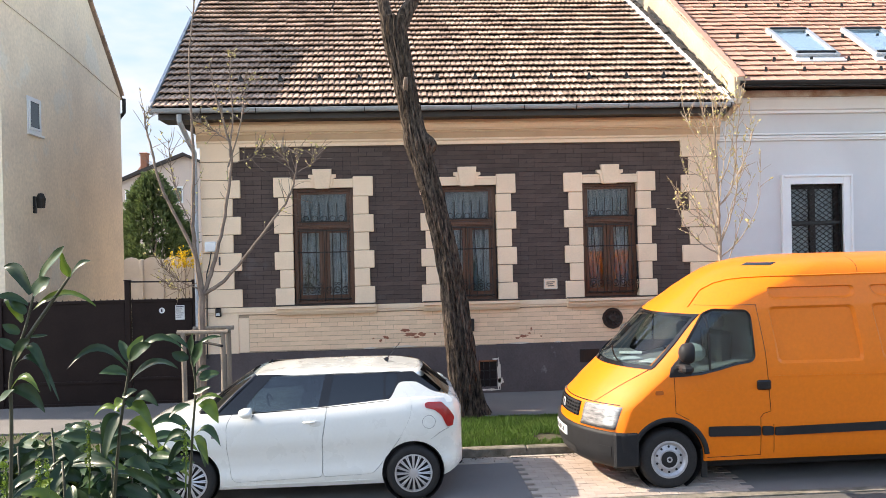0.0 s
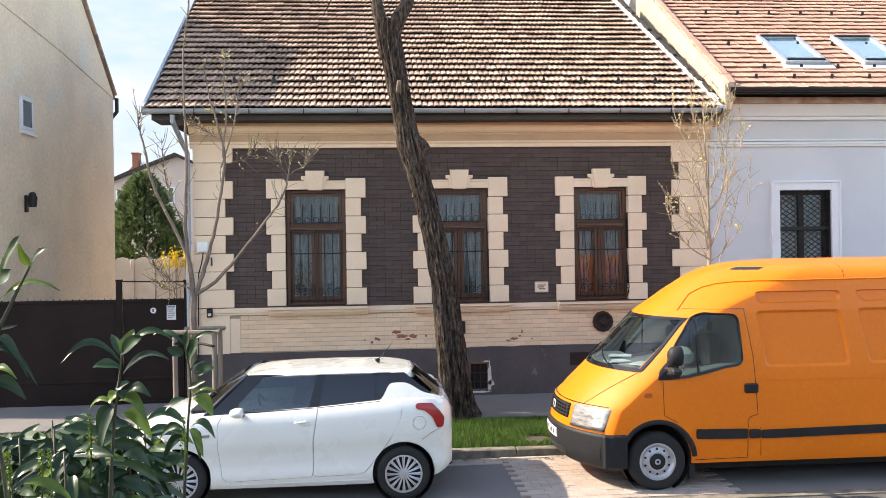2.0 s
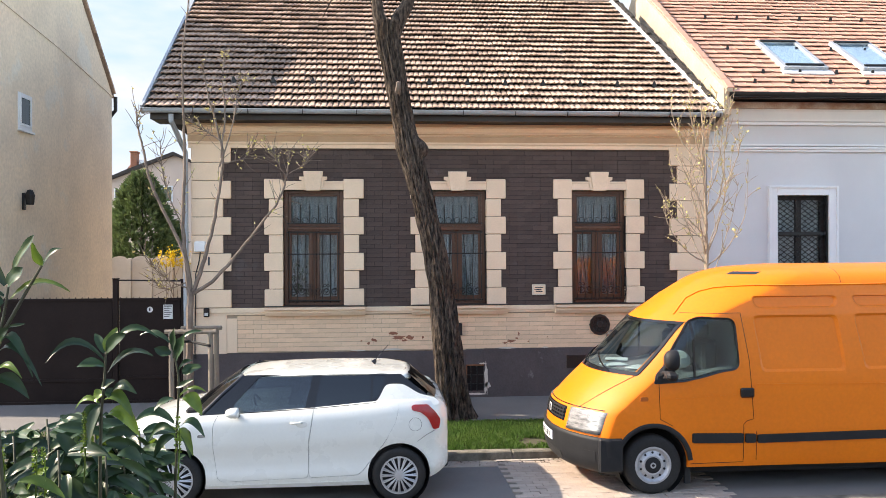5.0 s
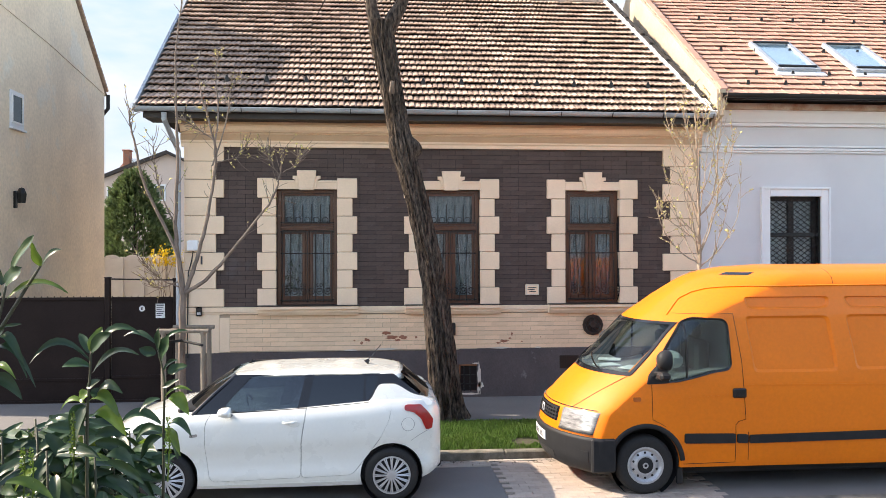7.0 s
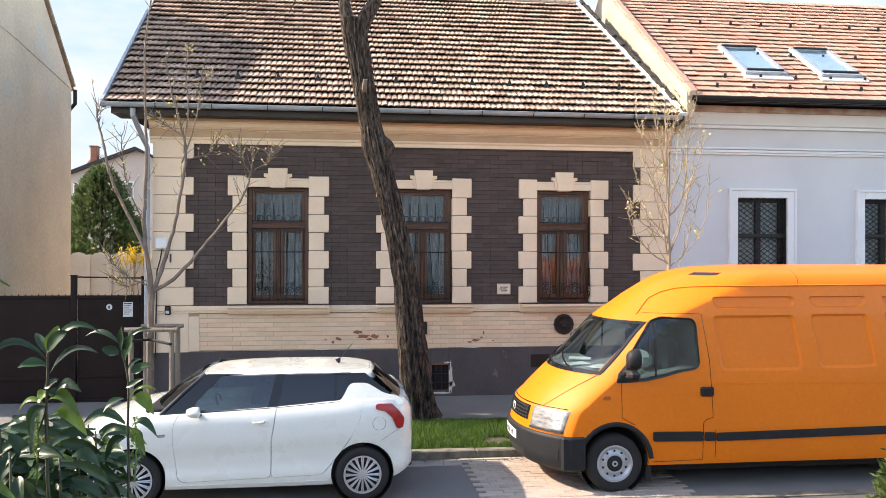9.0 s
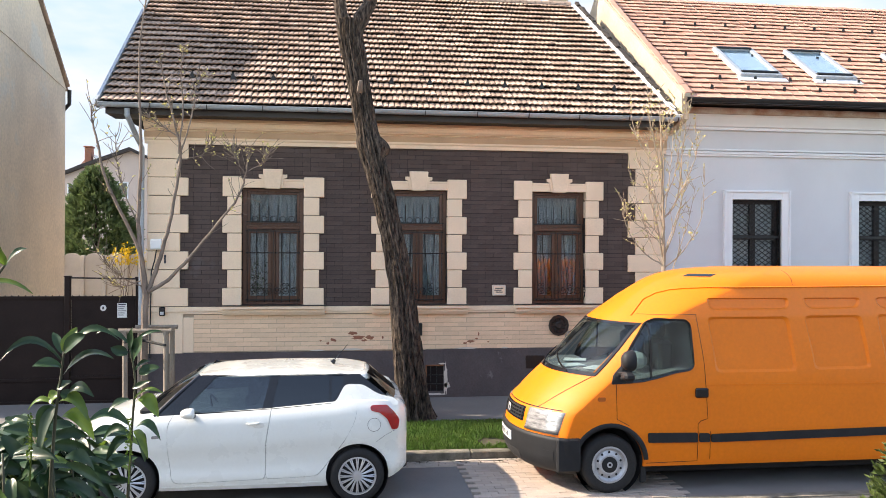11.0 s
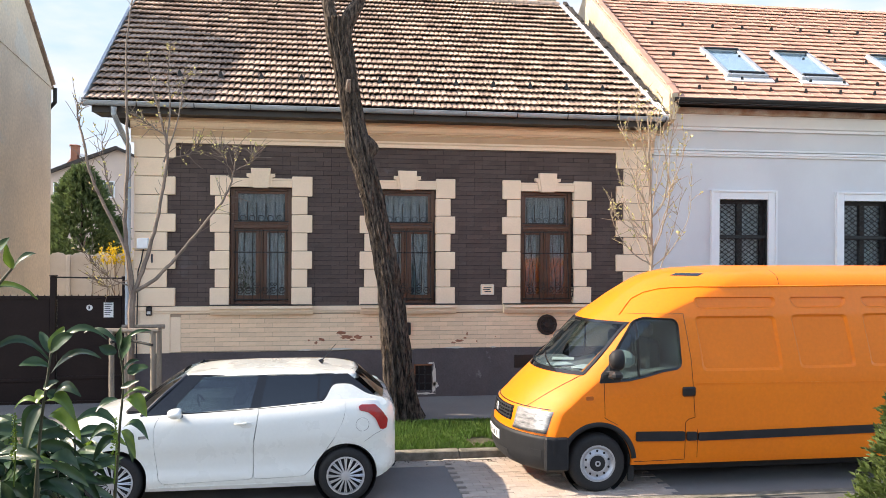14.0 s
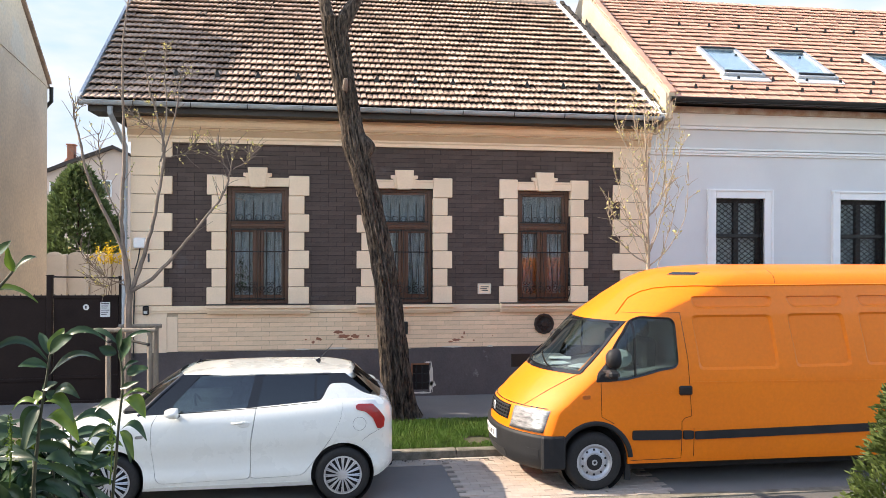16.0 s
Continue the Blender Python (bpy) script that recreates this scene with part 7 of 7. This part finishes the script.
# potted plant behind the first window
pot = thing("window_plant", "green house plant behind the window pane", "plant")
bm = bmesh.new()
rp = random.Random(3)
for _ in range(120):
    p = Vector((-1.58 + rp.gauss(0, 0.07), YF + 0.235 + rp.uniform(-0.02, 0.02), 2.05 + abs(rp.gauss(0, 0.22))))
    flake(bm, p, rand_dir(rp, 0.4), rand_dir(rp), 0.09, 0.035)
tagged(part("foliage", bm, M["laurel"], pot), kind="stuff")
bm = bmesh.new()
lathe(bm, [(0.0, 0.0), (0.07, 0.0), (0.09, 0.16), (0.0, 0.15)], 14, "z", (-1.58, YF + 0.33, 1.80))
part("pot", bm, M["bare_brick"], pot)

# ---- fittings on the front ----
disc = thing("cast_disc", "round dark cast-iron medallion on the wall", "medallion")
bm = bmesh.new()
lathe(bm, [(0.0, -0.03), (0.05, -0.035), (0.08, -0.02), (0.13, -0.02), (0.15, -0.04), (0.185, -0.04), (0.195, -0.02), (0.195, 0.0)], 12, "y", (3.93, YF - 0.014, 1.41))
part("plate", bm, M["brown_wood"], disc)
bm = bmesh.new()
for i in range(10):
    t_ = 2 * math.pi * i / 10
    tube(bm, [(3.93 + 0.07 * math.cos(t_), YF - 0.045, 1.41 + 0.07 * math.sin(t_)), (3.93 + 0.14 * math.cos(t_ + 0.25), YF - 0.05, 1.41 + 0.14 * math.sin(t_ + 0.25))], 0.010, 5)
part("relief", bm, M["iron"], disc)
plaque = thing("wall_plaque", "small cream plaque with dark lettering", "plaque")
part("board", boxes((2.67, 2.92, YF - 0.035, YF + 0.0, 1.97, 2.165), bevel=0.01), M["cream"], plaque)
part("rim", boxes((2.675, 2.915, YF - 0.04, YF - 0.034, 2.145, 2.16), (2.675, 2.915, YF - 0.04, YF - 0.034, 1.975, 1.99), (2.675, 2.69, YF - 0.04, YF - 0.034, 1.99, 2.145), (2.9, 2.915, YF - 0.04, YF - 0.034, 1.99, 2.145)), M["concrete"], plaque)
for k, (a, b) in enumerate(((2.72, 2.87), (2.71, 2.84), (2.74, 2.86))):
    part("writing", boxes((a, b, YF - 0.039, YF - 0.034, 2.095 - 0.035 * k, 2.112 - 0.035 * k)), M["ink"], plaque)
meter = thing("meter_box", "small dark metal service box on the wall", "service box")
part("case", boxes((1.25, 1.375, YF - 0.09, YF, 1.25, 1.475), bevel=0.012), M["iron"], meter)
part("dial", boxes((1.28, 1.33, YF - 0.094, YF - 0.089, 1.32, 1.40)), M["plastic"], meter)
bell = thing("intercom", "black intercom box with a pale key panel", "intercom")
part("case", boxes((-3.225, -3.125, YF - 0.09, YF - 0.03, 1.635, 1.79), bevel=0.012), M["gloss_black"], bell)
part("button_panel", boxes((-3.205, -3.145, YF - 0.096, YF - 0.089, 1.66, 1.71)), M["alloy"], bell)
jbox = thing("junction_box", "white plastic junction box with a cable", "junction box")
part("case", boxes((-3.37, -3.17, YF - 0.15, YF - 0.04, 2.79, 2.975), bevel=0.02), M["white_metal"], jbox)
bm = bmesh.new()
tube(bm, [(-3.27, YF - 0.09, 2.79), (-3.30, YF - 0.09, 2.6), (-3.36, YF - 0.07, 2.4), (-3.38, YF - 0.06, 1.2), (-3.38, YF - 0.06, 0.9)], 0.012, 6)
part("cable", bm, M["iron"], jbox)
sign = thing("number_sign", "small dark house number on the cream quoin", "sign")
part("bar", boxes((-3.15, -3.12, YF - 0.058, YF - 0.047, 2.55, 2.70)), M["ink"], sign)
vent = thing("cellar_vent", "barred cellar opening in the plinth", "cellar window")
part("back", boxes((1.44, 1.77, YF + 0.03, YF + 0.05, 0.2, 0.72)), M["dark_well"], vent)
for x in (1.54, 1.65):
    part("bar", boxes((x - 0.01, x + 0.01, YF - 0.03, YF - 0.01, 0.23, 0.71)), M["iron"], vent)
for z in (0.36, 0.52):
    part("bar", boxes((1.44, 1.77, YF - 0.028, YF - 0.012, z - 0.01, z + 0.01)), M["iron"], vent)
part("frame", boxes((1.44, 1.465, YF - 0.045, YF, 0.23, 0.71), (1.44, 1.77, YF - 0.045, YF, 0.69, 0.715)), M["rust"], vent)
vent2 = thing("cellar_vent", "dark boarded cellar opening low in the plinth", "cellar window")
part("frame", boxes((3.30, 3.66, YF - 0.045, YF - 0.03, 0.62, 0.86), bevel=0.006), M["brown_wood"], vent2)
# worn spots on the plaster
rp = random.Random(15)


def worn(name, x, z, w, h, material, y, seed, jag=0.35):
    r_ = random.Random(seed)
    n = 18
    pts = []
    for i in range(n):
        t_ = 2 * math.pi * i / n
        k = 1 + r_.uniform(-jag, jag)
        pts.append((x + w / 2 * k * math.cos(t_), z + h / 2 * k * math.sin(t_)))
    b = bmesh.new()
    prism(b, pts, y, y + 0.012, "y")
    part(name, b, material, house)


for i, (x, z, w, h) in enumerate(((0.12, 1.30, 0.14, 0.06), (0.22, 1.22, 0.22, 0.07), (0.42, 1.22, 0.13, 0.07), (0.33, 1.17, 0.10, 0.04), (-0.22, 1.18, 0.10, 0.06), (-0.32, 1.12, 0.05, 0.05), (-0.45, 1.17, 0.03, 0.03), (0.66, 1.22, 0.04, 0.05), (2.28, 1.13, 0.16, 0.05), (2.17, 1.10, 0.10, 0.03), (2.42, 1.26, 0.03, 0.06), (2.38, 1.18, 0.05, 0.03), (2.6, 1.12, 0.03, 0.03), (2.95, 1.2, 0.02, 0.02))):
    worn("bare_spot", x, z, w, h, M["bare_brick"], YF - 0.0175, i)
for i, (x, z, w, h) in enumerate(((1.81, 0.45, 0.07, 0.52), (1.84, 0.34, 0.10, 0.10), (1.75, 0.73, 0.12, 0.03), (0.10, 1.01, 0.40, 0.03), (-0.5, 1.0, 0.22, 0.025), (2.2, 1.01, 0.35, 0.03), (2.9, 1.01, 0.12, 0.025), (1.62, 0.18, 0.42, 0.03))):
    worn("chipped_spot", x, z, w, h, M["concrete"], YF - 0.041, 50 + i, 0.3)
# drive gate
gate = thing("drive_gate", "dark brown sheet-steel drive gate with a wicket", "gate")
GYY = YF + 0.06
part("panel", boxes((-6.95, -4.84, GYY, GYY + 0.03, 0.16, 1.94), bevel=0.004), M["gate"], gate)
part("wicket", boxes((-4.72, -3.66, GYY, GYY + 0.03, 0.16, 1.94), bevel=0.004), M["gate"], gate)
for x, z in ((-4.78, 2.31), (-3.60, 2.29), (-6.98, 2.05)):
    part("post", boxes((x - 0.045, x + 0.045, GYY - 0.04, GYY + 0.05, 0.1, z), (x - 0.055, x + 0.055, GYY - 0.05, GYY + 0.06, z, z + 0.02), bevel=0.006), M["gate"], gate)
for a, b, z in ((-6.95, -4.84, 1.95), (-4.72, -3.66, 1.95), (-6.95, -4.84, 0.53), (-4.72, -3.66, 0.57), (-6.95, -4.84, 0.14), (-4.72, -3.66, 0.14)):
    part("rail", boxes((a, b, GYY - 0.025, GYY + 0.04, z - 0.025, z + 0.025), bevel=0.004), M["gate"], gate)
bm = bmesh.new()
tube(bm, [(-4.74, GYY, 2.295), (-3.64, GYY, 2.275)], 0.014, 6)
part("top_bar", bm, M["iron"], gate)
for k in range(30):
    x = -6.9 + k * 0.11
    if -4.86 < x < -4.70 or x > -3.68:
        continue
    bm = bmesh.new()
    tube(bm, [(x, GYY, 1.97), (x, GYY, 2.0)], [0.012, 0.004], 5)
    part("spike", bm, M["gate"], gate)
notice = thing("notice", "white printed notice fixed to the gate", "notice")
part("paper", boxes((-3.955, -3.795, GYY - 0.008, GYY - 0.002, 1.60, 1.855)), M["paper"], notice)
for k in range(6):
    part("writing", boxes((-3.94, -3.81 - 0.02 * (k % 3), GYY - 0.012, GYY - 0.008, 1.82 - 0.036 * k, 1.832 - 0.036 * k if k else 1.838)), M["ink"], notice)
disc2 = thing("sticker", "small round white sticker on the gate", "sticker")
bm = bmesh.new()
lathe(bm, [(0.0, -0.004), (0.05, -0.004), (0.052, 0.0)], 20, "y", (-4.19, GYY - 0.002, 1.77))
part("badge", bm, M["paper"], disc2)
part("mark", boxes((-4.205, -4.18, GYY - 0.009, GYY - 0.006, 1.745, 1.795)), M["ink"], disc2)

# ---- house across the drive: openings and trim ----
win = part("window", boxes((LX - 0.02, LX + 0.012, 15.27, 15.85, 5.17, 5.88), bevel=0.004), M["white_stucco"], left_house, "small white side window")
part("pane", boxes((LX + 0.013, LX + 0.018, 15.36, 15.76, 5.28, 5.80)), M["dim_pane"], win)
part("frame", boxes((LX + 0.01, LX + 0.03, 15.33, 15.37, 5.25, 5.83), (LX + 0.01, LX + 0.03, 15.75, 15.79, 5.25, 5.83), (LX + 0.01, LX + 0.03, 15.37, 15.75, 5.25, 5.29), (LX + 0.01, LX + 0.03, 15.37, 15.75, 5.79, 5.83)), M["white_metal"], win)
part("sill", boxes((LX, LX + 0.06, 15.26, 15.88, 5.13, 5.17), bevel=0.004), M["white_metal"], win)
bm = bmesh.new()
prism(bm, [(14.3, 7.42), (17.1, 7.19), (20.36, 6.79), (20.36, 6.83), (17.1, 7.23), (14.3, 7.46)], LX - 0.01, LX + 0.018, "x")
part("ledge", bm, M["ochre_wall"], left_house)
for p, q in (((14.2, 9.18), (16.1, 10.82)), ((16.1, 10.82), (20.5, 6.80))):
    d = Vector((0, q[0] - p[0], q[1] - p[1]))
    n = int(d.length / 0.22)
    for i in range(n):
        a = Vector((LX + 0.02, p[0], p[1])) + d * (i / n)
        bm = boxes((-0.30, 0.06, -0.12, 0.13, -0.03, 0.03), bevel=0.01)
        t_ = part("verge_tile", bm, M["tile"], left_house)
        t_.matrix_basis = Matrix.Translation(a + Vector((0, 0, 0.03))) @ Matrix.Rotation(math.atan2(d.z, d.y), 4, "X")
bm = sheet([(LX - 7, 14.2, 9.18), (LX + 0.03, 14.2, 9.18), (LX + 0.03, 16.1, 10.8), (LX - 7, 16.1, 10.8), (LX - 7, 20.5, 6.78), (LX + 0.03, 20.5, 6.78)], [(0, 1, 2, 3), (3, 2, 5, 4)])
part("roof", bm, M["tile_rest"], left_house)
bm = bmesh.new()
tube(bm, [(LX + 0.07, 20.42, 6.80), (LX + 0.07, 20.42, 6.45), (LX - 0.06, 20.42, 6.3)], 0.05, 8)
part("rain_hopper", bm, M["iron"], left_house)
lamp = thing("wall_lamp", "dark outdoor wall lamp on the ochre wall", "wall lamp")
part("bracket", boxes((LX, LX + 0.05, 15.42, 15.50, 3.62, 3.95), bevel=0.008), M["iron"], lamp)
bm = bmesh.new()
lathe(bm, [(0.0, 0.30), (0.05, 0.28), (0.09, 0.18), (0.07, 0.0), (0.0, 0.0)], 10, "z", (LX + 0.14, 15.46, 3.72))
part("lantern", bm, M["iron"], lamp)

# ---- yard and distance ----
fence = thing("concrete_fence", "pale precast concrete yard fence", "fence")
for i in range(7):
    x = -9.6 + i * 0.62
    part("post", boxes((x - 0.05, x + 0.05, 23.95, 24.1, 0, 2.62), bevel=0.01), M["concrete"], fence)
    part("slab", boxes((x + 0.05, x + 0.57, 24.0, 24.05, 0, 2.58), bevel=0.006), M["concrete"], fence)
    bm = bmesh.new()
    prism(bm, [(x + 0.05, 2.58), (x + 0.57, 2.58), (x + 0.45, 2.66), (x + 0.31, 2.69), (x + 0.17, 2.66)], 24.0, 24.05, "y")
    part("coping", bm, M["concrete"], fence)
far = thing("distant_house", "pale distant house with red roof and chimney", "house")
bm = bmesh.new()
prism(bm, [(-15.5, 0), (-10.4, 0), (-10.4, 7.6), (-12.0, 8.35), (-14.6, 7.35), (-15.5, 6.95)], 45, 52, "y")
part("wall", bm, M["far_wall"], far)
bm = bmesh.new()
prism(bm, [(-15.7, 6.85), (-14.6, 7.30), (-12.0, 8.33), (-10.2, 7.5), (-10.2, 7.65), (-12.0, 8.52), (-14.6, 7.5), (-15.7, 7.02)], 44.7, 52.2, "y")
part("verge", bm, M["brown_wood"], far)
bm = bmesh.new()
prism(bm, [(-17.5, 6.6), (-15.4, 7.4), (-14.7, 8.25), (-12.9, 8.1), (-13.5, 6.6)], 46.5, 53, "y")
part("roof", bm, M["red_tile_rest"], far, "red tiled roof")
part("annex", boxes((-17.4, -14.2, 46.6, 52, 0, 6.8)), M["far_wall"], far)
chim = part("chimney", boxes((-14.78, -14.42, 46.0, 46.5, 7.5, 8.62), (-14.83, -14.37, 45.95, 46.55, 8.62, 8.7), bevel=0.02), M["bare_brick"], far)
part("chimney_cap", boxes((-14.3, -13.7, 46.0, 46.4, 7.7, 8.15), bevel=0.02), M["white_metal"], far)
for x0, x1, z0, z1 in ((-15.35, -14.85, 5.6, 6.45), (-12.75, -12.1, 5.65, 6.6)):
    w_ = part("window", boxes((x0, x1, 44.95, 45.02, z0, z1), bevel=0.01), M["white_metal"], far)
    part("pane", boxes((x0 + 0.08, x1 - 0.08, 44.93, 44.96, z0 + 0.08, z1 - 0.08)), M["dim_pane"], w_)
# added, unseen plain wall closes the street behind, shaping window reflections and bounce
structure(part("wall_opposite", boxes((-40, 40, -8.4, -8.0, -0.02, 5.4)), M["grey_wall"]), "plain pale grey wall added out of view for reflections and bounce", "wall")


# ---- pieces last: bricks, pavers, kerb stones ----
one = boxes((0, 1, -0.016, 0.0, 0, 1))
brick_data = bpy.data.meshes.new("brick")
one.to_mesh(brick_data)
one.free()
brick_data.materials.append(M["dark_brick"])
front = [o for o in house.children if o.name.startswith("wall")][0]
rest = bmesh.new()
rnd = random.Random(6)
row, z = 0, 1.79
while z < 4.64:
    x = -2.96 - (0.145 if row % 2 else 0.0)
    header = row % 4 == 3
    while x < 5.45:
        long = 0.145 if header and rnd.random() < 0.6 else 0.29
        x0, x1 = x + 0.003, x + long - 0.003
        x += long
        z1 = min(z + COURSE - rnd.uniform(0.005, 0.009), 4.645)
        d = rnd.uniform(-0.003, 0.003)
        for w in WINDOWS:
            if z1 > W_Z0 and z < W_Z1 + 0.05:
                if x0 < w[2] - 0.02 < x1:
                    x1 = w[2] - 0.02
                elif x0 < w[3] + 0.02 < x1:
                    x0 = w[3] + 0.02
                elif x0 >= w[2] - 0.02 and x1 <= w[3] + 0.02:
                    x1 = x0
        if x1 - x0 < 0.03:
            continue
        if -0.42 < x0 < 0.46 or 2.17 < x0 < 3.10:
            b = new("brick", brick_data)
            b.parent = front
            b.matrix_basis = Matrix.Translation((x0, YF + 0.014 + d, z)) @ Matrix.Diagonal((x1 - x0, 1, z1 - z, 1))
        else:
            box(rest, x0, x1, YF - 0.002 + d, YF + 0.016, z, z1)
    z += COURSE
    row += 1
tagged(part("brickwork", rest, M["dark_brick_rest"], front), kind="stuff")
one = boxes((0.002, 0.198, 0.002, 0.098, -0.05, 0.012), bevel=0.003)
paver_data = bpy.data.meshes.new("paver")
one.to_mesh(paver_data)
one.free()
paver_data.materials.append(M["paver"])
for j in range(17):
    for i in range(12):
        x = 1.45 + i * 0.2 + (0.1 if j % 2 else 0) - 0.002 * j
        y = 8.36 + j * 0.1
        zz = rnd.uniform(-0.004, 0.003) + 0.006 * noise.noise(Vector((x * 1.2, y * 1.2, 0)))
        p = new("paver", paver_data)
        p.parent = parking
        p.matrix_basis = Matrix.Translation((x, y, zz)) @ pose(0, 0, 0, rnd.uniform(-0.8, 0.8), rnd.uniform(-0.6, 0.6), rnd.uniform(-0.8, 0.8))
kerb = structure(part("kerb", boxes((-40, 40, KERB_Y0 + 0.01, KERB_Y1 - 0.01, -0.1, 0.05)), M["joint"]), "worn stone kerb along the grass strip", "kerb")
for i in range(30):
    x = -15 + i * 0.98
    bm = boxes((x + 0.006, x + 0.974, KERB_Y0, KERB_Y1, -0.1, 0.125 + rnd.uniform(-0.008, 0.006)), bevel=0.014)
    part("kerb_stone", bm, M["kerb"], kerb)
litter = bmesh.new()
for _ in range(260):
    x, y = rnd.uniform(0.3, 4.0), KERB_Y0 - abs(rnd.gauss(0, 0.10)) - 0.01
    flake(litter, Vector((x, y, 0.012)), Vector((rnd.uniform(-1, 1), rnd.uniform(-1, 1), 0.2)).normalized(), Vector((0, 0, 1)), rnd.uniform(0.02, 0.05), 0.02)
tagged(part("leaf_litter", litter, M["bark"]), "dry brown leaf litter along the kerb", "litter", kind="stuff")


def motions():
    """The wind in the laurel: each shoot leans about its foot. Rows of seconds and the lean of the tip in centimetres."""
    wind = {
        wild_shoot: (0.52, [(0, 0), (0.5, 8.0), (1, 3.5), (1.5, -2.5), (2, -8.5), (2.5, -10), (3, -6.5), (3.5, -8), (4, 0), (4.8, -4), (5.6, -8), (6.5, -6.5), (7, -3.5), (7.5, -9), (8, -6), (8.5, -9), (9, -8), (10, -4), (11.5, -1), (12, 1), (12.5, 2.5), (13, 1), (13.5, 2), (14, 2), (14.5, 0), (15, -1), (15.5, 1), (16, 3)]),
        middle_shoot: (0.51, [(0, 0), (0.5, 0.7), (1, -0.6), (1.5, -1.6), (2, -2), (2.5, -3.3), (3, -3.3), (3.5, -2.6), (4, -4), (5, -4.6), (6.5, -4.6), (7, -5.6), (7.5, -6), (8, -5.3), (8.5, -6.6), (9, -7.4), (10, -4), (11.5, -2), (12, -1.3), (12.5, -1.3), (13, -2), (14, -2), (14.5, -2.5), (15, -2), (16, -1.2)]),
        far_shoot: (0.60, [(0, 0), (1, 0.3), (2, -0.8), (3.5, -1.2), (5, -3), (7, -4.4), (8, -4.6), (9, -5.4), (10, -3), (11.5, -1.6), (12.5, -1.5), (14, -1), (15, -0.5), (16, 0)]),
    }
    for ob, (high, rows) in wind.items():
        at = Vector(ob.location)
        walk(ob, [(t, Matrix.Translation(at) @ pose(0, 0, 0, 0.12 * cm * 57.3 / high / 100, cm * 57.3 / high / 100, 0)) for t, cm in rows])


motions()
